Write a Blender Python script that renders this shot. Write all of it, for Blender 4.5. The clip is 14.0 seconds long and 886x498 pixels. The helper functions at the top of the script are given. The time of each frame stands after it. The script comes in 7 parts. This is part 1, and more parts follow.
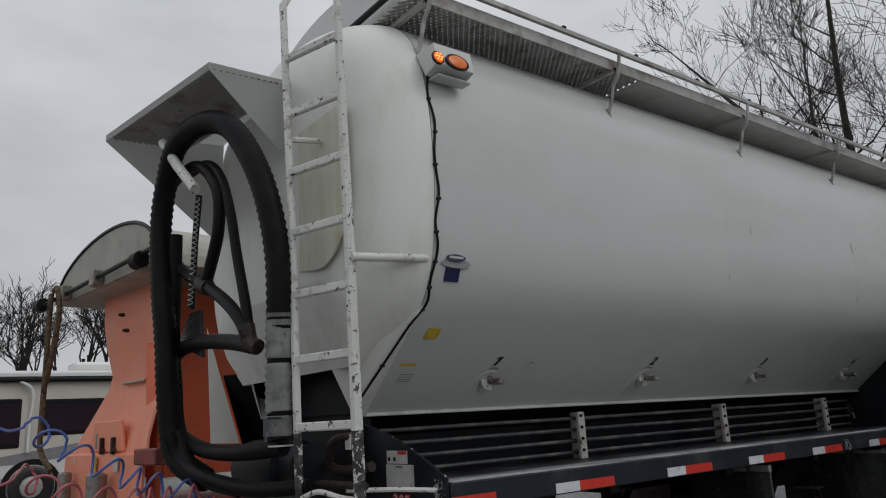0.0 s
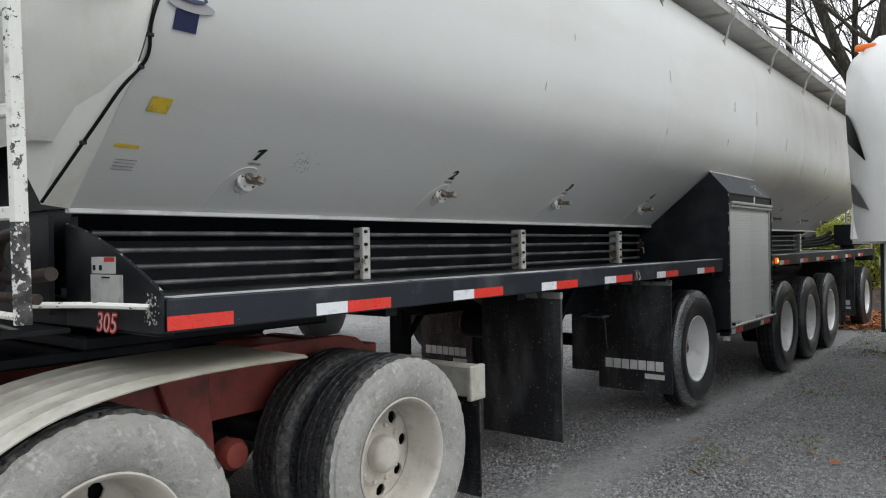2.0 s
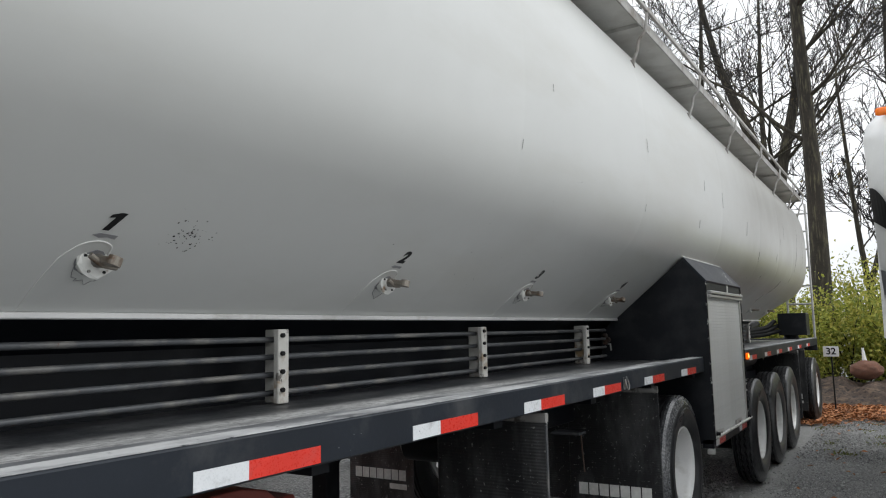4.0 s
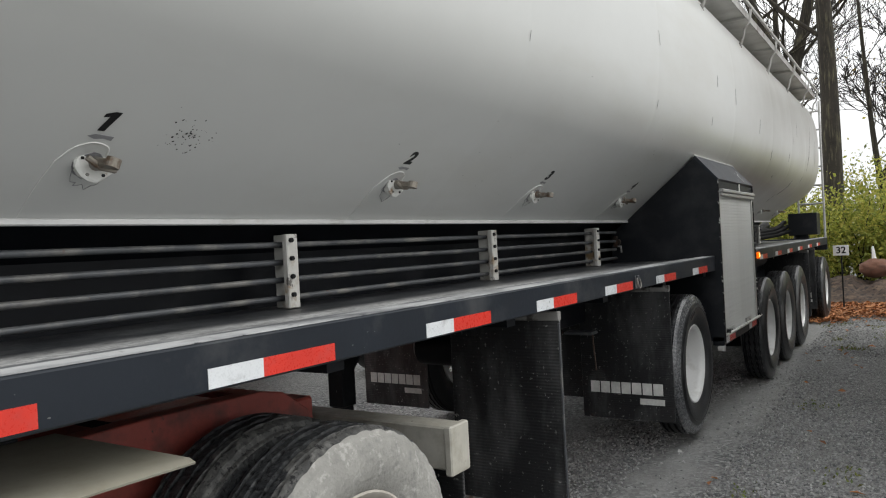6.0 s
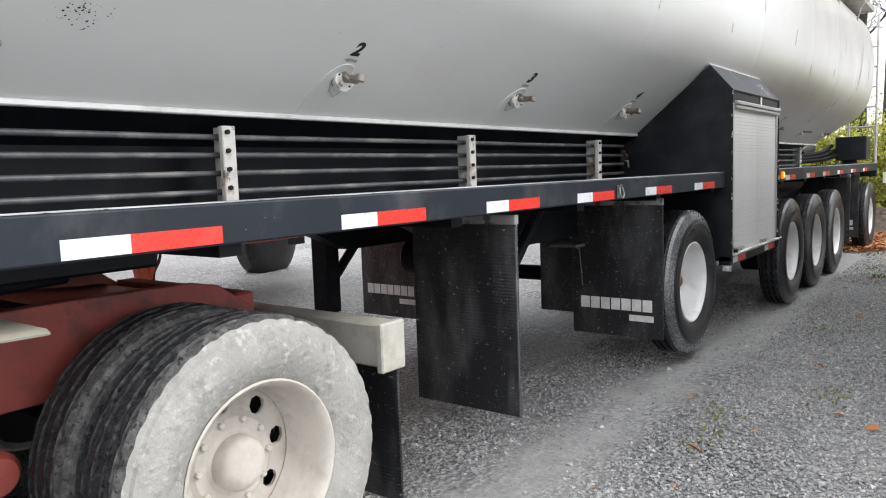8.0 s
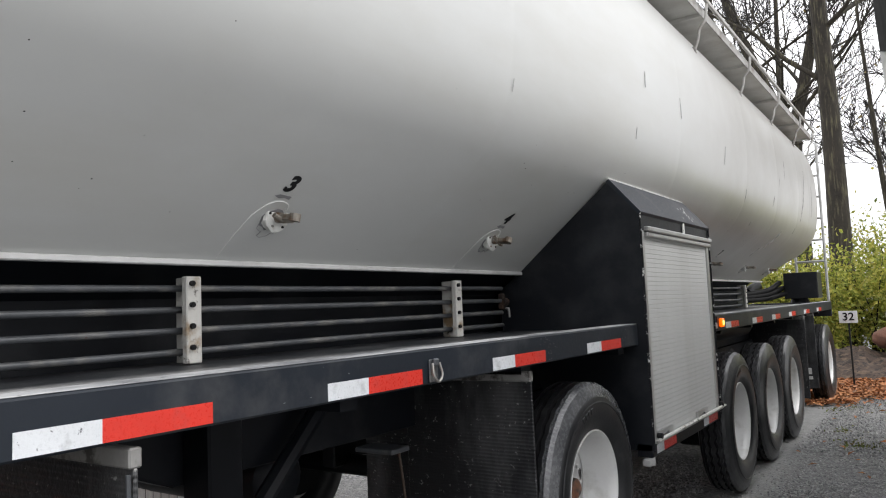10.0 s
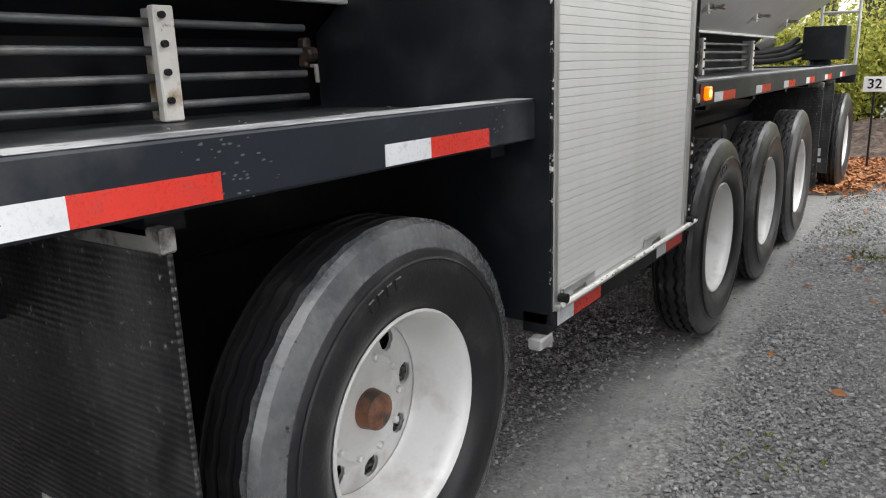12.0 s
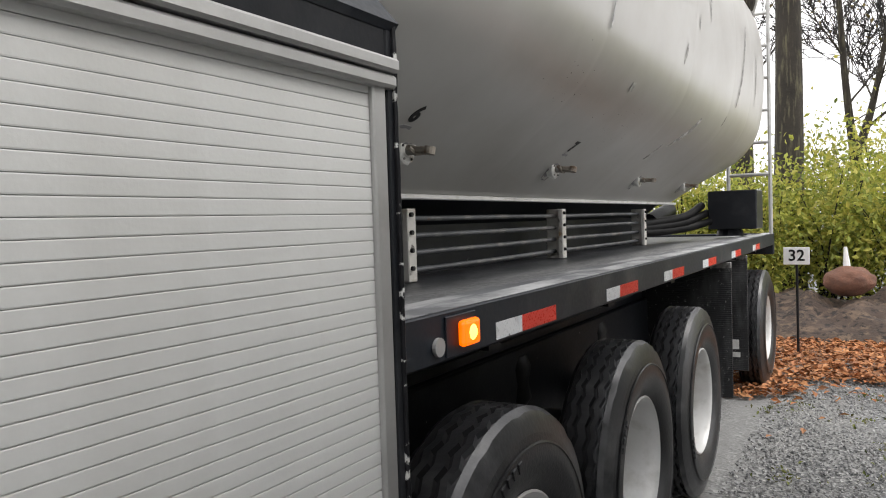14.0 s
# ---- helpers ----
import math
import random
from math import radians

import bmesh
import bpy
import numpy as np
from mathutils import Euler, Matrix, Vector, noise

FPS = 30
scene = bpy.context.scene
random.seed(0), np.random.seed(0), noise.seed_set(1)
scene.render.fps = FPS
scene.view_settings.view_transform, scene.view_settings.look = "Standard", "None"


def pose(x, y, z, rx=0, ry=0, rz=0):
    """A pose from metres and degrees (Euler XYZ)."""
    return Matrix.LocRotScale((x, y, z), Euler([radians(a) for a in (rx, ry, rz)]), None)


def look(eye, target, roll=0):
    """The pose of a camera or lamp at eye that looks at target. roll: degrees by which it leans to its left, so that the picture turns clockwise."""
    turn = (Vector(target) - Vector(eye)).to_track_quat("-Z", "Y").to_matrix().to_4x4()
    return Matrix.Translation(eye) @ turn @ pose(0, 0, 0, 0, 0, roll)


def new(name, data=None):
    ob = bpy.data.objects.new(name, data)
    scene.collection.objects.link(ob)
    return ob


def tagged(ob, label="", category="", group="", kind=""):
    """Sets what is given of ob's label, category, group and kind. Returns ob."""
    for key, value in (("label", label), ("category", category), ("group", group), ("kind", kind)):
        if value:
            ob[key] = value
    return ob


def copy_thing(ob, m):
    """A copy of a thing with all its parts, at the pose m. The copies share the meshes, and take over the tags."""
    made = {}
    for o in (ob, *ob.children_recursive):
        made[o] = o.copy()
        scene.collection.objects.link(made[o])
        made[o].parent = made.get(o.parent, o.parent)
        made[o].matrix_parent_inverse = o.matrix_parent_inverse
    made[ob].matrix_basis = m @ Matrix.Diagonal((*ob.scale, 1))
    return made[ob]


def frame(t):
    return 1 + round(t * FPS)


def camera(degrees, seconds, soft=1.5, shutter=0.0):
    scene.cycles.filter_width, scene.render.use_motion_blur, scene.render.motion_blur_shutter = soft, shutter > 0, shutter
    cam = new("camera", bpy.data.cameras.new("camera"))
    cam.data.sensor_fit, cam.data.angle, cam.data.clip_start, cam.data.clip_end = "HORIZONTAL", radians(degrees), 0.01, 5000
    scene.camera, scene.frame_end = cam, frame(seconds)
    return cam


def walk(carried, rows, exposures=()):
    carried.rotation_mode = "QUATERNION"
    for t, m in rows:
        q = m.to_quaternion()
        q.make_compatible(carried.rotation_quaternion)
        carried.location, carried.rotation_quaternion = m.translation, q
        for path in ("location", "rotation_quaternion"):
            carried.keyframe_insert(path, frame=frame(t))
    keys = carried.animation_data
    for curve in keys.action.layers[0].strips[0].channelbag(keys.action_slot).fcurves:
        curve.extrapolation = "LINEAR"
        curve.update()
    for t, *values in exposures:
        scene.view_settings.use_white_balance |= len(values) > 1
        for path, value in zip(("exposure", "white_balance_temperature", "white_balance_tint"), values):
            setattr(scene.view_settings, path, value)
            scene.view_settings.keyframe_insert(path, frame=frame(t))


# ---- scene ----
cam = camera(62.7, 14.0, 1.1)
PATH = [
    (0, (2.796, -2.133, 1.673), (1.256, -0.941, 2.129), -3.3),
    (0.5, (2.719, -2.079, 1.616), (1.148, -0.853, 1.783), -3.4),
    (1, (2.593, -1.965, 1.583), (1.062, -0.679, 1.565), -3.2),
    (1.5, (2.553, -1.671, 1.549), (1.111, -0.286, 1.532), -2.4),
    (2, (2.328, -1.367, 1.551), (1.075, 0.192, 1.544), -0.9),
    (2.5, (1.968, -1.06, 1.576), (0.843, 0.592, 1.645), -1.0),
    (3, (1.75, -0.753, 1.598), (0.637, 0.902, 1.756), -0.7),
    (3.2, (1.668, -0.662, 1.634), (0.568, 0.998, 1.82), -0.4),
    (5.3, (1.453, -0.483, 1.65), (0.42, 1.212, 1.899), -2.6),
    (5.5, (1.453, -0.479, 1.629), (0.399, 1.212, 1.798), -2.7),
    (6, (1.459, -0.479, 1.587), (0.362, 1.193, 1.58), -3.0),
    (6.5, (1.472, -0.487, 1.587), (0.325, 1.15, 1.522), -3.0),
    (7, (1.544, -0.491, 1.566), (0.293, 1.062, 1.407), -3.0),
    (7.5, (1.751, -0.383, 1.496), (0.463, 1.133, 1.286), -2.6),
    (8, (1.779, -0.136, 1.443), (0.564, 1.439, 1.24), -2.0),
    (8.5, (1.679, 0.292, 1.489), (0.492, 1.9, 1.439), -2.2),
    (8.7, (1.659, 0.492, 1.482), (0.473, 2.102, 1.523), -2.1),
    (10.8, (1.295, 2.597, 1.586), (0.207, 4.268, 1.75), -1.8),
    (11, (1.253, 2.799, 1.601), (0.151, 4.468, 1.592), -1.3),
    (11.5, (1.181, 3.383, 1.528), (0.082, 4.994, 1.086), -0.5),
    (12, (1.046, 3.903, 1.481), (-0.062, 5.498, 1.001), -1.8),
    (12.5, (0.964, 4.459, 1.529), (-0.124, 6.081, 1.102), -1.7),
    (13, (0.932, 5.034, 1.578), (-0.126, 6.701, 1.262), -1.6),
    (13.5, (0.886, 5.558, 1.615), (-0.102, 7.285, 1.416), -2.1),
    (14, (0.933, 6.129, 1.608), (-0.084, 7.849, 1.536), -1.8),
]
EXPOSURES = [(0, -0.5, 6350, 7), (0.5, -0.18, 6450, 7), (1, 0.25, 6500, 7), (1.5, 0.52, 6450, 7), (2, 0.70, 6380, 7), (2.5, 0.78, 6380, 7), (3, 0.78, 6380, 7),
             (5.5, 0.62, 6560, 7), (6, 0.82, 6600, 7), (6.5, 1, 6600, 7), (7, 1.23, 6580, 7), (7.5, 1.43, 6520, 10), (8, 1.67, 6450, 10), (8.5, 1.77, 6450, 10),
             (11, 0.88, 6550, 10), (11.5, 1.32, 6560, 10), (12, 1.78, 6600, 10), (12.5, 1.90, 6640, 10), (13, 1.85, 6680, 10), (13.5, 1.68, 6680, 10), (14, 1.42, 6680, 10)]
walk(cam, [(t, look(eye, target, roll)) for t, eye, target, roll in PATH], EXPOSURES)
# ---- world, sun, exposure ----
world = bpy.data.worlds.new("overcast")
scene.world = world
world.use_nodes = True
wn, wl = world.node_tree.nodes, world.node_tree.links
wn.clear()
w_out = wn.new("ShaderNodeOutputWorld")
w_bg = wn.new("ShaderNodeBackground")
w_sky = wn.new("ShaderNodeTexSky")
w_sky.sky_type = "NISHITA"
w_sky.sun_disc = False
w_sky.sun_elevation, w_sky.sun_rotation = radians(38), radians(70)
w_hsv = wn.new("ShaderNodeHueSaturation")
w_hsv.inputs["Saturation"].default_value = 0.12
w_hsv.inputs["Value"].default_value = 0.055
w_co = wn.new("ShaderNodeTexCoord")
w_map = wn.new("ShaderNodeMapping")
w_map.inputs["Scale"].default_value = (1.0, 1.0, 2.6)
w_noise = wn.new("ShaderNodeTexNoise")
w_noise.inputs["Scale"].default_value = 2.2
w_noise.inputs["Detail"].default_value = 5
w_noise.inputs["Roughness"].default_value = 0.5
w_ramp = wn.new("ShaderNodeValToRGB")
w_ramp.color_ramp.elements[0].position, w_ramp.color_ramp.elements[0].color = 0.3, (0.60, 0.61, 0.645, 1)
w_ramp.color_ramp.elements[1].position, w_ramp.color_ramp.elements[1].color = 0.72, (0.90, 0.90, 0.92, 1)
w_mix = wn.new("ShaderNodeMixRGB")
w_mix.inputs["Fac"].default_value = 0.88
wl.new(w_co.outputs["Generated"], w_map.inputs["Vector"])
wl.new(w_map.outputs["Vector"], w_noise.inputs["Vector"])
wl.new(w_noise.outputs["Fac"], w_ramp.inputs["Fac"])
wl.new(w_sky.outputs["Color"], w_hsv.inputs["Color"])
wl.new(w_hsv.outputs["Color"], w_mix.inputs["Color1"])
wl.new(w_ramp.outputs["Color"], w_mix.inputs["Color2"])
w_sep = wn.new("ShaderNodeSeparateXYZ")
w_grad = wn.new("ShaderNodeMapRange")
w_grad.inputs["From Min"].default_value, w_grad.inputs["From Max"].default_value = 0.0, 1.0
w_grad.inputs["To Min"].default_value, w_grad.inputs["To Max"].default_value = 1.08, 1.80
w_mul = wn.new("ShaderNodeMixRGB")
w_mul.blend_type = "MULTIPLY"
w_mul.inputs["Fac"].default_value = 1.0
wl.new(w_co.outputs["Generated"], w_sep.inputs["Vector"])
wl.new(w_sep.outputs["Z"], w_grad.inputs["Value"])
wl.new(w_mix.outputs["Color"], w_mul.inputs["Color1"])
wl.new(w_grad.outputs["Result"], w_mul.inputs["Color2"])
wl.new(w_mul.outputs["Color"], w_bg.inputs["Color"])
w_bg.inputs["Strength"].default_value = 0.85
wl.new(w_bg.outputs["Background"], w_out.inputs["Surface"])

sun = new("sun", bpy.data.lights.new("sun", "SUN"))
sun.data.energy, sun.data.angle, sun.data.color = 0.6, radians(30), (1.0, 0.97, 0.93)
sun.matrix_world = look((9, 4, 9), (0, 0, 0))


# ---- materials ----
def ramp(nt, src, stops):
    r = nt.nodes.new("ShaderNodeValToRGB")
    while len(r.color_ramp.elements) > 1:
        r.color_ramp.elements.remove(r.color_ramp.elements[-1])
    for i, (p, c) in enumerate(stops):
        e = r.color_ramp.elements[0] if i == 0 else r.color_ramp.elements.new(p)
        e.position, e.color = p, (*c, 1)
    nt.links.new(src, r.inputs["Fac"])
    return r.outputs["Color"]


def noise_node(nt, scale, detail=4, rough=0.55, stretch=None, offset=0.0):
    co = nt.nodes.new("ShaderNodeTexCoord")
    mp = nt.nodes.new("ShaderNodeMapping")
    mp.inputs["Location"].default_value = (offset, offset * 0.7, offset * 1.3)
    if stretch:
        mp.inputs["Scale"].default_value = stretch
    n = nt.nodes.new("ShaderNodeTexNoise")
    n.inputs["Scale"].default_value, n.inputs["Detail"].default_value, n.inputs["Roughness"].default_value = scale, detail, rough
    nt.links.new(co.outputs["Object"], mp.inputs["Vector"])
    nt.links.new(mp.outputs["Vector"], n.inputs["Vector"])
    return n.outputs["Fac"]


def material(name, base, rough=0.5, metal=0.0, vary=0.12, scale=3.0, dirt=None, dirt_at=(0.52, 0.72), dirt_scale=1.2, dirt_stretch=None,
             grain=60.0, bump=0.1, rand=0.0, spec=0.5, emit=None, coat=0.0, chips=None, chip_at=(0.62, 0.66), chip_scale=14.0, sheen=1.0):
    """A surface: base colour varied at two scales, stains of another colour, chips, fine relief."""
    m = bpy.data.materials.new(name)
    m.use_nodes = True
    nt = m.node_tree
    b = nt.nodes["Principled BSDF"]
    b.inputs["Roughness"].default_value, b.inputs["Metallic"].default_value = rough, metal
    b.inputs["Specular IOR Level"].default_value = spec
    b.inputs["Coat Weight"].default_value = coat
    lo, hi = [max(0.0, c * (1 - vary)) for c in base], [min(1.0, c * (1 + vary)) for c in base]
    col = ramp(nt, noise_node(nt, scale), [(0.3, lo), (0.7, hi)])
    fine = noise_node(nt, grain, 3)
    mul = nt.nodes.new("ShaderNodeMixRGB")
    mul.blend_type = "MULTIPLY"
    mul.inputs["Fac"].default_value = min(1.0, vary * 2.0)
    nt.links.new(col, mul.inputs["Color1"])
    nt.links.new(ramp(nt, fine, [(0.3, (0.7, 0.7, 0.7)), (0.7, (1, 1, 1))]), mul.inputs["Color2"])
    col = mul.outputs["Color"]
    layers = []
    if dirt:
        layers.append((dirt, noise_node(nt, dirt_scale, 6, 0.62, dirt_stretch, 3.1), dirt_at))
    if chips:
        layers.append((chips, noise_node(nt, chip_scale, 6, 0.65, None, 7.7), chip_at))
    for c, f, (a, z) in layers:
        mx = nt.nodes.new("ShaderNodeMixRGB")
        nt.links.new(ramp(nt, f, [(a, (0, 0, 0)), (z, (1, 1, 1))]), mx.inputs["Fac"])
        nt.links.new(col, mx.inputs["Color1"])
        mx.inputs["Color2"].default_value = (*c, 1)
        col = mx.outputs["Color"]
    if rand:
        info = nt.nodes.new("ShaderNodeObjectInfo")
        mx = nt.nodes.new("ShaderNodeMixRGB")
        mx.blend_type = "MULTIPLY"
        mx.inputs["Fac"].default_value = 1.0
        nt.links.new(col, mx.inputs["Color1"])
        nt.links.new(ramp(nt, info.outputs["Random"], [(0.0, (1 - rand,) * 3), (1.0, (1, 1, 1))]), mx.inputs["Color2"])
        col = mx.outputs["Color"]
    nt.links.new(col, b.inputs["Base Color"])
    if sheen:
        rr = nt.nodes.new("ShaderNodeMapRange")
        rr.inputs["To Min"].default_value, rr.inputs["To Max"].default_value = max(0.02, rough - 0.08 * sheen), min(1.0, rough + 0.1 * sheen)
        nt.links.new(fine, rr.inputs["Value"])
        nt.links.new(rr.outputs["Result"], b.inputs["Roughness"])
    if bump:
        bp = nt.nodes.new("ShaderNodeBump")
        bp.inputs["Strength"].default_value, bp.inputs["Distance"].default_value = bump, 0.01
        nt.links.new(fine, bp.inputs["Height"])
        nt.links.new(bp.outputs["Normal"], b.inputs["Normal"])
    if emit:
        b.inputs["Emission Color"].default_value, b.inputs["Emission Strength"].default_value = (*emit[0], 1), emit[1]
    return m


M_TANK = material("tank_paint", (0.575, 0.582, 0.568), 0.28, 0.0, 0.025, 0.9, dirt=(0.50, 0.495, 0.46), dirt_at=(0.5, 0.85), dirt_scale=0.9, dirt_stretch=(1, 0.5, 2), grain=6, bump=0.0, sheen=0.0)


def grime_shade_tone(m, start, full, colour, most):
    """A mottled darker tone that grows along y from start to full."""
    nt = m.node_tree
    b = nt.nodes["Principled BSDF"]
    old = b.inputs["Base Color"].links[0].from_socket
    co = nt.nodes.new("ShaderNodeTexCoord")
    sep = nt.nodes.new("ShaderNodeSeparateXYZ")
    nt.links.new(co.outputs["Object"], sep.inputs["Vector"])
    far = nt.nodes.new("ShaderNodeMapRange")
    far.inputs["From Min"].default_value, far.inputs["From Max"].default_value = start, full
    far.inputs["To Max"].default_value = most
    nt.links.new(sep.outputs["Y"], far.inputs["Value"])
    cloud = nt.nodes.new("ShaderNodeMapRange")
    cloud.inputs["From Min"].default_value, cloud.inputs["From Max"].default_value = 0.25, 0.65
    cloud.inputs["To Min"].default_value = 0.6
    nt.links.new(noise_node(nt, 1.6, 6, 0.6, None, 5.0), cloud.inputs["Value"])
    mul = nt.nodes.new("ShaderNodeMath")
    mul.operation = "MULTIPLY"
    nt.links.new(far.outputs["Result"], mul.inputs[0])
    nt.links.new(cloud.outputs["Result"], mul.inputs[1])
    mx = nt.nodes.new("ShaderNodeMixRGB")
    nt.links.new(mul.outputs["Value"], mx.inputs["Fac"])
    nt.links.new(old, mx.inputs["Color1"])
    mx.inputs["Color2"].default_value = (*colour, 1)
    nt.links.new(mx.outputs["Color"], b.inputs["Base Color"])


# Rear hull: dim reflections and grime put into the paint as one darker tone.
grime_shade_tone(M_TANK, 6.2, 9.0, (0.285, 0.272, 0.245), 0.80)
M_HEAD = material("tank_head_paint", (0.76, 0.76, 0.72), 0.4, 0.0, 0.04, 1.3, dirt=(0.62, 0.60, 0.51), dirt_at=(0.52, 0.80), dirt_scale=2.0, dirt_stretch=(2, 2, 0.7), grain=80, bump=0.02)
M_HATCH = material("yellowed_hatch_paint", (0.66, 0.655, 0.56), 0.4, 0.0, 0.06, 2.0, dirt=(0.56, 0.53, 0.36), dirt_at=(0.45, 0.7), dirt_scale=4.0, dirt_stretch=(3, 3, 0.6), grain=80, bump=0.02)
M_WHITE = material("worn_white_paint", (0.68, 0.68, 0.64), 0.5, 0.0, 0.08, 4, dirt=(0.36, 0.33, 0.28), dirt_at=(0.56, 0.7), dirt_scale=11, chips=(0.06, 0.055, 0.05), chip_at=(0.595, 0.62), chip_scale=34, grain=70, bump=0.06)
M_GALV = material("galvanised_steel", (0.46, 0.46, 0.45), 0.45, 0.5, 0.1, 6, dirt=(0.28, 0.27, 0.25), dirt_at=(0.5, 0.75), dirt_scale=5, grain=80, bump=0.04)
M_ALU = material("dull_aluminium", (0.52, 0.52, 0.51), 0.38, 0.75, 0.08, 5, dirt=(0.36, 0.35, 0.33), dirt_at=(0.5, 0.8), dirt_scale=4, grain=90, bump=0.03)
M_BLACK = material("black_paint", (0.006, 0.007, 0.0095), 0.42, 0.0, 0.2, 2.5, dirt=(0.022, 0.023, 0.025), dirt_at=(0.5, 0.75), dirt_scale=3.0, chips=(0.25, 0.25, 0.25), chip_at=(0.72, 0.74), chip_scale=20, grain=70, bump=0.04, spec=0.18)
M_PANEL = material("glossy_black_panel", (0.010, 0.0115, 0.0145), 0.34, 0.0, 0.2, 2.0, dirt=(0.034, 0.036, 0.040), dirt_at=(0.48, 0.75), dirt_scale=2.6, chips=(0.25, 0.25, 0.25), chip_at=(0.74, 0.76), chip_scale=20, grain=70, bump=0.03, spec=0.30)
M_RAIL = material("charcoal_rail_paint", (0.013, 0.017, 0.024), 0.45, 0.0, 0.14, 2.5, dirt=(0.06, 0.062, 0.065), dirt_at=(0.52, 0.75), dirt_scale=3.0, chips=(0.35, 0.35, 0.35), chip_at=(0.77, 0.79), chip_scale=18, grain=60, bump=0.04, spec=0.3)
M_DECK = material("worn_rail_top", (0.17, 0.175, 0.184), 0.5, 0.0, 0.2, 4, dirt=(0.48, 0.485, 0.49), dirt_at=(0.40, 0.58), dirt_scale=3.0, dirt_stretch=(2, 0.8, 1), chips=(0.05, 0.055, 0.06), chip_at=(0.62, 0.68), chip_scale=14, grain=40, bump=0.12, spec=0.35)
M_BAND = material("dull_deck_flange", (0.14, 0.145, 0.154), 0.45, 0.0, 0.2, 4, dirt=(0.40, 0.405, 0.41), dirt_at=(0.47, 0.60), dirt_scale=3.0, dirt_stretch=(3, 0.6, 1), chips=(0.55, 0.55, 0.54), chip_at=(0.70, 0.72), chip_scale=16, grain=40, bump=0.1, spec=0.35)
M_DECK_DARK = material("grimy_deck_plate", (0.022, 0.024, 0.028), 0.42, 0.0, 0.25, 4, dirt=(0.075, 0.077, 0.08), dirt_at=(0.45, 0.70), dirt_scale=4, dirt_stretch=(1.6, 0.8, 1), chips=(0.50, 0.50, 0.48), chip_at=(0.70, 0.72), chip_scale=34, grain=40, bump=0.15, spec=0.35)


def deck_dust_shade(m, colour):
    """Pale dust at the outer edge, thick over the front half; painted shade inwards."""
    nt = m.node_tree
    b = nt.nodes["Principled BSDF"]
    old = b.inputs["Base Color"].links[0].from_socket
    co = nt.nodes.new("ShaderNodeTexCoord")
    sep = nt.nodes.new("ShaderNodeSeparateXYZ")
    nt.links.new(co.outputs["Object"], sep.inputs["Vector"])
    # Fade towards the pipes: dust thinning and the inner deck's shade in one colour.
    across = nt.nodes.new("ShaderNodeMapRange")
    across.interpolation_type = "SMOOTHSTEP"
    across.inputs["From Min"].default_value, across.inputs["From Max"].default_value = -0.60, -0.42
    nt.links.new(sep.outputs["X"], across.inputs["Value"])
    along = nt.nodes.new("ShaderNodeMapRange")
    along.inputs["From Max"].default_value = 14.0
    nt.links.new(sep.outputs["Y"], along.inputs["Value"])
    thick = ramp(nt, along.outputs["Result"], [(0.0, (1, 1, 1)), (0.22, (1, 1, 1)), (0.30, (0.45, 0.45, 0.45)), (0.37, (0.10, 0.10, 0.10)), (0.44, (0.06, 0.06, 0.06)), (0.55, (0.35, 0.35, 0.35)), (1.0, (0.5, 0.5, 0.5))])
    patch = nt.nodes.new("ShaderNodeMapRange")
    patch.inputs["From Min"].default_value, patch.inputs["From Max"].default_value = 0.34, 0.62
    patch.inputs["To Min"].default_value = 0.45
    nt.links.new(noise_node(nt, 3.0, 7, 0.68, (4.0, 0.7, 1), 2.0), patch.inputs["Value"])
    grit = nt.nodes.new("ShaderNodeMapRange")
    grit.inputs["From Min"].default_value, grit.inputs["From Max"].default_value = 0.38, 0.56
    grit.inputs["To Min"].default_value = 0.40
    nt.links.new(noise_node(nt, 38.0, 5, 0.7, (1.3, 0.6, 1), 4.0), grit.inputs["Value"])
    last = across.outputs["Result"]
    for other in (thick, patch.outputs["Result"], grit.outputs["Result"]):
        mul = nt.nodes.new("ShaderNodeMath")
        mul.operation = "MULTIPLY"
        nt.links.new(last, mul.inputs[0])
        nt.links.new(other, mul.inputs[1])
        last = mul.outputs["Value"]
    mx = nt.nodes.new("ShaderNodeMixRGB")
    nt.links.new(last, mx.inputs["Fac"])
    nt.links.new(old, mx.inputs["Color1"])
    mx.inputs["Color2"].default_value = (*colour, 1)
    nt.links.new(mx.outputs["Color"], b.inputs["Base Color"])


deck_dust_shade(M_DECK_DARK, (0.60, 0.602, 0.60))
M_RUBBER = material("tyre_rubber", (0.013, 0.0135, 0.015), 0.34, 0.0, 0.2, 5, dirt=(0.045, 0.045, 0.046), dirt_at=(0.52, 0.80), dirt_scale=5, dirt_stretch=(0.4, 2, 2), grain=90, bump=0.12, spec=0.5)
M_DUSTY = material("dusty_tyre_rubber", (0.31, 0.305, 0.285), 0.85, 0.0, 0.15, 6, dirt=(0.21, 0.21, 0.20), dirt_at=(0.52, 0.70), dirt_scale=22, chips=(0.40, 0.39, 0.37), chip_at=(0.56, 0.66), chip_scale=24, grain=45, bump=0.7)
# Raised grey base holds the shoulder's wet sky sheen, besides real scuffs.
M_SHOULDER = material("scuffed_sheen_shoulder", (0.070, 0.073, 0.078), 0.26, 0.0, 0.15, 7, dirt=(0.15, 0.152, 0.155), dirt_at=(0.45, 0.72), dirt_scale=6, chips=(0.02, 0.02, 0.02), chip_at=(0.63, 0.68), chip_scale=40, grain=60, bump=0.08, spec=0.8)
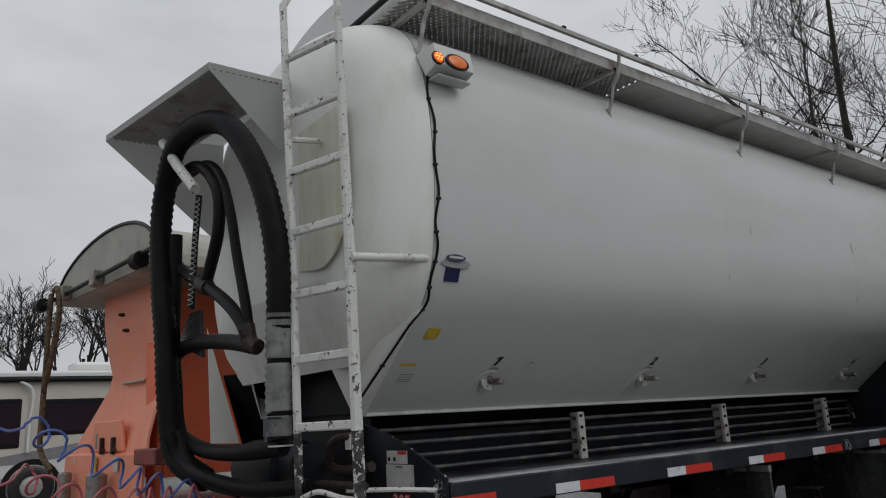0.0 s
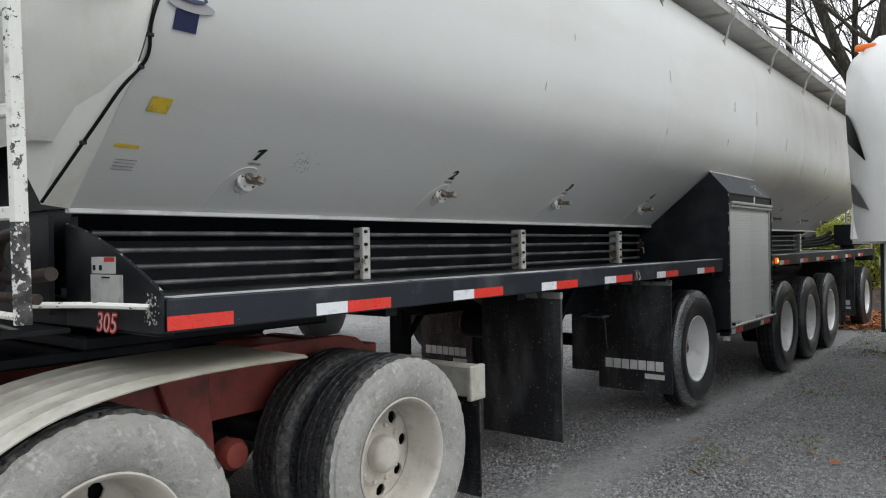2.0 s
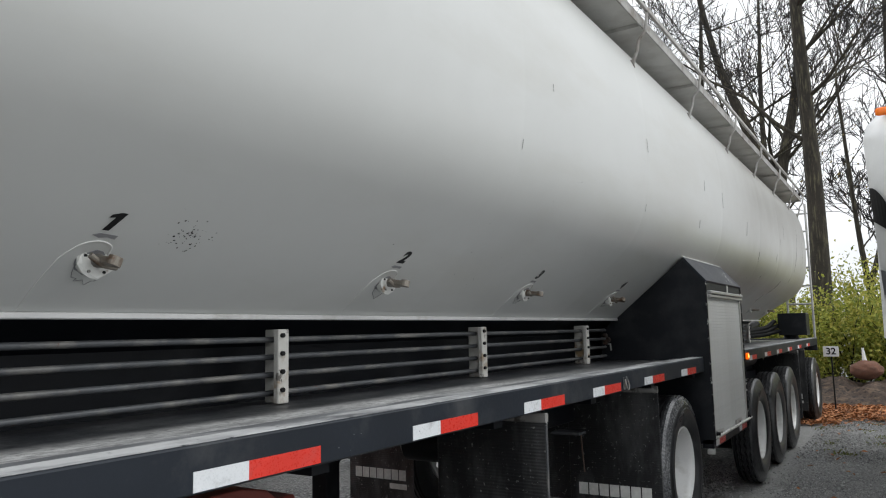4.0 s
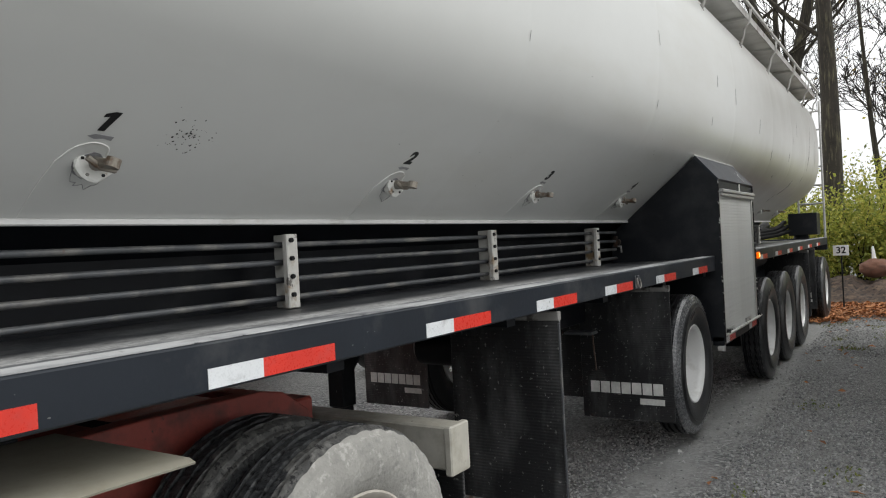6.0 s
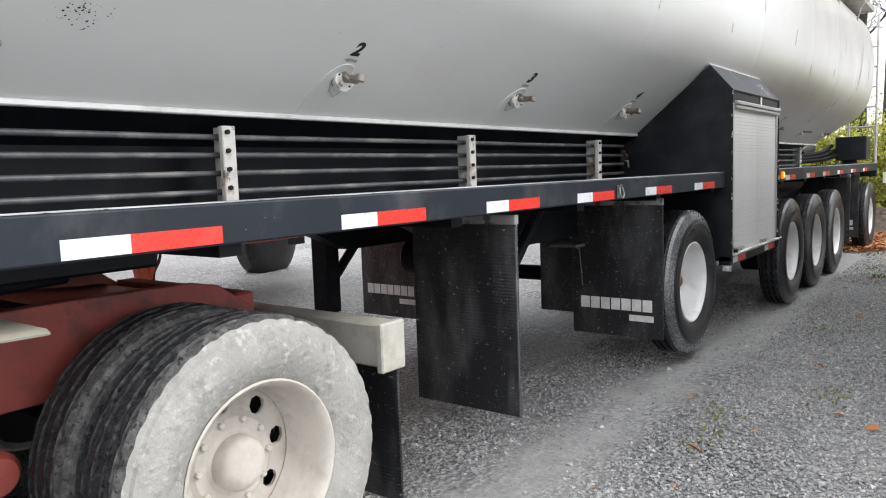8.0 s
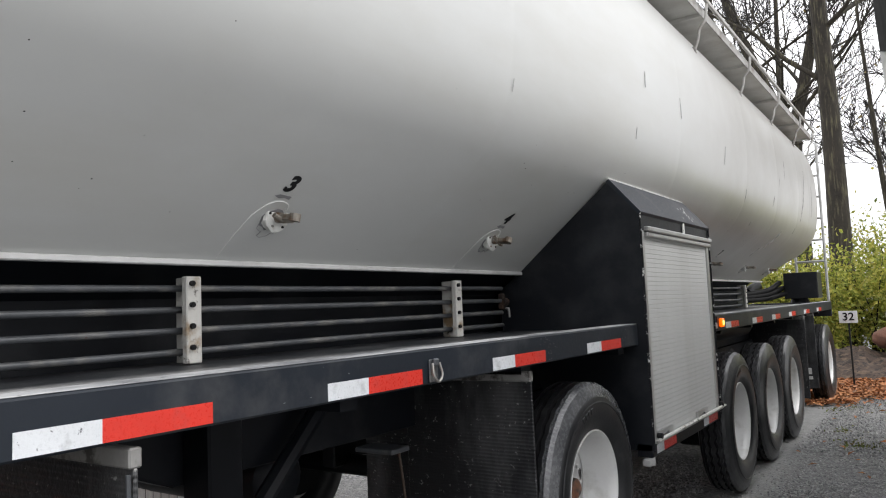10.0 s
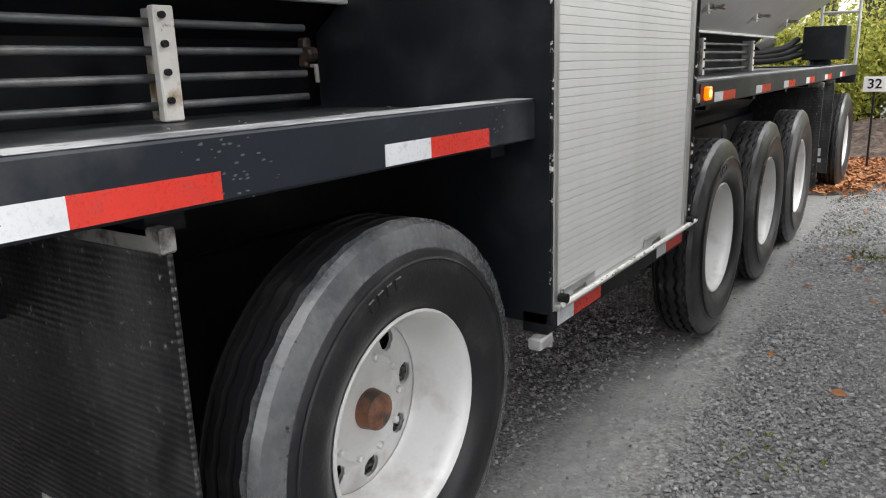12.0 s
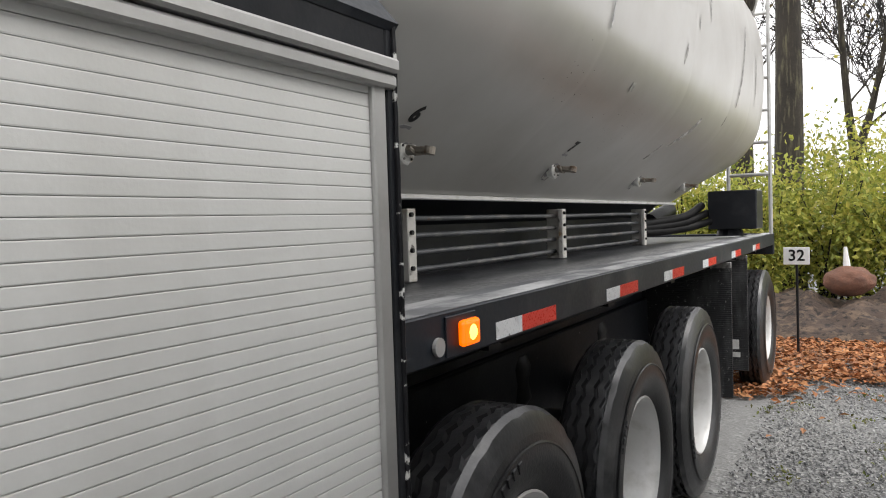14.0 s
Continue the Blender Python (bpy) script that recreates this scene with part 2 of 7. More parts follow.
M_LUG = material("black_lugged_shoulder", (0.020, 0.021, 0.023), 0.32, 0.0, 0.15, 7, dirt=(0.07, 0.071, 0.073), dirt_at=(0.50, 0.74), dirt_scale=7, grain=60, bump=0.1, spec=0.6)
M_INNER = material("dust_streaked_rubber", (0.055, 0.055, 0.054), 0.6, 0.0, 0.2, 7, dirt=(0.14, 0.138, 0.132), dirt_at=(0.45, 0.66), dirt_scale=30, chips=(0.008, 0.008, 0.009), chip_at=(0.56, 0.61), chip_scale=55, grain=60, bump=0.4)
M_TREAD = material("dark_tread_rubber", (0.028, 0.030, 0.033), 0.5, 0.0, 0.2, 6, dirt=(0.085, 0.087, 0.088), dirt_at=(0.48, 0.70), dirt_scale=50, chips=(0.005, 0.005, 0.006), chip_at=(0.53, 0.58), chip_scale=60, grain=90, bump=0.5, spec=0.35)
M_RIM = material("white_rim_paint", (0.66, 0.66, 0.65), 0.38, 0.1, 0.06, 5, dirt=(0.4, 0.39, 0.36), dirt_at=(0.52, 0.8), dirt_scale=6, grain=70, bump=0.03)
M_RIM_BEIGE = material("dusty_rim_paint", (0.50, 0.47, 0.42), 0.6, 0.0, 0.1, 5, dirt=(0.32, 0.29, 0.25), dirt_at=(0.48, 0.75), dirt_scale=8, grain=70, bump=0.06)
M_FLAP = material("black_mudflap_rubber", (0.013, 0.0135, 0.015), 0.40, 0.0, 0.2, 3, dirt=(0.09, 0.091, 0.092), dirt_at=(0.5, 0.72), dirt_scale=4, dirt_stretch=(1, 1, 0.3), chips=(0.24, 0.24, 0.23), chip_at=(0.63, 0.67), chip_scale=46, grain=80, bump=0.25, spec=0.45)


def ribbed(m, scale, strength):
    """Fine moulded ribs across a rubber sheet."""
    nt = m.node_tree
    co = nt.nodes.new("ShaderNodeTexCoord")
    wave = nt.nodes.new("ShaderNodeTexWave")
    wave.bands_direction = "Z"
    wave.inputs["Scale"].default_value, wave.inputs["Distortion"].default_value = scale, 0.4
    nt.links.new(co.outputs["Object"], wave.inputs["Vector"])
    bp = nt.nodes.new("ShaderNodeBump")
    bp.inputs["Strength"].default_value, bp.inputs["Distance"].default_value = strength, 0.004
    nt.links.new(wave.outputs["Fac"], bp.inputs["Height"])
    old = nt.nodes["Principled BSDF"].inputs["Normal"].links[0].from_node
    nt.links.new(bp.outputs["Normal"], old.inputs["Normal"])


ribbed(M_FLAP, 20.0, 0.5)
M_SCUFFED = material("black_worn_white_paint", (0.02, 0.02, 0.022), 0.5, 0.0, 0.2, 6, dirt=(0.08, 0.075, 0.07), dirt_at=(0.45, 0.6), dirt_scale=20, chips=(0.62, 0.62, 0.59), chip_at=(0.545, 0.57), chip_scale=22, grain=70, bump=0.1)
M_WORN_EDGE = material("worn_black_edge", (0.012, 0.012, 0.014), 0.5, 0.0, 0.2, 4, chips=(0.55, 0.55, 0.53), chip_at=(0.58, 0.62), chip_scale=26, spec=0.2)
M_RED_TAPE = material("red_reflector", (0.62, 0.035, 0.022), 0.28, 0.0, 0.06, 8, dirt=(0.5, 0.06, 0.05), dirt_at=(0.55, 0.75), dirt_scale=10, chips=(0.16, 0.03, 0.028), chip_at=(0.70, 0.72), chip_scale=34, grain=160, bump=0.05)
M_WHITE_TAPE = material("white_reflector", (0.66, 0.68, 0.70), 0.28, 0.0, 0.05, 8, dirt=(0.4, 0.41, 0.42), dirt_at=(0.55, 0.72), dirt_scale=14, chips=(0.12, 0.125, 0.135), chip_at=(0.655, 0.685), chip_scale=34, grain=160, bump=0.05)
M_PIPE = material("dark_steel_pipe", (0.075, 0.08, 0.087), 0.45, 0.2, 0.25, 4, dirt=(0.17, 0.165, 0.155), dirt_at=(0.50, 0.66), dirt_scale=7, dirt_stretch=(1, 0.7, 1), chips=(0.10, 0.055, 0.035), chip_at=(0.66, 0.70), grain=60, bump=0.05)
M_BRACKET = material("chipped_bracket_paint", (0.52, 0.51, 0.48), 0.55, 0.0, 0.1, 6, dirt=(0.25, 0.17, 0.09), dirt_at=(0.56, 0.68), dirt_scale=7, chips=(0.12, 0.11, 0.1), chip_at=(0.6, 0.65), grain=60, bump=0.08)
M_SLAT = material("roller_slat_aluminium", (0.60, 0.605, 0.59), 0.5, 0.0, 0.04, 3, dirt=(0.50, 0.50, 0.48), dirt_at=(0.5, 0.8), dirt_scale=3, grain=120, bump=0.03, rand=0.04)
M_HOSE = material("black_rubber_hose", (0.005, 0.005, 0.0055), 0.5, 0.0, 0.2, 6, dirt=(0.014, 0.0135, 0.013), dirt_at=(0.5, 0.75), dirt_scale=6, grain=60, bump=0.06, spec=0.15)
M_DUSTHOSE = material("dusty_grey_hose", (0.085, 0.08, 0.072), 0.7, 0.0, 0.25, 8, dirt=(0.17, 0.16, 0.14), dirt_at=(0.45, 0.65), dirt_scale=9, grain=60, bump=0.1)
M_TAPEWRAP = material("grey_duct_tape", (0.24, 0.24, 0.236), 0.45, 0.1, 0.2, 10, dirt=(0.11, 0.11, 0.108), dirt_at=(0.5, 0.65), dirt_scale=14, grain=60, bump=0.1)
M_HANGER = material("grimy_galvanised_hanger", (0.26, 0.255, 0.245), 0.5, 0.2, 0.2, 8, dirt=(0.06, 0.055, 0.05), dirt_at=(0.48, 0.60), dirt_scale=16, grain=60, bump=0.08)
M_GRIME = material("grimy_rusty_pipe", (0.035, 0.026, 0.022), 0.5, 0.2, 0.3, 9, dirt=(0.11, 0.06, 0.04), dirt_at=(0.55, 0.72), dirt_scale=12, bump=0.1, spec=0.3)
M_STEEL = material("worn_steel", (0.30, 0.29, 0.27), 0.4, 0.7, 0.15, 10, dirt=(0.22, 0.12, 0.06), dirt_at=(0.52, 0.7), dirt_scale=14, grain=80, bump=0.06)
M_AMBER = material("amber_lens", (0.72, 0.15, 0.01), 0.2, 0.0, 0.05, 20, bump=0.0, emit=((1.0, 0.2, 0.01), 0.08))
M_LIT = material("lit_amber_lamp", (0.85, 0.18, 0.01), 0.2, 0.0, 0.05, 20, bump=0.0, emit=((1.0, 0.12, 0.0), 0.55))
M_LIT_CORE = material("lit_lamp_core", (1.0, 0.5, 0.1), 0.2, 0.0, 0.05, 20, bump=0.0, emit=((1.0, 0.45, 0.07), 1.8))
M_NAVY = material("navy_decal", (0.012, 0.018, 0.075), 0.35, 0.0, 0.1, 10, bump=0.0)
M_INK = material("black_decal", (0.012, 0.012, 0.013), 0.4, 0.0, 0.1, 10, bump=0.0, spec=0.18)
M_GREY = material("grey_decal", (0.24, 0.24, 0.25), 0.4, 0.0, 0.1, 10, bump=0.0)
M_YELLOW = material("yellow_sticker", (0.62, 0.44, 0.03), 0.45, 0.0, 0.12, 14, dirt=(0.3, 0.22, 0.03), dirt_at=(0.55, 0.7), dirt_scale=20, bump=0.0)
M_LETTER = material("pale_lettering", (0.60, 0.60, 0.58), 0.5, 0.0, 0.15, 20, bump=0.0)
M_LABEL = material("white_label", (0.55, 0.55, 0.53), 0.45, 0.0, 0.08, 14, dirt=(0.35, 0.35, 0.33), dirt_at=(0.55, 0.7), dirt_scale=14, bump=0.0)
M_REDINK = material("red_decal", (0.55, 0.03, 0.03), 0.4, 0.0, 0.1, 14, bump=0.0)
M_CHASSIS = material("faded_red_chassis", (0.27, 0.055, 0.042), 0.55, 0.0, 0.15, 5, dirt=(0.09, 0.035, 0.03), dirt_at=(0.50, 0.68), dirt_scale=5, chips=(0.05, 0.035, 0.03), chip_at=(0.66, 0.7), grain=60, bump=0.08)
M_FENDER = material("dusty_beige_fender", (0.45, 0.435, 0.385), 0.55, 0.0, 0.10, 4, dirt=(0.28, 0.26, 0.215), dirt_at=(0.46, 0.70), dirt_scale=7, chips=(0.12, 0.10, 0.08), chip_at=(0.68, 0.73), chip_scale=18, grain=60, bump=0.06)
M_MUDGUARD = material("grimy_beige_mudguard", (0.45, 0.435, 0.385), 0.55, 0.0, 0.10, 4, dirt=(0.28, 0.26, 0.215), dirt_at=(0.46, 0.70), dirt_scale=7, chips=(0.12, 0.10, 0.08), chip_at=(0.68, 0.73), chip_scale=18, grain=60, bump=0.06)
# Grime that thickens towards the tail of the mudguard.
grime_shade_tone(M_MUDGUARD, -0.3, 0.45, (0.21, 0.195, 0.145), 0.85)
M_ORANGE = material("faded_orange_paint", (0.85, 0.175, 0.075), 0.5, 0.0, 0.1, 3, dirt=(0.70, 0.22, 0.11), dirt_at=(0.5, 0.75), dirt_scale=3, chips=(0.25, 0.12, 0.08), chip_at=(0.70, 0.73), chip_scale=9, grain=60, bump=0.05)
M_FADED = material("sun_bleached_orange_paint", (0.86, 0.29, 0.175), 0.5, 0.0, 0.05, 2, dirt=(0.80, 0.34, 0.23), dirt_at=(0.45, 0.75), dirt_scale=2.5, dirt_stretch=(2, 2, 0.6), chips=(0.30, 0.14, 0.09), chip_at=(0.71, 0.73), chip_scale=16, grain=60, bump=0.03)
M_TARP = material("grey_beige_tarp", (0.42, 0.405, 0.35), 0.75, 0.0, 0.1, 3, dirt=(0.3, 0.285, 0.25), dirt_at=(0.5, 0.75), dirt_scale=3, grain=80, bump=0.15)
M_RV = material("white_gelcoat", (0.72, 0.72, 0.71), 0.22, 0.0, 0.04, 2, dirt=(0.6, 0.6, 0.58), dirt_at=(0.5, 0.85), dirt_scale=2, grain=60, bump=0.0, coat=0.3)
M_RV_CREAM = material("cream_panel", (0.60, 0.57, 0.51), 0.4, 0.0, 0.05, 2, dirt=(0.50, 0.47, 0.42), dirt_at=(0.5, 0.8), dirt_scale=2, grain=60, bump=0.02)
M_GLASS_DARK = material("dark_window_glass", (0.012, 0.016, 0.024), 0.08, 0.0, 0.05, 3, bump=0.0)
M_BARK = material("dark_furrowed_bark", (0.030, 0.025, 0.019), 0.95, 0.0, 0.35, 3.0, dirt=(0.105, 0.095, 0.058), dirt_at=(0.5, 0.68), dirt_scale=5, dirt_stretch=(4, 4, 0.5), grain=14, bump=1.0)
M_TWIG = material("dark_twig", (0.014, 0.012, 0.011), 0.9, 0.0, 0.2, 3, bump=0.1)
M_CURL_RED = material("red_air_line", (0.42, 0.10, 0.12), 0.4, 0.0, 0.1, 6, dirt=(0.35, 0.18, 0.18), dirt_at=(0.5, 0.7), dirt_scale=8, bump=0.02)
M_CURL_BLUE = material("blue_air_line", (0.07, 0.11, 0.36), 0.4, 0.0, 0.1, 6, dirt=(0.13, 0.15, 0.3), dirt_at=(0.5, 0.7), dirt_scale=8, bump=0.02)
M_CURL_GREY = material("grey_green_cable", (0.10, 0.115, 0.10), 0.5, 0.0, 0.1, 6, bump=0.02)
M_WALKWAY = material("weathered_walkway_steel", (0.40, 0.39, 0.37), 0.5, 0.2, 0.15, 5, dirt=(0.17, 0.14, 0.115), dirt_at=(0.5, 0.7), dirt_scale=6, grain=60, bump=0.06)
M_SOFFIT = material("dull_walkway_plate", (0.58, 0.57, 0.54), 0.5, 0.0, 0.1, 3, dirt=(0.42, 0.40, 0.37), dirt_at=(0.45, 0.7), dirt_scale=3, grain=60, bump=0.04)
M_ROPE = material("weathered_rope", (0.15, 0.105, 0.06), 0.9, 0.0, 0.3, 12, dirt=(0.05, 0.035, 0.025), dirt_at=(0.5, 0.6), dirt_scale=20, grain=60, bump=0.5)


def speckle_ground():
    """Wet grey crushed stone: many small pieces of different grey, darker and lighter tracks, sparse moss."""
    m = bpy.data.materials.new("crushed_stone")
    m.use_nodes = True
    nt = m.node_tree
    b = nt.nodes["Principled BSDF"]
    b.inputs["Roughness"].default_value = 0.72
    co = nt.nodes.new("ShaderNodeTexCoord")
    cells = []
    for sc in (44.0, 95.0):
        v = nt.nodes.new("ShaderNodeTexVoronoi")
        v.inputs["Scale"].default_value = sc
        nt.links.new(co.outputs["Object"], v.inputs["Vector"])
        cells.append(v)
    col = ramp(nt, cells[0].outputs["Color"], [(0.1, (0.065, 0.068, 0.072)), (0.45, (0.18, 0.182, 0.184)), (0.75, (0.32, 0.32, 0.317)), (1.0, (0.56, 0.56, 0.55))])
    col2 = ramp(nt, cells[1].outputs["Color"], [(0.1, (0.12, 0.12, 0.122)), (0.55, (0.24, 0.24, 0.238)), (1.0, (0.42, 0.42, 0.41))])
    mx = nt.nodes.new("ShaderNodeMixRGB")
    nt.links.new(ramp(nt, noise_node(nt, 1.1, 5), [(0.42, (0, 0, 0)), (0.6, (1, 1, 1))]), mx.inputs["Fac"])
    nt.links.new(col, mx.inputs["Color1"])
    nt.links.new(col2, mx.inputs["Color2"])
    big = nt.nodes.new("ShaderNodeMixRGB")
    big.blend_type = "MULTIPLY"
    big.inputs["Fac"].default_value = 1.0
    nt.links.new(mx.outputs["Color"], big.inputs["Color1"])
    nt.links.new(ramp(nt, noise_node(nt, 0.45, 6, 0.6, (1.6, 0.5, 1)), [(0.3, (0.62, 0.63, 0.64)), (0.7, (1.15, 1.14, 1.1))]), big.inputs["Color2"])
    moss = nt.nodes.new("ShaderNodeMixRGB")
    nt.links.new(ramp(nt, noise_node(nt, 2.3, 8, 0.7, None, 5.0), [(0.66, (0, 0, 0)), (0.74, (0.6, 0.6, 0.6))]), moss.inputs["Fac"])
    nt.links.new(big.outputs["Color"], moss.inputs["Color1"])
    moss.inputs["Color2"].default_value = (0.10, 0.115, 0.05, 1)
    # packed pale wheel track
    sep = nt.nodes.new("ShaderNodeSeparateXYZ")
    nt.links.new(co.outputs["Object"], sep.inputs["Vector"])
    off = nt.nodes.new("ShaderNodeMath")
    off.operation = "ADD"
    nt.links.new(sep.outputs["X"], off.inputs[0])
    wob = nt.nodes.new("ShaderNodeMapRange")
    wob.inputs["To Min"].default_value, wob.inputs["To Max"].default_value = -0.22, 0.22
    nt.links.new(noise_node(nt, 1.6, 6, 0.65), wob.inputs["Value"])
    nt.links.new(wob.outputs["Result"], off.inputs[1])
    dist = nt.nodes.new("ShaderNodeMath")
    dist.operation = "ABSOLUTE"
    nt.links.new(off.outputs["Value"], dist.inputs[0])
    track = nt.nodes.new("ShaderNodeMapRange")
    track.inputs["From Min"].default_value, track.inputs["From Max"].default_value = 0.06, 0.34
    track.inputs["To Min"].default_value, track.inputs["To Max"].default_value = 0.62, 0.0
    nt.links.new(dist.outputs["Value"], track.inputs["Value"])
    packed = nt.nodes.new("ShaderNodeMixRGB")
    nt.links.new(track.outputs["Result"], packed.inputs["Fac"])
    nt.links.new(moss.outputs["Color"], packed.inputs["Color1"])
    nt.links.new(ramp(nt, noise_node(nt, 9.0, 6, 0.6, (1, 0.5, 1)), [(0.3, (0.18, 0.18, 0.177)), (0.7, (0.30, 0.30, 0.292))]), packed.inputs["Color2"])
    nt.links.new(packed.outputs["Color"], b.inputs["Base Color"])
    bp = nt.nodes.new("ShaderNodeBump")
    bp.inputs["Distance"].default_value = 0.02
    soft = nt.nodes.new("ShaderNodeMapRange")
    soft.inputs["From Max"].default_value = 0.62
    soft.inputs["To Min"].default_value, soft.inputs["To Max"].default_value = 0.9, 0.15
    nt.links.new(track.outputs["Result"], soft.inputs["Value"])
    nt.links.new(soft.outputs["Result"], bp.inputs["Strength"])
    nt.links.new(cells[0].outputs["Distance"], bp.inputs["Height"])
    nt.links.new(bp.outputs["Normal"], b.inputs["Normal"])
    return m


M_GROUND = speckle_ground()


# ---- mesh helpers ----
def thing(name, at, label, category, group=""):
    ob = new(name)
    ob.location = at
    ob.empty_display_size = 0.2
    return tagged(ob, label, category, group)


def finish(bm, smooth):
    bmesh.ops.recalc_face_normals(bm, faces=bm.faces[:])
    if smooth:
        for f in bm.faces:
            f.smooth = True


def part(name, bm, mat, parent=None, label="", smooth=False, sharp=40):
    """Links a bmesh, in world coordinates, as one mesh under a thing or a part."""
    finish(bm, smooth)
    me = bpy.data.meshes.new(name)
    bm.to_mesh(me)
    bm.free()
    if smooth:
        me.set_sharp_from_angle(angle=radians(sharp))
    me.materials.append(mat)
    ob = new(name, me)
    if parent:
        ob.parent = parent
        ob.matrix_parent_inverse = Matrix.Translation(-parent.location) if parent.data is None else Matrix.Identity(4)
    return tagged(ob, label) if label else ob


def merge(*bms):
    out = bms[0]
    for b in bms[1:]:
        me = bpy.data.meshes.new("tmp")
        b.to_mesh(me)
        b.free()
        out.from_mesh(me)
        bpy.data.meshes.remove(me)
    return out


def box(x0, x1, y0, y1, z0, z1, bevel=0.0, seg=1):
    bm = bmesh.new()
    bmesh.ops.create_cube(bm, size=1)
    for v in bm.verts:
        v.co = ((x0 + x1) / 2 + v.co.x * (x1 - x0), (y0 + y1) / 2 + v.co.y * (y1 - y0), (z0 + z1) / 2 + v.co.z * (z1 - z0))
    if bevel:
        bmesh.ops.bevel(bm, geom=bm.edges[:], offset=bevel, segments=seg, affect="EDGES", profile=0.5)
    return bm


def prism(profile, axis, a, b, bevel=0.0):
    """A closed outline of (u, v) pushed along an axis from a to b. axis y: (x, z); x: (y, z); z: (x, y)."""
    place = {"y": lambda u, v, w: (u, w, v), "x": lambda u, v, w: (w, u, v), "z": lambda u, v, w: (u, v, w)}[axis]
    bm = bmesh.new()
    low = [bm.verts.new(place(u, v, a)) for u, v in profile]
    top = [bm.verts.new(place(u, v, b)) for u, v in profile]
    n = len(profile)
    bm.faces.new(low)
    bm.faces.new(top[::-1])
    for i in range(n):
        bm.faces.new((low[i], top[i], top[(i + 1) % n], low[(i + 1) % n]))
    if bevel:
        bmesh.ops.recalc_face_normals(bm, faces=bm.faces[:])
        bmesh.ops.bevel(bm, geom=bm.edges[:], offset=bevel, segments=1, affect="EDGES")
    return bm


def smooth_points(pts, steps=8):
    """A Catmull-Rom curve through the points."""
    p = [Vector(q) for q in pts]
    p = [2 * p[0] - p[1]] + p + [2 * p[-1] - p[-2]]
    out = []
    for i in range(1, len(p) - 2):
        for k in range(steps):
            t = k / steps
            a, b, c, d = p[i - 1:i + 3]
            out.append(0.5 * (2 * b + (c - a) * t + (2 * a - 5 * b + 4 * c - d) * t * t + (3 * b - a - 3 * c + d) * t ** 3))
    out.append(p[-2])
    return out


def tube(pts, radius, seg=10, caps=True):
    """A round bar along points; radius is a number or one for each point."""
    pts = [Vector(p) for p in pts]
    rs = radius if isinstance(radius, (list, tuple)) else [radius] * len(pts)
    bm = bmesh.new()
    rings, up = [], Vector((0.01, 0.02, 1)).normalized()
    side = None
    for i, p in enumerate(pts):
        d = (pts[min(i + 1, len(pts) - 1)] - pts[max(i - 1, 0)])
        d = d.normalized() if d.length > 1e-9 else Vector((0, 0, 1))
        if side is None:
            side = d.cross(up if abs(d.z) < 0.95 else Vector((0, 1, 0))).normalized()
        side = (side - d * side.dot(d)).normalized()
        other = d.cross(side)
        rings.append([bm.verts.new(p + rs[i] * (math.cos(2 * math.pi * k / seg) * side + math.sin(2 * math.pi * k / seg) * other)) for k in range(seg)])
    for a, b in zip(rings, rings[1:]):
        for k in range(seg):
            bm.faces.new((a[k], a[(k + 1) % seg], b[(k + 1) % seg], b[k]))
    if caps:
        bm.faces.new(rings[0][::-1])
        bm.faces.new(rings[-1])
    return bm


def lathe(profile, centre, axis="x", seg=40, closed=False):
    """Turns an outline of (along the axis, radius) round an axis through centre."""
    c = Vector(centre)
    bm = bmesh.new()
    rings = []
    for u, r in profile:
        ring = []
        for k in range(seg):
            a = 2 * math.pi * k / seg
            s, t = r * math.cos(a), r * math.sin(a)
            ring.append(bm.verts.new(c + Vector({"x": (u, s, t), "y": (s, u, t), "z": (s, t, u)}[axis])))
        rings.append(ring)
    pairs = list(zip(rings, rings[1:])) + ([(rings[-1], rings[0])] if closed else [])
    for a, b in pairs:
        for k in range(seg):
            bm.faces.new((a[k], a[(k + 1) % seg], b[(k + 1) % seg], b[k]))
    if not closed:
        for ring, r in ((rings[0], profile[0][1]), (rings[-1], profile[-1][1])):
            if r > 1e-4:
                bm.faces.new(ring)
    bmesh.ops.remove_doubles(bm, verts=bm.verts[:], dist=1e-5)
    return bm


def moved(bm, m):
    bmesh.ops.transform(bm, matrix=m, verts=bm.verts[:])
    return bm


def writing(body, size, m, bold=0.0, shear=0.0):
    """A bmesh of letters in the built-in font, lying in the local x-y plane of m, centred."""
    cu = bpy.data.curves.new("writing", "FONT")
    cu.body, cu.size, cu.align_x, cu.align_y, cu.extrude, cu.offset, cu.shear = body, size, "CENTER", "CENTER", 0.001, bold, shear
    cu.resolution_u = 4
    ob = new("writing", cu)
    me = bpy.data.meshes.new_from_object(ob.evaluated_get(bpy.context.evaluated_depsgraph_get()))
    bpy.data.objects.remove(ob)
    bpy.data.curves.remove(cu)
    bm = bmesh.new()
    bm.from_mesh(me)
    bpy.data.meshes.remove(me)
    return moved(bm, m)


def axes(origin, right, up):
    """A pose whose local x runs right and whose local y runs up."""
    r, u = Vector(right).normalized(), Vector(up)
    u = (u - r * u.dot(r)).normalized()
    m = Matrix((r, u, r.cross(u))).transposed().to_4x4()
    m.translation = origin
    return m


# ---- ground ----
def yard_rise(x):
    """The yard climbs gently beyond the far side of the trailer."""
    return 0.05 * max(0.0, min(-2.8 - x, 80.0))


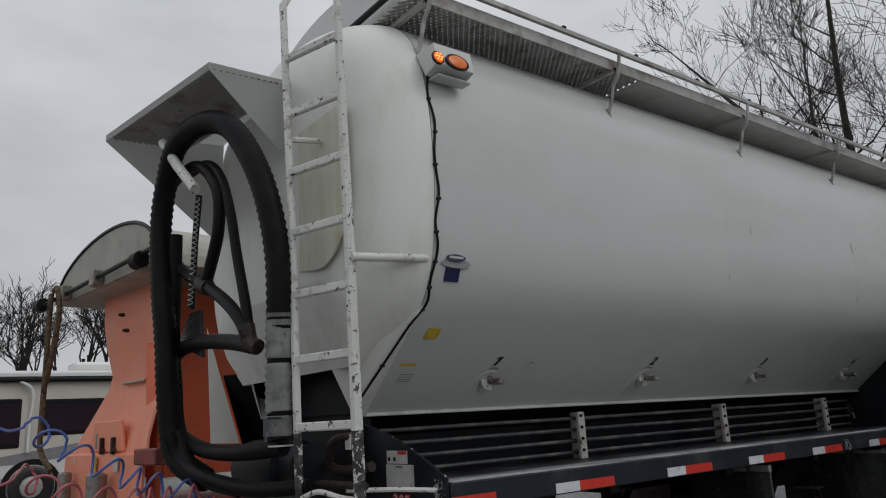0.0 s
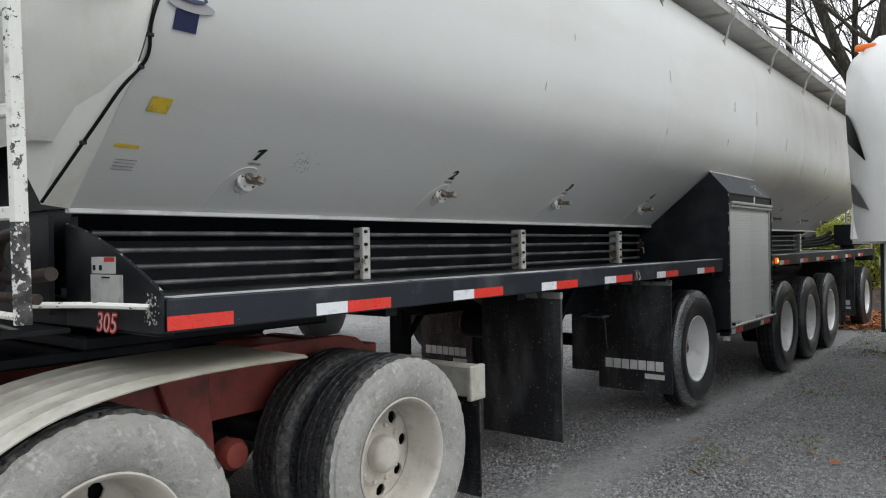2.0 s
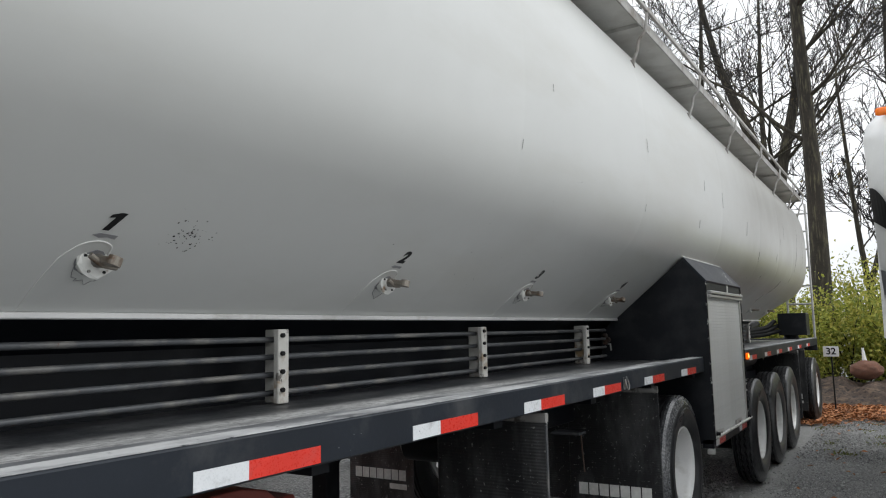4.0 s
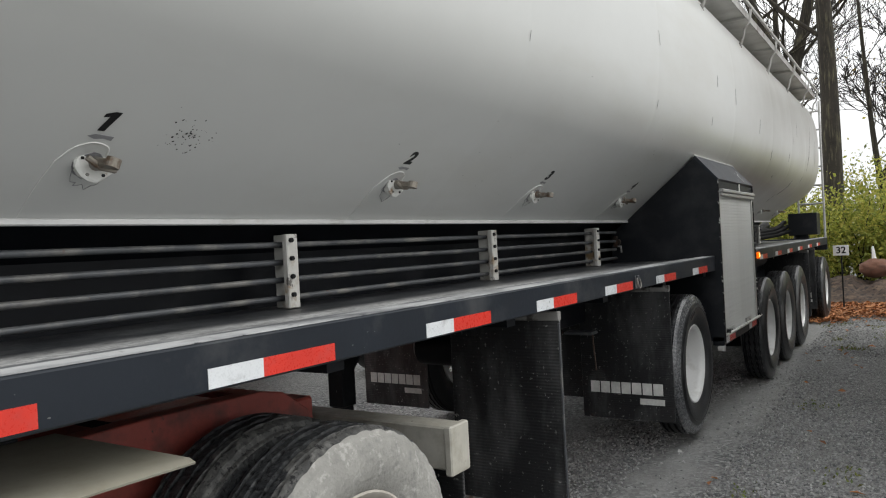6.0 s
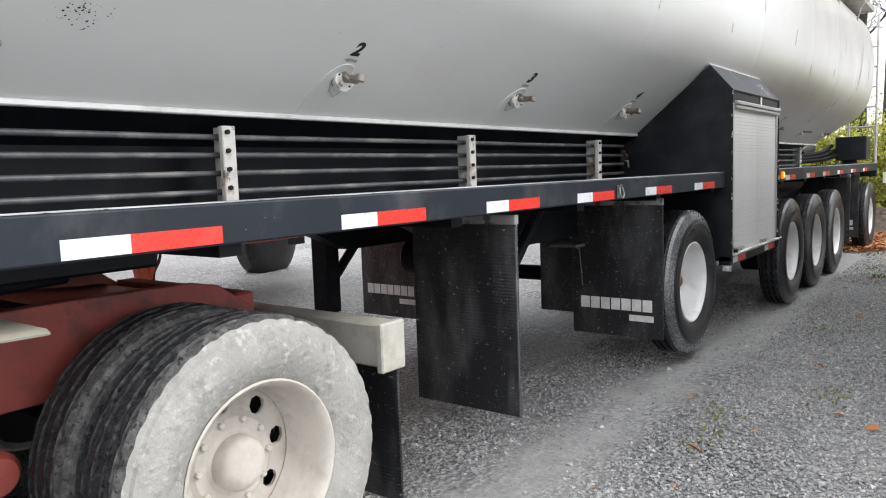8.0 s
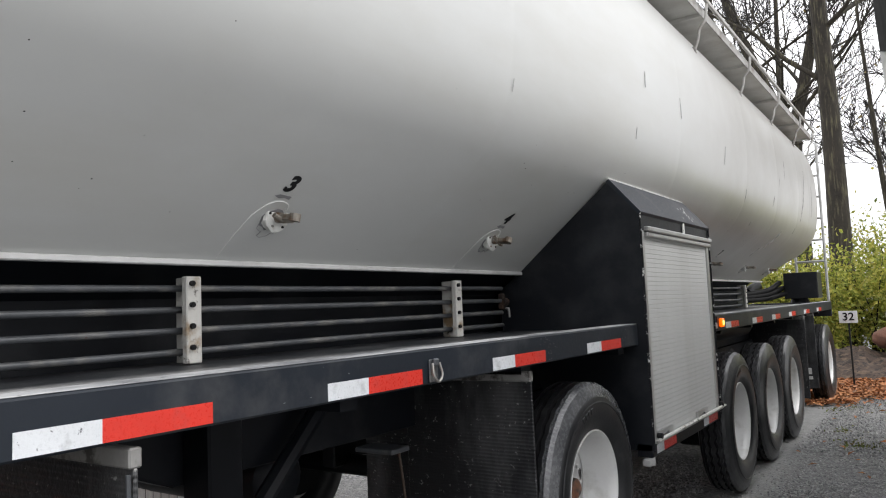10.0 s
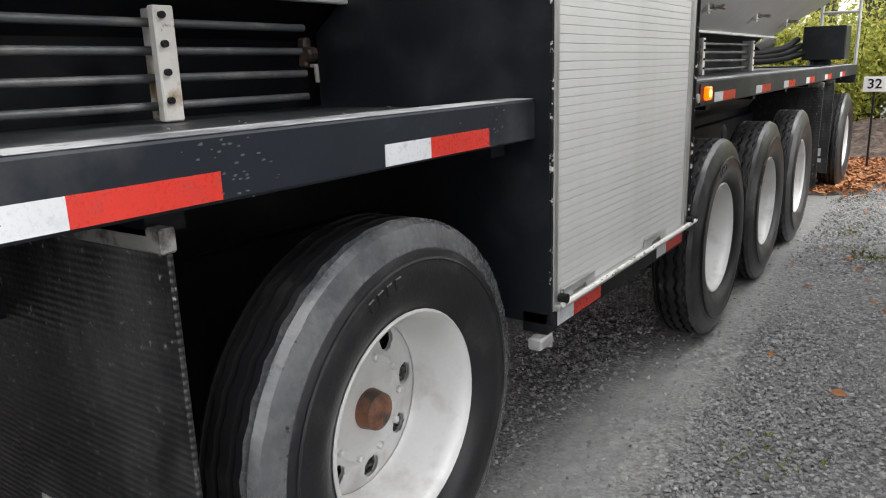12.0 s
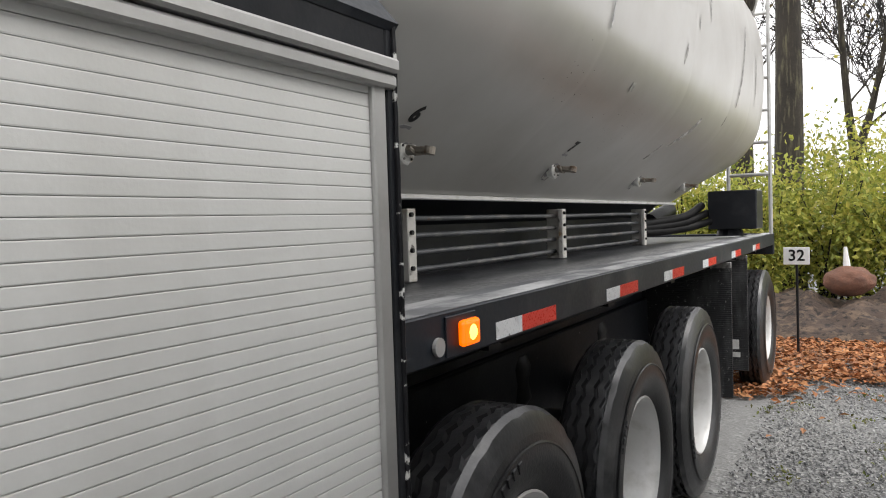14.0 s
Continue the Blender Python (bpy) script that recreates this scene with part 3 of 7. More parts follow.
def make_ground():
    bm = bmesh.new()
    xs = [-400, -120, -50] + [-30 + i * 2.0 for i in range(12)] + [-6 + i * 0.5 for i in range(25)] + [8, 11, 15, 22, 32, 60, 140, 400]
    ys = [-400, -120, -50, -30, -18, -12, -8] + [-6 + i * 0.5 for i in range(53)] + [22, 25, 30, 38, 50, 80, 140, 400]
    grid = []
    for x in xs:
        row = []
        for y in ys:
            near = max(0.0, 1 - (abs(x) + abs(y - 6)) / 40)
            z = 0.02 * near * noise.noise((x * 0.6, y * 0.6, 0)) - 0.01
            rut = math.exp(-((x - 0.30) / 0.16) ** 2) + math.exp(-((x + 2.7) / 0.2) ** 2)
            if -3 < y < 13:
                z -= 0.012 * rut
            row.append(bm.verts.new((x, y, z + yard_rise(x))))
        grid.append(row)
    for i in range(len(xs) - 1):
        for j in range(len(ys) - 1):
            bm.faces.new((grid[i][j], grid[i + 1][j], grid[i + 1][j + 1], grid[i][j + 1]))
    ob = part("ground", bm, M_GROUND, smooth=True)
    return tagged(ob, "grey crushed-stone yard with worn wheel tracks", "ground", kind="structure")


make_ground()
# ---- the bulk trailer ----
XC = -1.22                      # middle of the trailer
DECK = 1.38                     # top of the deck
trailer = thing("bulk_trailer", (XC, 7.0, 0.0), "long grey-white bulk tank trailer with a black deck on gravel", "trailer")


def half_hull():
    lower = [(-0.745, 1.735), (-0.60, 1.856), (-0.40, 2.023), (-0.27, 2.132)]
    curve = smooth_points([(-0.27, 2.132, 0), (-0.152, 2.252, 0), (-0.066, 2.40, 0), (-0.020, 2.59, 0), (0.002, 2.82, 0), (0.004, 3.06, 0), (-0.015, 3.31, 0),
                           (-0.068, 3.55, 0), (-0.175, 3.75, 0), (-0.39, 3.92, 0), (-0.77, 4.06, 0), (XC, 4.12, 0)], 4)
    return lower + [(p.x, p.y) for p in curve[1:]]


HULL_HALF = half_hull()
HULL = HULL_HALF + [(2 * XC - x, z) for x, z in HULL_HALF[-2::-1]]


def hull_x(z):
    """The near side of the hull at a height."""
    for (xa, za), (xb, zb) in zip(HULL_HALF, HULL_HALF[1:]):
        if za <= z <= zb:
            return xa + (xb - xa) * (z - za) / max(1e-6, zb - za)
    return HULL_HALF[-1][0]


Y_FRONT, Y_REAR = 0.0, 14.15
SEAMS = [2.62, 4.6, 7.1, 9.3, 10.9, 12.4, 13.3]


def make_tank():
    bm = bmesh.new()
    ys = sorted([Y_FRONT + 0.25 * i for i in range(int((Y_REAR - Y_FRONT) / 0.25) + 1)] + [Y_REAR] + [s + d for s in SEAMS for d in (-0.012, 0.0, 0.012)])
    rings = []
    for y in ys:
        dent = 0.0007 if any(abs(y - s) < 1e-6 for s in SEAMS) else 0.0
        lift = max(0.0, (y - 13.45)) * 0.55
        ring = []
        for x, z in HULL:
            side = 1 if x > XC else -1
            wave = 0.004 * noise.noise((y * 0.7, z * 1.3, side * 3.0)) * (1 if 1.9 < z < 3.8 else 0)
            ring.append(bm.verts.new((x + side * (wave - dent), y, max(z, 1.735 + lift))))
        rings.append(ring)
    n = len(HULL)
    for a, b in zip(rings, rings[1:]):
        for k in range(n):
            bm.faces.new((a[k], b[k], b[(k + 1) % n], a[(k + 1) % n]))
    # rear head
    back, last = [], rings[-1]
    for s, dy in ((0.96, 0.10), (0.86, 0.20), (0.6, 0.30), (0.25, 0.34)):
        ring = [bm.verts.new((XC + (v.co.x - XC) * s, Y_REAR + dy, 2.9 + (v.co.z - 2.9) * s)) for v in rings[-1]]
        for k in range(n):
            bm.faces.new((last[k], ring[k], ring[(k + 1) % n], last[(k + 1) % n]))
        last = ring
    bm.faces.new(last)
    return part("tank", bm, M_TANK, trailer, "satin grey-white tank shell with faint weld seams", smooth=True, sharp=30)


tank = make_tank()


def make_front_head():
    """The flat front end with rounded edges; below a crease it leans back to the edge over the dark recess."""
    cut = 1.965
    half = [(hull_x(cut), cut)] + [p for p in HULL_HALF if p[1] > cut + 0.01]
    outline = half + [(2 * XC - x, z) for x, z in half[-2::-1]]
    bm = bmesh.new()
    n = len(outline)
    last = [bm.verts.new((x, -0.004, z)) for x, z in outline]
    for s, dy in ((0.998, 0.03), (0.990, 0.08), (0.976, 0.14), (0.956, 0.19), (0.93, 0.24), (0.89, 0.285), (0.83, 0.325), (0.74, 0.35), (0.62, 0.36), (0.51, 0.365), (0.25, 0.37)):
        ring = []
        for x, z in outline:
            w = min(1.0, max(0.0, (z - 2.0) / 0.35))
            zz = 2.75 + (z - 2.75) * (s * w + min(1.0, s / 0.83) * (1 - w))
            ring.append(bm.verts.new((XC + (x - XC) * s, -dy, zz)))
        for k in range(n):
            if k < n - 1 or s < 0.85:
                bm.faces.new((last[k], last[(k + 1) % n], ring[(k + 1) % n], ring[k]))
        last = ring
    bm.faces.new(last)
    for z in (2.42, 2.31, 2.20, 2.09):
        bmesh.ops.bisect_plane(bm, geom=bm.verts[:] + bm.edges[:] + bm.faces[:], plane_co=(0, 0, z), plane_no=(0, 0, 1))
    for v in bm.verts:
        v.co.y = max(v.co.y, -0.37 + max(0.0, 2.42 - v.co.z) * 0.31)
    bmesh.ops.split_edges(bm, edges=[e for e in bm.edges if all(abs(v.co.z - 2.42) < 1e-4 and v.co.y < -0.30 for v in e.verts)])
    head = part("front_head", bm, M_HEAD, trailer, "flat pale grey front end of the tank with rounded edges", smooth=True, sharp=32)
    for side in (0, 1):
        fx = (lambda x: x) if side == 0 else (lambda x: 2 * XC - x)
        leg = bmesh.new()
        vs = [leg.verts.new((fx(x), y, z)) for x, y, z in ((hull_x(2.24) + 0.003, 0.004, 2.24), (-0.335, -0.135, 2.115), (-0.685, -0.232, 1.968), (-0.635, -0.150, 1.742), (-0.745, 0.0, 1.735))]
        leg.faces.new((vs[0], vs[1], vs[2], vs[3]))
        leg.faces.new((vs[0], vs[3], vs[4]))
        bmesh.ops.recalc_face_normals(leg, faces=leg.faces[:])
        bmesh.ops.solidify(leg, geom=leg.faces[:], thickness=0.006)
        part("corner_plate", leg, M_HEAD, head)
    far = bmesh.new()
    far.faces.new([far.verts.new(p) for p in ((-2.42, -0.30, 2.42), (-2.15, -0.30, 2.06), (-1.79, -0.30, 1.60), (-2.42, -0.26, 1.60))])
    bmesh.ops.solidify(far, geom=far.faces[:], thickness=0.006)
    # Added black sheet that closes the recess's far side and keeps it dark.
    side = bmesh.new()
    side.faces.new([side.verts.new(p) for p in ((-2.13, -0.285, 2.05), (-1.76, 0.04, 2.06), (-1.76, 0.04, 1.25), (-1.76, -0.285, 1.56))])
    bmesh.ops.solidify(side, geom=side.faces[:], thickness=0.006)
    part("recess_side", side, M_BLACK, head)
    part("corner_plate", far, M_HEAD, head, "pale far-side lower corner plate")
    # hatch plate behind the ladder: straight on one side, rounded on the other
    edge = [(-0.75, 2.50), (-0.56, 2.47)] + [(-0.56 + 0.34 * math.sin(a), 2.82 - 0.36 * math.cos(a)) for a in np.linspace(0.25, math.pi / 2, 9)] + [(-0.22, 3.30), (-0.75, 3.30)]
    part("hatch_plate", prism(edge, "y", -0.384, -0.372, 0.002), M_HATCH, head, "yellowed rounded hatch plate")
    return head


make_front_head()
# dark recess under the front head, with gussets at both corners
# The plate is added black backing for the dark inside of the recess.
part("recess_plate", prism([(-0.79, 1.70), (-0.52, 1.95), (-0.52, 2.40), (2 * XC + 0.52, 2.40), (2 * XC + 0.52, 1.95), (2 * XC + 0.79, 1.70), (2 * XC + 0.79, 1.40), (-0.79, 1.40)], "y", 0.03, 0.06), M_BLACK, trailer)
for side in (0, 1):
    fx = (lambda x: x) if side == 0 else (lambda x: 2 * XC - x)
    part("seam_flange", box(min(fx(-0.775), fx(-0.735)), max(fx(-0.775), fx(-0.735)), 0.0, 13.5, 1.712, 1.734, 0.004), M_RIM, trailer, "white lower seam flange")

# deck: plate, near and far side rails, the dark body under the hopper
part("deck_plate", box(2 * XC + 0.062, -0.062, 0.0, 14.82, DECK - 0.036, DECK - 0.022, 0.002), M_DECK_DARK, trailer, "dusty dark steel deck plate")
for side in (0, 1):
    x0, x1 = ((-0.06, 0.0) if side == 0 else (2 * XC, 2 * XC + 0.06))
    part("side_rail", box(x0, x1, 0.0, 5.928, 1.262, DECK + 0.004, 0.006), M_RAIL, trailer, "charcoal steel side rail with a worn edge")
    part("side_rail", box(x0, x1, 7.45, 14.88, 1.255, DECK + 0.004, 0.006), M_RAIL, trailer, "charcoal steel side rail with a worn edge")
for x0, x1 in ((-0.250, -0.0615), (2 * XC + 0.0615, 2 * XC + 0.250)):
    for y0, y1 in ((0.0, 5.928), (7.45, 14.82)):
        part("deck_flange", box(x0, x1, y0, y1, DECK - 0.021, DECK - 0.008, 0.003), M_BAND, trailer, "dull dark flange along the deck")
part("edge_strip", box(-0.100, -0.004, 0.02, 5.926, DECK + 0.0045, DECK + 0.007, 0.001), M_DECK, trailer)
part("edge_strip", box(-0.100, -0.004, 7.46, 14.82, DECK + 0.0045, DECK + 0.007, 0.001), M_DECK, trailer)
part("rear_bumper", box(2 * XC, 0.0, 14.83, 14.9, 1.15, DECK + 0.003, 0.008), M_RAIL, trailer)
part("hopper_skirt", prism([(-0.98, DECK - 0.021), (-0.98, 1.60), (-0.80, 1.75), (2 * XC + 0.80, 1.75), (2 * XC + 0.98, 1.60), (2 * XC + 0.98, DECK - 0.021)], "y", 0.07, 13.2), M_BLACK, trailer)
for x in (-0.72, 2 * XC + 0.72):
    part("frame_beam", prism([(0.3, 1.22), (2.7, 1.22), (3.3, 0.97), (14.8, 0.95), (14.8, 1.335), (0.3, 1.335)], "x", x - 0.07, x + 0.07, 0.006), M_BLACK, trailer)
for y in [1.2 + 1.15 * i for i in range(12)]:
    part("cross_member", box(2 * XC + 0.06, -0.06, y - 0.04, y + 0.04, 1.22, 1.338), M_BLACK, trailer)
part("king_pin_plate", box(XC - 0.6, XC + 0.6, 0.0, 1.3, 1.15, 1.21, 0.01), M_BLACK, trailer)

# reflective tape along the rails: white then red
def tape(y, z, white=0.178, red=0.279, x=0.0, far=False):
    for name, mat, a, b in (("white_reflector", M_WHITE_TAPE, y, y + white), ("red_reflector", M_RED_TAPE, y + white, y + white + red)):
        if b - a > 0.01:
            part(name, box(x + 0.0005, x + 0.0025, a, b, z - 0.05, z), mat, trailer)


tape(-0.004, 1.322, 0.0, 0.27)
for y in (0.675, 1.61, 2.49, 3.346, 4.272, 5.19):
    tape(y, 1.319)
for y in (7.99, 9.0, 9.95, 10.95, 12.05, 13.2):
    tape(y, 1.317)

# pipes that lie in brackets along the deck
def rack(y, z0=1.362, z1=1.672):
    b = part("bracket", merge(box(-0.765, -0.735, y - 0.032, y + 0.032, z0, z1, 0.004), box(-0.86, -0.765, y + 0.012, y + 0.028, z0, z1, 0.003)), M_BRACKET, trailer, "chipped off-white pipe bracket")
    for k in range(4):
        z = z0 + 0.040 + k * 0.0755
        part("clamp_bolt", lathe([(-0.738, 0.0), (-0.738, 0.010), (-0.722, 0.010), (-0.722, 0.0)], (0, y - 0.012, z + 0.018), "x", 8), M_INK, b)


for y in (1.72, 3.45, 5.18, 8.70, 10.46, 12.36):
    rack(y)
for k in range(4):
    z = 1.404 + k * 0.0755
    for y0, y1 in ((0.12, 5.77), (7.46, 12.6)):
        pts = [(-0.805 + 0.004 * noise.noise((y, k * 3, 0)), y, z + 0.004 * noise.noise((y * 0.8, k * 5, 2))) for y in np.linspace(y0, y1, 14)]
        part("steel_pipe", tube(pts, 0.0128, 10), M_PIPE, trailer, smooth=True)
union = part("pipe_union", merge(box(-0.825, -0.785, 5.755, 5.79, 1.50, 1.60, 0.008), lathe([(5.75, 0.0), (5.75, 0.020), (5.76, 0.026), (5.79, 0.026), (5.80, 0.0)], (-0.785, 0, 1.545), "y", 10)), M_GRIME, trailer, "rusty steel pipe union")
part("drain_cock", merge(box(-0.785, -0.755, 5.77, 5.785, 1.50, 1.512, 0.003), tube([(-0.762, 5.777, 1.51), (-0.755, 5.775, 1.45)], 0.008, 8)), M_HANGER, union)

# ---- valves and compartment numbers ----
SLOPE = Vector((0.64, 0, -0.768)).normalized()          # out of the near hopper wall
UPHILL = Vector((0.768, 0, 0.64)).normalized()


def on_slope(y, z, off=0.0):
    return Vector((hull_x(z), y, z)) + SLOPE * off


M_RUB = material("rubbed_pale_paint", (0.74, 0.74, 0.72), 0.5, 0.0, 0.06, 14, bump=0.0)
M_FLANGE = material("chipped_white_flange", (0.68, 0.68, 0.65), 0.5, 0.0, 0.08, 9, dirt=(0.3, 0.2, 0.12), dirt_at=(0.58, 0.7), dirt_scale=16, grain=70, bump=0.05)


def make_valve(y, turn):
    rk = random.Random(int(y * 100))
    c = on_slope(y, 1.885)
    m = axes(c, (0, 1, 0), (0.12, 0, 1))
    disc = lathe([(0.004, 0.0), (0.004, 0.056), (0.016, 0.057), (0.020, 0.051), (0.020, 0.0)], (0, 0, 0), "z", 13)
    for p in disc.verts:
        k = 1 + rk.uniform(-0.09, 0.09)
        p.co.x, p.co.y = p.co.x * k, p.co.y * k
    v = part("valve", moved(disc, m), M_FLANGE, trailer, "white flanged hopper valve with a rusty handle")
    part("valve_neck", moved(lathe([(-0.02, 0.0), (-0.02, 0.050), (0.002, 0.050), (0.004, 0.036), (0.004, 0.0)], (0, 0, 0), "z", 14), m), M_FLANGE, v, smooth=True)
    part("spindle", moved(lathe([(0.018, 0.0), (0.018, 0.022), (0.040, 0.020), (0.046, 0.015), (0.06, 0.013), (0.06, 0.0)], (0, 0, 0), "z", 12), m), M_STEEL, v, smooth=True)
    h = m @ Matrix.Rotation(turn, 4, "Z")
    part("handle", moved(merge(box(-0.017, 0.017, -0.013, 0.013, 0.036, 0.108, 0.005), lathe([(-0.014, 0.0), (-0.014, 0.021), (0.014, 0.021), (0.014, 0.0)], (0.006, 0, 0.116), "y", 12), tube([(-0.05, 0.0, 0.045), (0.0, 0.012, 0.052), (0.045, 0.0, 0.048)], 0.010, 8)), h), M_HANDLE, v)
    for k in range(5):
        a = k * 2 * math.pi / 5 + 0.3
        part("bolt", moved(lathe([(0.018, 0.0), (0.018, 0.0055), (0.024, 0.005), (0.024, 0.0)], (0.042 * math.cos(a), 0.042 * math.sin(a), 0), "z", 6), m), M_STEEL if k % 2 else M_INK, v)
    # dark bare edge, cracked paint and a pale rubbed arc round the valve
    part("bare_patch", moved(prism([(0.050 * rk.uniform(0.85, 1.15) * math.cos(a), 0.050 * rk.uniform(0.85, 1.15) * math.sin(a)) for a in np.linspace(0, 5.9, 15)], "z", -0.001, 0.0015), axes(on_slope(y - 0.004, 1.878, 0.0008), (0, 1, 0), UPHILL)), M_GREY, v)
    arc = [on_slope(y + dy, z, 0.0015) for dy, z in ((0.033, 1.903), (0.022, 1.928), (-0.026, 1.937), (-0.075, 1.922), (-0.110, 1.886), (-0.126, 1.82), (-0.134, 1.735))]
    if y < 8:
        part("rub_mark", tube(smooth_points(arc[:5], 6), [0.0034 - 0.0018 * k / 24 for k in range(25)], 6), M_RUB, tank)
        part("rub_mark", tube(smooth_points(arc[4:], 6), [0.0016 - 0.0010 * k / 12 for k in range(13)], 6), M_RUB, tank)
    crack = [on_slope(y + 0.008 + 0.052 * math.sin(a) * rk.uniform(0.75, 1.3), 1.876 - 0.054 * math.cos(a) * rk.uniform(0.75, 1.25), 0.0015) for a in np.linspace(-2.0, 1.5, 17)]
    part("paint_crack", tube(crack, 0.0010, 4), M_GREY, tank)


M_HANDLE = material("worn_rusty_handle", (0.25, 0.225, 0.19), 0.5, 0.3, 0.2, 12, dirt=(0.12, 0.07, 0.04), dirt_at=(0.5, 0.65), dirt_scale=18, bump=0.08)
for y, turn in ((0.75, 2.8), (2.215, 2.9), (3.68, 3.0), (5.26, 2.7), (8.40, 3.0), (9.87, 2.9), (11.54, 3.1), (13.05, 3.0)):
    make_valve(y, turn)
for body, y in (("1", 0.732), ("2", 2.19), ("3", 3.65), ("4", 5.24), ("6", 8.29), ("7", 9.84)):
    m = axes(on_slope(y, 1.99, 0.002), (0, 1, 0), UPHILL)
    if body == "1":
        one = [(-0.020, -0.036), (0.000, -0.036), (0.026, 0.036), (0.008, 0.036), (-0.018, 0.026), (-0.022, 0.014), (-0.002, 0.018)]
        part("number", moved(prism(one, "z", -0.0005, 0.0015), m), M_INK, tank, "black compartment number 1")
    else:
        part("number", writing(body, 0.10, m, 0.004, 0.15), M_INK, tank, "black compartment number " + body)
    smear = [(-0.042, 0.001), (-0.020, 0.010), (0.038, 0.006), (0.034, -0.010), (0.008, -0.004), (-0.018, -0.009)]
    part("smudge", moved(prism(smear, "z", -0.0005, 0.0012), axes(on_slope(y + 0.003, 1.951, 0.0005), (0, 1, 0), UPHILL)), M_GREY, tank)

# ---- the roller-door cabinet ----
CY0, CY1, CX = 5.93, 7.44, 0.05
cab_outline = [(-0.90, 0.66), (CX, 0.66), (CX, 2.04), (-0.122, 2.246), (-0.742, 1.745), (-0.90, 1.62)]
part("cabinet_end", prism(cab_outline, "y", CY0, CY0 + 0.03, 0.003), M_PANEL, trailer, "black steel cabinet end plate following the hopper slope")
part("cabinet_end", prism(cab_outline, "y", CY1 - 0.03, CY1, 0.003), M_PANEL, trailer, "black steel cabinet end plate following the hopper slope")
part("cabinet_roof", prism([(CX, 2.02), (CX + 0.012, 2.036), (-0.122, 2.252), (-0.14, 2.235)], "y", CY0 - 0.005, CY1 + 0.005), M_RAIL, trailer)
part("roof_trim", tube([(-0.128, CY0 - 0.004, 2.254), (-0.128, CY1, 2.254)], 0.008, 8), M_WHITE, trailer)
rs = random.Random(5)
marks = bmesh.new()
for k in range(26):
    f, yy, w = rs.uniform(0.15, 0.6), rs.gauss(7.02, 0.07), rs.uniform(0.002, 0.008)
    base = Vector((CX + 0.012 - 0.134 * f, yy, 2.036 + 0.216 * f)) + Vector((0.0011, 0, 0.0007))
    up = Vector((-0.134, 0, 0.216)).normalized()
    marks.faces.new([marks.verts.new(base + Vector((0, w * math.cos(a), 0)) + up * (w * 1.5 * math.sin(a))) for a in (0, 1.2, 2.5, 3.7, 5.0)])
tagged(part("roof_scratching", marks, M_LABEL, trailer, "pale scratches on the cabinet roof"), kind="stuff")
part("cabinet_header", box(CX - 0.03, CX - 0.002, CY0 + 0.03, CY1 - 0.03, 1.93, 2.025, 0.003), M_BLACK, trailer)
part("header_bracket", box(CX - 0.002, CX + 0.008, 6.78, 6.81, 1.96, 2.03, 0.002), M_WHITE, trailer)
part("cabinet_floor", box(-0.9, CX - 0.03, CY0 + 0.03, CY1 - 0.03, 0.66, 0.69), M_BLACK, trailer)
for y0, y1 in ((CY0 + 0.02, CY0 + 0.055), (CY1 - 0.085, CY1 - 0.04)):
    part("door_guide", box(CX - 0.035, CX + 0.004, y0, y1, 0.70, 1.93, 0.004), M_ALU, trailer, "bare aluminium door guide")
    part("edge_weld", tube([(CX + 0.002 + 0.002 * noise.noise((z * 30, y0, 0)), y0 - 0.016 if y0 < 6.5 else y1 + 0.036, z) for z in np.linspace(0.66, 2.03, 60)], 0.007, 6), M_WORN_EDGE, trailer)
header = part("door_header", merge(box(CX - 0.01, CX + 0.030, CY0 + 0.075, CY1 - 0.02, 1.925, 1.955, 0.006), box(CX - 0.01, CX + 0.022, CY0 + 0.075, CY1 - 0.02, 1.893, 1.921, 0.006)), M_ALU, trailer, "ribbed aluminium drip header")
beam = part("sill_beam", box(-0.05, CX - 0.006, CY0, CY1, 0.625, 0.70, 0.004), M_BLACK, trailer)
sill = part("door_sill", box(CX - 0.02, CX + 0.02, CY0 + 0.03, CY1 + 0.03, 0.700, 0.722, 0.004), M_ALU, trailer, "aluminium door sill with latch bar")
part("latch_bar", tube([(CX + 0.024, CY0 + 0.05, 0.722), (CX + 0.024, CY1 + 0.06, 0.722)], 0.010, 8), M_WHITE, sill, smooth=True)
for y in (6.15, 6.95):
    part("latch", prism([(y - 0.13, 0.722), (y - 0.06, 0.722), (y - 0.05, 0.742), (y + 0.05, 0.742), (y + 0.06, 0.722), (y + 0.13, 0.722), (y + 0.13, 0.762), (y - 0.13, 0.762)], "x", CX - 0.004, CX + 0.008), M_ALU, sill)
for y in (CY0 + 0.06, CY1 - 0.04):
    part("stop_knob", lathe([(0.0, 0.0), (0.0, 0.016), (0.03, 0.016), (0.03, 0.0)], (CX + 0.006, y, 0.742), "x", 10), M_INK, sill)
for y in (6.0, 7.0):
    tape(y, 0.688, 0.125, 0.24, x=CX - 0.006)
door = part("roller_door", box(CX - 0.028, CX - 0.016, CY0 + 0.055, CY1 - 0.085, 0.722, 1.893), M_SLAT, trailer, "closed grey aluminium roller shutter door")
slat_h = (1.878 - 0.722) / 42
slat_mesh = None
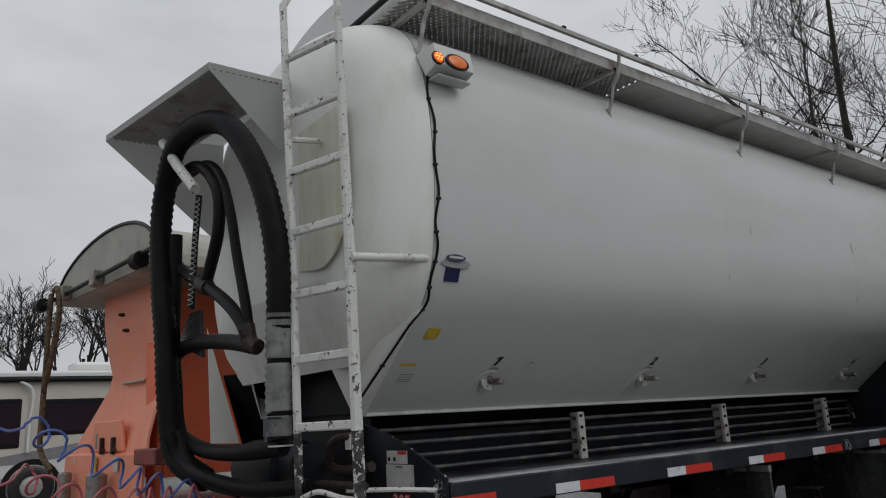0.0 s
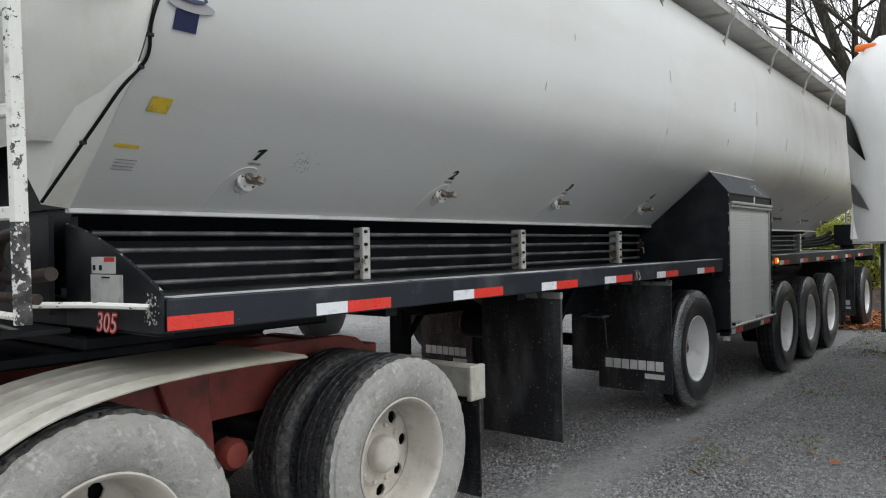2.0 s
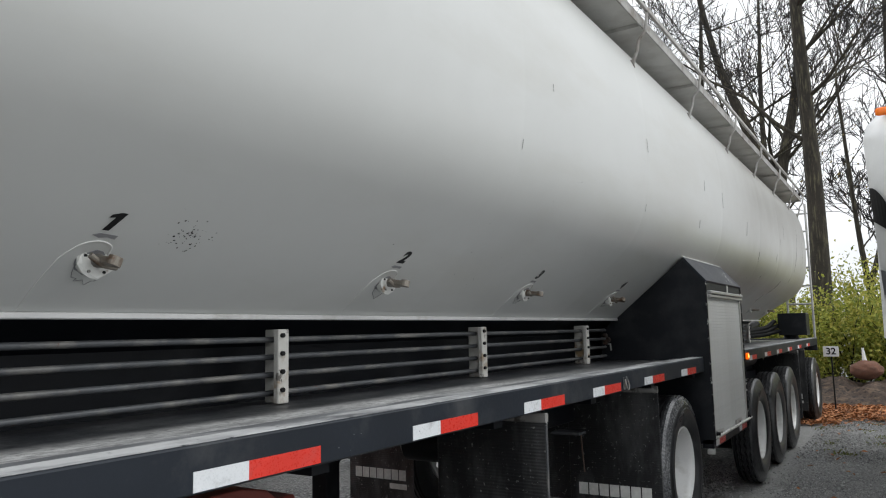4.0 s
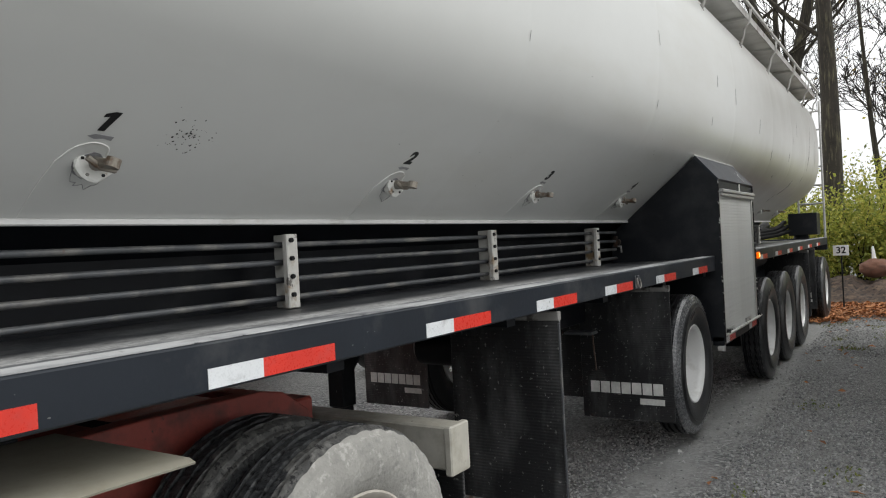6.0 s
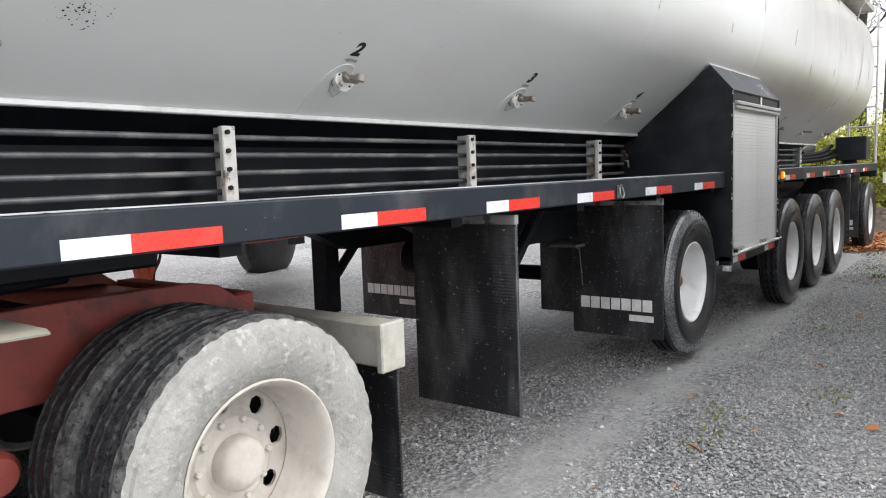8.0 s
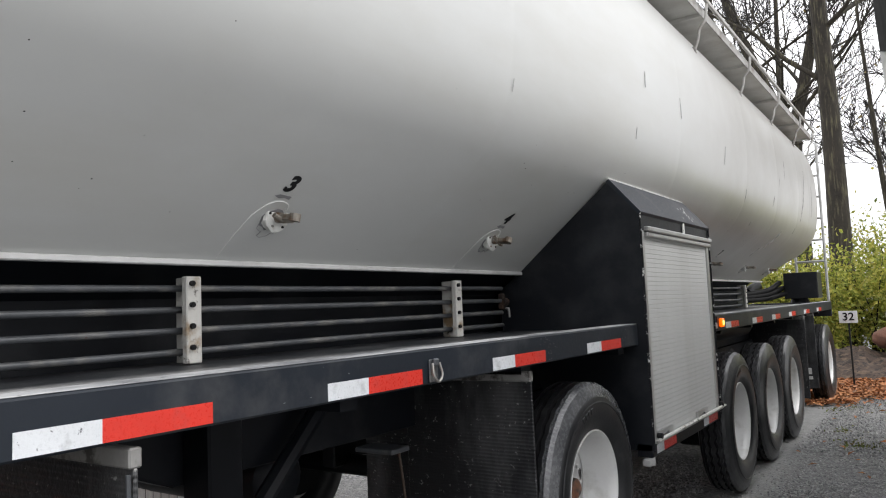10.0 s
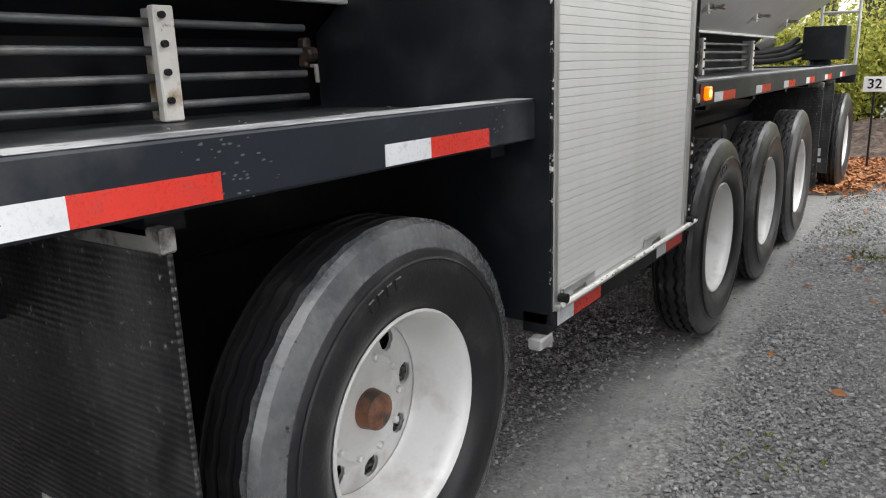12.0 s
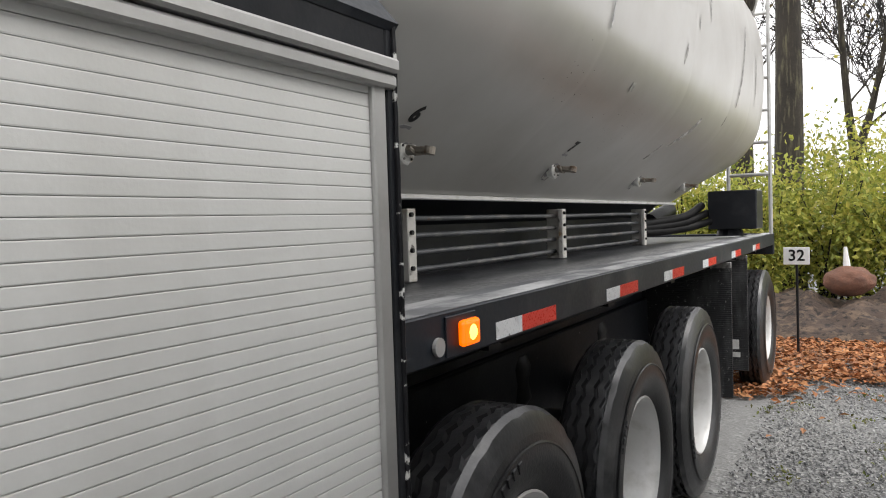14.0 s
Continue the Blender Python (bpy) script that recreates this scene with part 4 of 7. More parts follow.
for k in range(43):
    z = 0.722 + k * slat_h
    if slat_mesh is None:
        s0 = part("slat", prism([(CX - 0.013, z + 0.0002), (CX - 0.0086, z + 0.0007), (CX - 0.0080, z + 0.0028), (CX - 0.0080, z + slat_h - 0.0022), (CX - 0.0086, z + slat_h - 0.0006), (CX - 0.013, z + slat_h - 0.0002)], "y", CY0 + 0.056, CY1 - 0.086), M_SLAT, door, smooth=False)
        slat_mesh = s0
    else:
        copy_thing(slat_mesh, Matrix.Translation((0, 0, z - 0.722)))

part("hinge_block", merge(box(-0.005, 0.045, 5.88, 5.965, 0.585, 0.625, 0.006), lathe([(0.575, 0.0), (0.575, 0.013), (0.635, 0.013), (0.635, 0.0)], (0.03, 5.965, 0), "z", 10)), M_GALV, trailer, "worn steel hinge block")
latch = part("rail_latch", merge(box(0.0005, 0.008, 3.84, 3.89, 1.270, 1.348, 0.003), box(0.008, 0.022, 3.85, 3.88, 1.325, 1.350, 0.004)), M_PIPE, trailer, "rusty steel tie-down latch")
part("latch_ring", tube(smooth_points([(0.016, 3.845, 1.335), (0.024, 3.84, 1.295), (0.026, 3.865, 1.272), (0.024, 3.89, 1.295), (0.016, 3.885, 1.335)], 5), 0.005, 6), M_STEEL, latch, smooth=True)

# ---- wheels ----
def tyre_mesh(R, w, dusty, lugs=False):
    outer = [(-0.050, 0.285), (-0.034, 0.302), (-0.012, 0.338), (0.004, 0.390), (0.0, 0.435), (-0.010, 0.468), (-0.012, 0.474), (-0.022, R - 0.030), (-0.030, R - 0.012), (-0.045, R - 0.003)]
    crown = []
    for g in (0.24, 0.40, 0.60, 0.76):
        u = -w * g
        crown += [(u + 0.010, R), (u + 0.006, R - 0.016), (u - 0.006, R - 0.016), (u - 0.010, R)]
    inner = [(-w - u, r) for u, r in outer[::-1]]
    prof = outer + crown + inner
    seg = 120 if dusty else 80
    bm = bmesh.new()
    rings = []
    for i, (u, r) in enumerate(prof):
        ring = []
        for k in range(seg):
            a = 2 * math.pi * k / seg
            rr = r
            shoulder = i in (8, 9) or i in (len(prof) - 9, len(prof) - 10)
            if dusty and shoulder and k % 3 == 0:
                rr -= 0.005
            if dusty and 10 <= i < len(prof) - 10 and k % 5 == (1 if (i // 4) % 2 else 3):
                rr -= 0.005
            if not dusty and shoulder and k % 5 == 0:
                rr -= 0.007 if lugs else 0.0035
            zig = (0.006 if lugs else 0.0035) * (1 if k % 2 else -1) if (not dusty and 11 <= i < len(prof) - 11) else 0.0
            ring.append(bm.verts.new((u + zig, rr * math.cos(a), rr * math.sin(a))))
        rings.append(ring)
    for a, b in zip(rings, rings[1:]):
        for k in range(seg):
            bm.faces.new((a[k], a[(k + 1) % seg], b[(k + 1) % seg], b[k]))
    return bm


def rim_mesh(depth):
    return lathe([(-0.040, 0.298), (-0.030, 0.303), (-0.026, 0.296), (-0.032, 0.287), (-0.05, 0.278), (-0.08, 0.272), (-depth + 0.02, 0.262), (-depth, 0.248), (-depth - 0.03, 0.262), (-0.225, 0.275), (-0.225, 0.285), (-0.045, 0.290)], (0, 0, 0), "x", 48, closed=True)


def disc_mesh(depth, holes=8):
    """The wheel disc with hand holes cut through it."""
    def round_hole(i, k):
        pull = {2: 0.5, 5: 0.5, 3: -0.15, 4: -0.15}.get(i, 0.0)
        return k + {0: pull, 2: -pull}.get(k % 6, 0.0)
    bm = bmesh.new()
    seg = holes * 6
    rs = [(0.10, 0.025), (0.15, 0.02), (0.168, 0.008), (0.184, 0.004), (0.212, 0.0), (0.230, -0.002), (0.25, -0.006)]
    for lift in (0.0, -0.012):
        rings = [[bm.verts.new((-depth + u + lift, r * math.cos(2 * math.pi * round_hole(i, k) / seg), r * math.sin(2 * math.pi * round_hole(i, k) / seg))) for k in range(seg)] for i, (r, u) in enumerate(rs)]
        for i, (a, b) in enumerate(zip(rings, rings[1:])):
            for k in range(seg):
                if 2 <= i <= 4 and k % 6 in (0, 1):
                    continue
                bm.faces.new((a[k], a[(k + 1) % seg], b[(k + 1) % seg], b[k]))
    return bm


def make_wheel(owner, at, R, w, rim_mat, tyre_mat, depth, hub_r, hub_out, dusty, hub_mat, label, lugs=False):
    wheel = part("wheel", lathe([(-depth - 0.09, 0.0), (-depth - 0.09, 0.24), (-depth - 0.06, 0.24), (-depth - 0.06, 0.0)], (0, 0, 0), "x", 24), M_INK, owner, label)
    t = part("tyre", tyre_mesh(R, w, dusty, lugs), tyre_mat, wheel, smooth=True, sharp=25)
    if dusty:
        t.data.materials.append(M_TREAD)
        t.data.materials.append(M_INNER)
        for f in t.data.polygons:
            c = f.center
            turn = math.atan2(c.z, c.y)
            edge = 0.006 * math.sin(9 * turn) + 0.005 * math.sin(5 * turn + 1.0)
            if math.hypot(c.y, c.z) > R - 0.035 and c.x < -0.030 + 0.4 * edge:
                f.material_index = 1 if c.x < -0.085 + edge else 2
    else:
        t.data.materials.append(M_LUG if lugs else M_SHOULDER)
        t.data.materials.append(M_INK)
        for f in t.data.polygons:
            c = f.center
            rad = math.hypot(c.y, c.z)
            if rad > 0.470 and c.x > -0.075:
                f.material_index = 1
            elif rad > R - 0.02 and rad < R - 0.005 and c.x < -0.05:
                f.material_index = 2
    part("rim", rim_mesh(depth), rim_mat, wheel, smooth=True, sharp=35)
    part("disc", disc_mesh(depth), rim_mat, wheel)
    if dusty:
        part("hub_cap", lathe([(-depth, 0.0), (-depth, 0.128), (-depth + 0.02, 0.123), (-depth + 0.03, hub_r), (-depth + hub_out * 0.7, hub_r * 0.96), (-depth + hub_out * 0.92, hub_r * 0.8), (-depth + hub_out, hub_r * 0.5), (-depth + hub_out, 0.0)], (0, 0, 0), "x", 28), hub_mat, wheel, smooth=True, sharp=45)
    else:
        part("hub_flange", lathe([(-depth, 0.0), (-depth, 0.115), (-depth + 0.022, 0.110), (-depth + 0.028, 0.075), (-depth + 0.028, 0.0)], (0, 0, 0), "x", 28), rim_mat, wheel, smooth=True, sharp=40)
        part("hub_cap", lathe([(-depth + 0.028, 0.0), (-depth + 0.028, 0.058), (-depth + 0.07, 0.052), (-depth + 0.085, 0.03), (-depth + 0.085, 0.0)], (0, 0, 0), "x", 24), hub_mat, wheel, "rusty greasy hub cap", smooth=True, sharp=45)
    if not dusty:
        # raised blank bars on the sidewall
        for k in range(4):
            part("sidewall_bar", moved(box(-0.002, 0.0065, -0.012, 0.012, 0.395, 0.425, 0.002), Matrix.Rotation(0.42 - 0.085 * k, 4, "X")), M_RUBBER, wheel)
        part("rib_ring", lathe([(0.0, 0.436), (0.0035, 0.440), (0.0, 0.446)], (0, 0, 0), "x", 64, closed=True), M_RUBBER, wheel, smooth=True)
    nut = None
    for k in range(10):
        a = 2 * math.pi * k / 10
        if nut is None:
            nut = part("wheel_nut", lathe([(-depth + 0.0, 0.0), (-depth + 0.0, 0.013), (-depth + 0.032, 0.012), (-depth + 0.036, 0.008), (-depth + 0.036, 0.0)], (0, 0.142, 0), "x", 6), rim_mat, wheel)
        else:
            copy_thing(nut, Matrix.Rotation(a, 4, "X"))
    wheel.matrix_basis = Matrix.Translation(at)
    return wheel


M_HUB_RED = material("greasy_rusty_hub", (0.26, 0.11, 0.06), 0.5, 0.2, 0.2, 9, dirt=(0.05, 0.04, 0.035), dirt_at=(0.45, 0.6), dirt_scale=12, bump=0.1)
w0 = make_wheel(trailer, (-0.015, 5.30, 0.575), 0.540, 0.255, M_RIM, M_RUBBER, 0.205, 0.050, 0.05, False, M_HUB_RED, "black trailer tyre on a white disc wheel")
FAR = Matrix.Rotation(math.pi, 4, "Z")
copy_thing(w0, Matrix.Translation((2 * XC + 0.015, 5.30, 0.575)) @ FAR)
w1 = make_wheel(trailer, (0.105, 7.965, 0.535), 0.540, 0.255, M_RIM, M_RUBBER, 0.205, 0.050, 0.05, False, M_HUB_RED, "black lugged trailer tyre on a white disc wheel", True)
copy_thing(w1, Matrix.Translation((2 * XC - 0.105, 7.965, 0.535)) @ FAR)
for k, y in enumerate((9.20, 10.46, 13.50)):
    copy_thing(w1, Matrix.Translation((0.105, y, 0.535)) @ Matrix.Rotation(0.7 + k, 4, "X"))
    copy_thing(w1, Matrix.Translation((2 * XC - 0.105, y, 0.535)) @ FAR)
for y, z in ((5.30, 0.575), (7.965, 0.53), (9.20, 0.53), (10.46, 0.53), (13.50, 0.53)):
    part("axle", tube([(2 * XC + 0.2, y, z), (-0.2, y, z)], 0.065, 14), M_BLACK, trailer, smooth=True)
    for x in (-0.72, 2 * XC + 0.72):
        part("axle_hanger", box(x - 0.05, x + 0.05, y - 0.16, y + 0.16, z, 0.97, 0.01), M_BLACK, trailer)
    if y > 6:
        for x, d in ((-0.19, -1), (2 * XC + 0.19, 1)):
            part("brake_drum", lathe([(0.0, 0.0), (0.0, 0.19), (0.02 * d, 0.21), (0.20 * d, 0.21), (0.20 * d, 0.0)], (x, y, z), "x", 24), M_BLACK, trailer, smooth=True, sharp=40)
            part("brake_pot", lathe([(-0.09, 0.0), (-0.09, 0.075), (-0.02, 0.085), (0.06, 0.085), (0.11, 0.05), (0.11, 0.0)], (x + 0.30 * d, y - 0.22, z + 0.10), "y", 18), M_BLACK, trailer, smooth=True, sharp=40)
            part("air_spring", lathe([(0.66, 0.0), (0.66, 0.11), (0.70, 0.135), (0.78, 0.12), (0.86, 0.135), (0.92, 0.11), (0.92, 0.0)], (x + 0.52 * d, y + 0.30, 0), "z", 20), M_HOSE, trailer, smooth=True, sharp=60)
# Added black beams that block the bright view through under the rear axles.
for x in (-0.66, 2 * XC + 0.66):
    part("suspension_subframe", prism([(7.50, 0.96), (7.50, 0.60), (7.62, 0.44), (12.7, 0.44), (12.84, 0.60), (12.84, 0.96)], "x", x - 0.05, x + 0.05, 0.008), M_BLACK, trailer, "added black beam that darkens the gap behind the wheels")


# ---- mudflaps ----
def flap(x0, x1, y, z0, z1, plain, far=False):
    f = part("mudflap", box(x0, x1, y, y + 0.012, z0, z1, 0.003), M_FLAP, trailer, "black rubber mudflap" if plain else "black rubber mudflap with pale lettering bars")
    part("flap_hanger", box(x0, x1 + 0.0, y - 0.01, y + 0.022, z1, z1 + 0.045, 0.004), M_HANGER, f)
    if not plain:
        w = x1 - x0
        n = 7
        for k in range(n):
            a = x0 + w * (0.10 + 0.80 * k / n)
            part("lettering_bar", box(a, a + w * 0.100, y - 0.0025, y - 0.0005, z0 + 0.187, z0 + 0.270), M_LETTER, f)
        part("lettering_bar", box(x1 - w * 0.36, x1 - w * 0.10, y - 0.0025, y - 0.0005, z0 + 0.117, z0 + 0.160), M_LETTER, f)
    return f


flap(-0.64, -0.008, 2.745, 0.275, 1.20, True)
flap(-0.70, -0.02, 4.62, 0.265, 1.19, False)
flap(2 * XC - 0.18, 2 * XC + 0.48, 4.40, 0.265, 1.19, False)
flap(-0.66, 0.02, 11.9, 0.22, 1.20, True)
flap(-0.66, -0.0, 12.85, 0.24, 1.20, False)
# Added black plate, unseen itself, that keeps the gap behind the wheel dark.
part("suspension_plate", box(-0.66, -0.62, 4.72, 5.926, 0.30, 1.0, 0.006), M_BLACK, trailer)
part("flap_stay", tube([(-0.008, 2.738, 0.285), (-0.008, 2.732, 1.19)], 0.006, 6), M_PIPE, trailer)
# landing leg and its brace, air tank under the deck
for x in (-0.58, 2 * XC + 0.44):
    part("landing_leg", merge(box(x - 0.07, x + 0.07, 3.33, 3.47, 0.50, 1.3, 0.008), box(x - 0.055, x + 0.055, 3.345, 3.455, 0.34, 0.51, 0.006), box(x - 0.10, x + 0.10, 3.30, 3.50, 0.31, 0.345, 0.004)), M_BLACK, trailer)
    part("leg_brace", tube([(x, 3.46, 0.72), (x, 3.95, 1.2)], 0.035, 8), M_BLACK, trailer)
# This long drum is added to close the bright gap above the rear tyres.
part("air_reservoir", lathe([(8.35, 0.0), (8.36, 0.10), (8.41, 0.11), (10.95, 0.11), (11.0, 0.10), (11.01, 0.0)], (-0.52, 0, 1.17), "y", 20), M_BLACK, trailer, "added black drum filling the bright gap along the frame", smooth=True)
part("air_reservoir", lathe([(-0.45, 0.0), (-0.44, 0.09), (-0.40, 0.13), (0.40, 0.13), (0.44, 0.09), (0.45, 0.0)], (XC, 3.9, 0.86), "x", 20), M_BLACK, trailer, smooth=True)
part("inner_splash_plate", box(-0.98, -0.70, 4.64, 4.652, 0.40, 0.95, 0.002), M_FLAP, trailer)
# ---- front of the trailer: gusset plate, ladder, hoses, hood ----
gus = [(-0.012, 1.262), (-0.012, 1.405), (-0.06, 1.432), (-0.128, 1.464), (-0.21, 1.503), (-0.295, 1.540), (-0.40, 1.580), (-0.507, 1.614), (-0.62, 1.645), (-0.74, 1.667), (-0.74, 1.255)]
plate = part("front_gusset", prism(gus, "y", -0.016, -0.004, 0.002), M_PANEL, trailer, "scuffed black front gusset plate")
part("front_gusset", prism([(2 * XC - x, z) for x, z in gus], "y", -0.016, -0.004, 0.002), M_PANEL, trailer, "scuffed black front gusset plate")
part("gusset_edge", tube([(x, -0.010, z + 0.001) for x, z in gus[1:10]], 0.004, 6), M_WORN_EDGE, plate, "worn bare edge of the gusset")
part("front_beam", box(2 * XC + 0.062, -0.062, 0.0, 0.06, 1.245, 1.366, 0.004), M_BLACK, trailer)
part("notice", box(-0.512, -0.325, -0.0185, -0.0165, 1.468, 1.532), M_LABEL, plate, "white notice with a red corner")
part("notice_corner", box(-0.41, -0.332, -0.0202, -0.0188, 1.513, 1.530), M_REDINK, plate)
for k in range(2):
    part("notice_bar", box(-0.500 + 0.05 * k, -0.480 + 0.05 * k, -0.0202, -0.0188, 1.480, 1.500), M_INK, plate)
part("notice", box(-0.522, -0.274, -0.0185, -0.0165, 1.352, 1.464), M_LABEL, plate, "plain pale notice plate")
part("notice_bar", box(-0.43, -0.37, -0.0202, -0.0188, 1.450, 1.456), M_INK, plate)
part("unit_number", writing("305", 0.105, axes((-0.405, -0.0178, 1.278), (1, 0, 0), (0, 0, 1)), 0.004, 0.2), M_REDINK, plate, "red unit number 305")
part("number_core", writing("305", 0.105, axes((-0.405, -0.0192, 1.278), (1, 0, 0), (0, 0, 1)), -0.0018, 0.2), M_LABEL, plate)
part("step_bar", tube([(-0.34, -0.36, 1.375), (-0.20, -0.18, 1.368), (-0.07, -0.03, 1.355)], 0.011, 8), M_WHITE, trailer, "chipped white step bar")
rb = random.Random(21)
bare = bmesh.new()
for k in range(60):
    x, z, w = min(-0.02, rb.gauss(-0.085, 0.03)), rb.uniform(1.29, 1.40), rb.uniform(0.0015, 0.006)
    bare.faces.new([bare.verts.new((x + w * rb.uniform(0.6, 1.3) * math.cos(a), -0.0172, z + w * 1.4 * rb.uniform(0.6, 1.3) * math.sin(a))) for a in (0, 1.2, 2.5, 3.7, 5.0)])
tagged(part("bare_spotting", bare, M_LABEL, plate, "bare bright paint chips"), kind="stuff")

LAD_R = [Vector((-0.095, -0.43, 1.33)), Vector((-0.09, -0.455, 2.60)), Vector((-0.10, -0.49, 4.08))]
LAD_L = [Vector((-0.46, -0.54, 1.33)), Vector((-0.46, -0.565, 2.60)), Vector((-0.475, -0.60, 3.90))]


def along(line, z):
    for a, b in zip(line, line[1:]):
        if z <= b.z or b is line[-1]:
            return a + (b - a) * ((z - a.z) / (b.z - a.z))


def flat_bar(a, b, w, d):
    """A flat bar between two points, w wide across and d deep."""
    a, b = Vector(a), Vector(b)
    m = axes(a, (b - a), (0, 0, 1) if abs((b - a).normalized().z) < 0.9 else (0, 1, 0))
    return moved(box(0, (b - a).length, -w / 2, w / 2, -d / 2, d / 2, min(w, d) * 0.2), m)


ladder = part("ladder", tube([LAD_R[0].lerp(LAD_R[1], 0.25)] + LAD_R[1:], [0.0277, 0.026, 0.017], 8), M_WHITE, trailer, "chipped white access ladder", smooth=True)
part("ladder_rail", tube([LAD_L[0].lerp(LAD_L[1], 0.25)] + LAD_L[1:] + [Vector((-0.46, -0.52, 4.05)), Vector((-0.45, -0.35, 4.10))], 0.021, 8), M_WHITE, ladder, smooth=True)
for line, rad in ((LAD_R, 0.0278), (LAD_L, 0.021)):
    part("rail_foot", tube([line[0], line[0].lerp(line[1], 0.25)], rad, 8), M_SCUFFED, ladder, "ladder foot worn to black with white paint left", smooth=True)
part("bent_rung", tube(smooth_points([LAD_L[0] + Vector((0, 0, 0.02)), Vector((-0.33, -0.51, 1.385)), Vector((-0.20, -0.47, 1.362)), LAD_R[0] + Vector((0, 0, 0.02))], 5), 0.012, 8), M_WHITE, ladder, smooth=True)
for z in (1.675, 1.993, 2.31, 2.628, 2.945, 3.263, 3.58):
    part("rung", flat_bar(along(LAD_L, z), along(LAD_R, z), 0.042, 0.03), M_WHITE, ladder)
part("standoff", tube([(-0.06, -0.46, 2.43), (-0.06, -0.03, 2.46)], 0.021, 10), M_WHITE, ladder, smooth=True)
part("standoff", tube([(-0.47, -0.58, 3.13), (-0.48, -0.26, 3.18)], 0.017, 8), M_WHITE, ladder, smooth=True)

# cable that follows the edge of the tank
cable = []
for k, (x, z) in enumerate([p for p in HULL_HALF if 2.2 < p[1] < 3.50]):
    cable.append((x + 0.007 + 0.003 * math.sin(k * 1.7), 0.010 + 0.010 * math.sin(k * 1.1), z))
edge_top, edge_low = Vector((hull_x(2.24) + 0.003, 0.004, 2.24)), Vector((-0.635, -0.150, 1.742))
cable = [tuple(edge_top.lerp(edge_low, f) + Vector((0.009, -0.009, -0.007))) for f in (0.98, 0.88, 0.72, 0.55, 0.36, 0.18)] + cable
part("wiring_cable", tube(smooth_points(cable, 5), 0.0065, 8), M_HOSE, trailer, smooth=True)
for k in range(3, len(cable) - 1, 3):
    part("cable_clip", moved(box(-0.010, 0.010, -0.011, 0.011, -0.007, 0.007, 0.002), Matrix.Translation(cable[k])), M_INK, trailer)

# marker lamps at the upper corner
lamp_box = part("lamp_housing", prism([(0.0, 3.43), (0.105, 3.46), (0.085, 3.585), (-0.08, 3.585)], "y", -0.02, 0.23, 0.004), M_TANK, trailer, "white lamp housing")
part("housing_foot", box(-0.015, 0.065, 0.015, 0.235, 3.418, 3.43, 0.002), M_TANK, lamp_box)


def oval_lens(c, ry, rz, mat, parent, name, label):
    m = axes(c, (0, 1, 0), (-0.16, 0, 1))
    bm = lathe([(0.0, 0.0), (0.0, 1.16), (0.010, 1.16), (0.012, 1.0), (0.006, 0.98), (0.006, 0.0)], (0, 0, 0), "z", 28)
    bmesh.ops.scale(bm, vec=(ry, rz, 1), verts=bm.verts[:])
    part(name + "_bezel", moved(bm, m), M_INK, parent, smooth=True)
    bm = lathe([(0.005, 0.98), (0.014, 0.9), (0.018, 0.5), (0.019, 0.0)], (0, 0, 0), "z", 28)
    bmesh.ops.scale(bm, vec=(ry, rz, 1), verts=bm.verts[:])
    part(name, moved(bm, m), mat, parent, label, smooth=True)


oval_lens((0.103, 0.113, 3.492), 0.066, 0.040, M_AMBER, lamp_box, "marker_lamp", "oval amber marker lamp")
oval_lens((0.094, -0.007, 3.492), 0.032, 0.034, M_LIT, lamp_box, "round_lamp", "lit round amber lamp")
for k in range(7):
    a = k * math.pi / 3
    q = (0.0, 0.0) if k == 6 else (0.019 * math.cos(a), 0.020 * math.sin(a))
    part("lamp_diode", moved(lathe([(0.019, 0.0), (0.019, 0.006), (0.021, 0.004), (0.021, 0.0)], (q[0], q[1], 0), "z", 8), axes((0.094, -0.007, 3.492), (0, 1, 0), (-0.16, 0, 1))), M_LIT_CORE, lamp_box)
# side marker on the rear rail
side_lamp = part("side_lamp_plate", box(0.0005, 0.006, 7.70, 7.86, 1.265, 1.37, 0.002), M_RAIL, trailer)
part("side_lamp", box(0.006, 0.030, 7.755, 7.845, 1.285, 1.355, 0.010, 2), M_LIT, side_lamp, "lit amber side marker lamp")
part("lamp_core", lathe([(0.030, 0.0), (0.030, 0.021), (0.034, 0.016), (0.036, 0.0)], (0, 7.80, 1.32), "x", 16), M_LIT_CORE, side_lamp, smooth=True)
part("socket_cover", lathe([(0.0, 0.0), (0.0, 0.024), (0.01, 0.024), (0.01, 0.0)], (0.002, 7.66, 1.30), "x", 14), M_GALV, side_lamp)

# maker's badge as plain shapes, stickers, scratches
badge = part("badge", moved(lathe([(0.0, 0.0), (0.0, 1.0), (0.002, 1.0), (0.002, 0.0)], (0, 0, 0), "x", 24), Matrix.Translation((hull_x(2.445) + 0.003, 0.145, 2.445)) @ Matrix.Diagonal((1, 0.095, 0.024, 1))), M_GREY, tank, "oval badge in navy and grey")
part("badge_arch", moved(lathe([(0.0, 0.0), (0.0, 1.0), (0.002, 1.0), (0.002, 0.0)], (0, 0, 0), "x", 24), Matrix.Translation((hull_x(2.48) + 0.004, 0.142, 2.473)) @ Matrix.Diagonal((1, 0.062, 0.018, 1))), M_NAVY, badge)
bx0, bx1 = hull_x(2.36) + 0.004, hull_x(2.425) + 0.004
part("badge_shield", moved(box(-0.047, 0.047, -0.04, 0.036, -0.001, 0.001), axes(((bx0 + bx1) / 2, 0.132, 2.393), (0, 1, 0), (bx1 - bx0, 0, 0.065))), M_NAVY, badge)
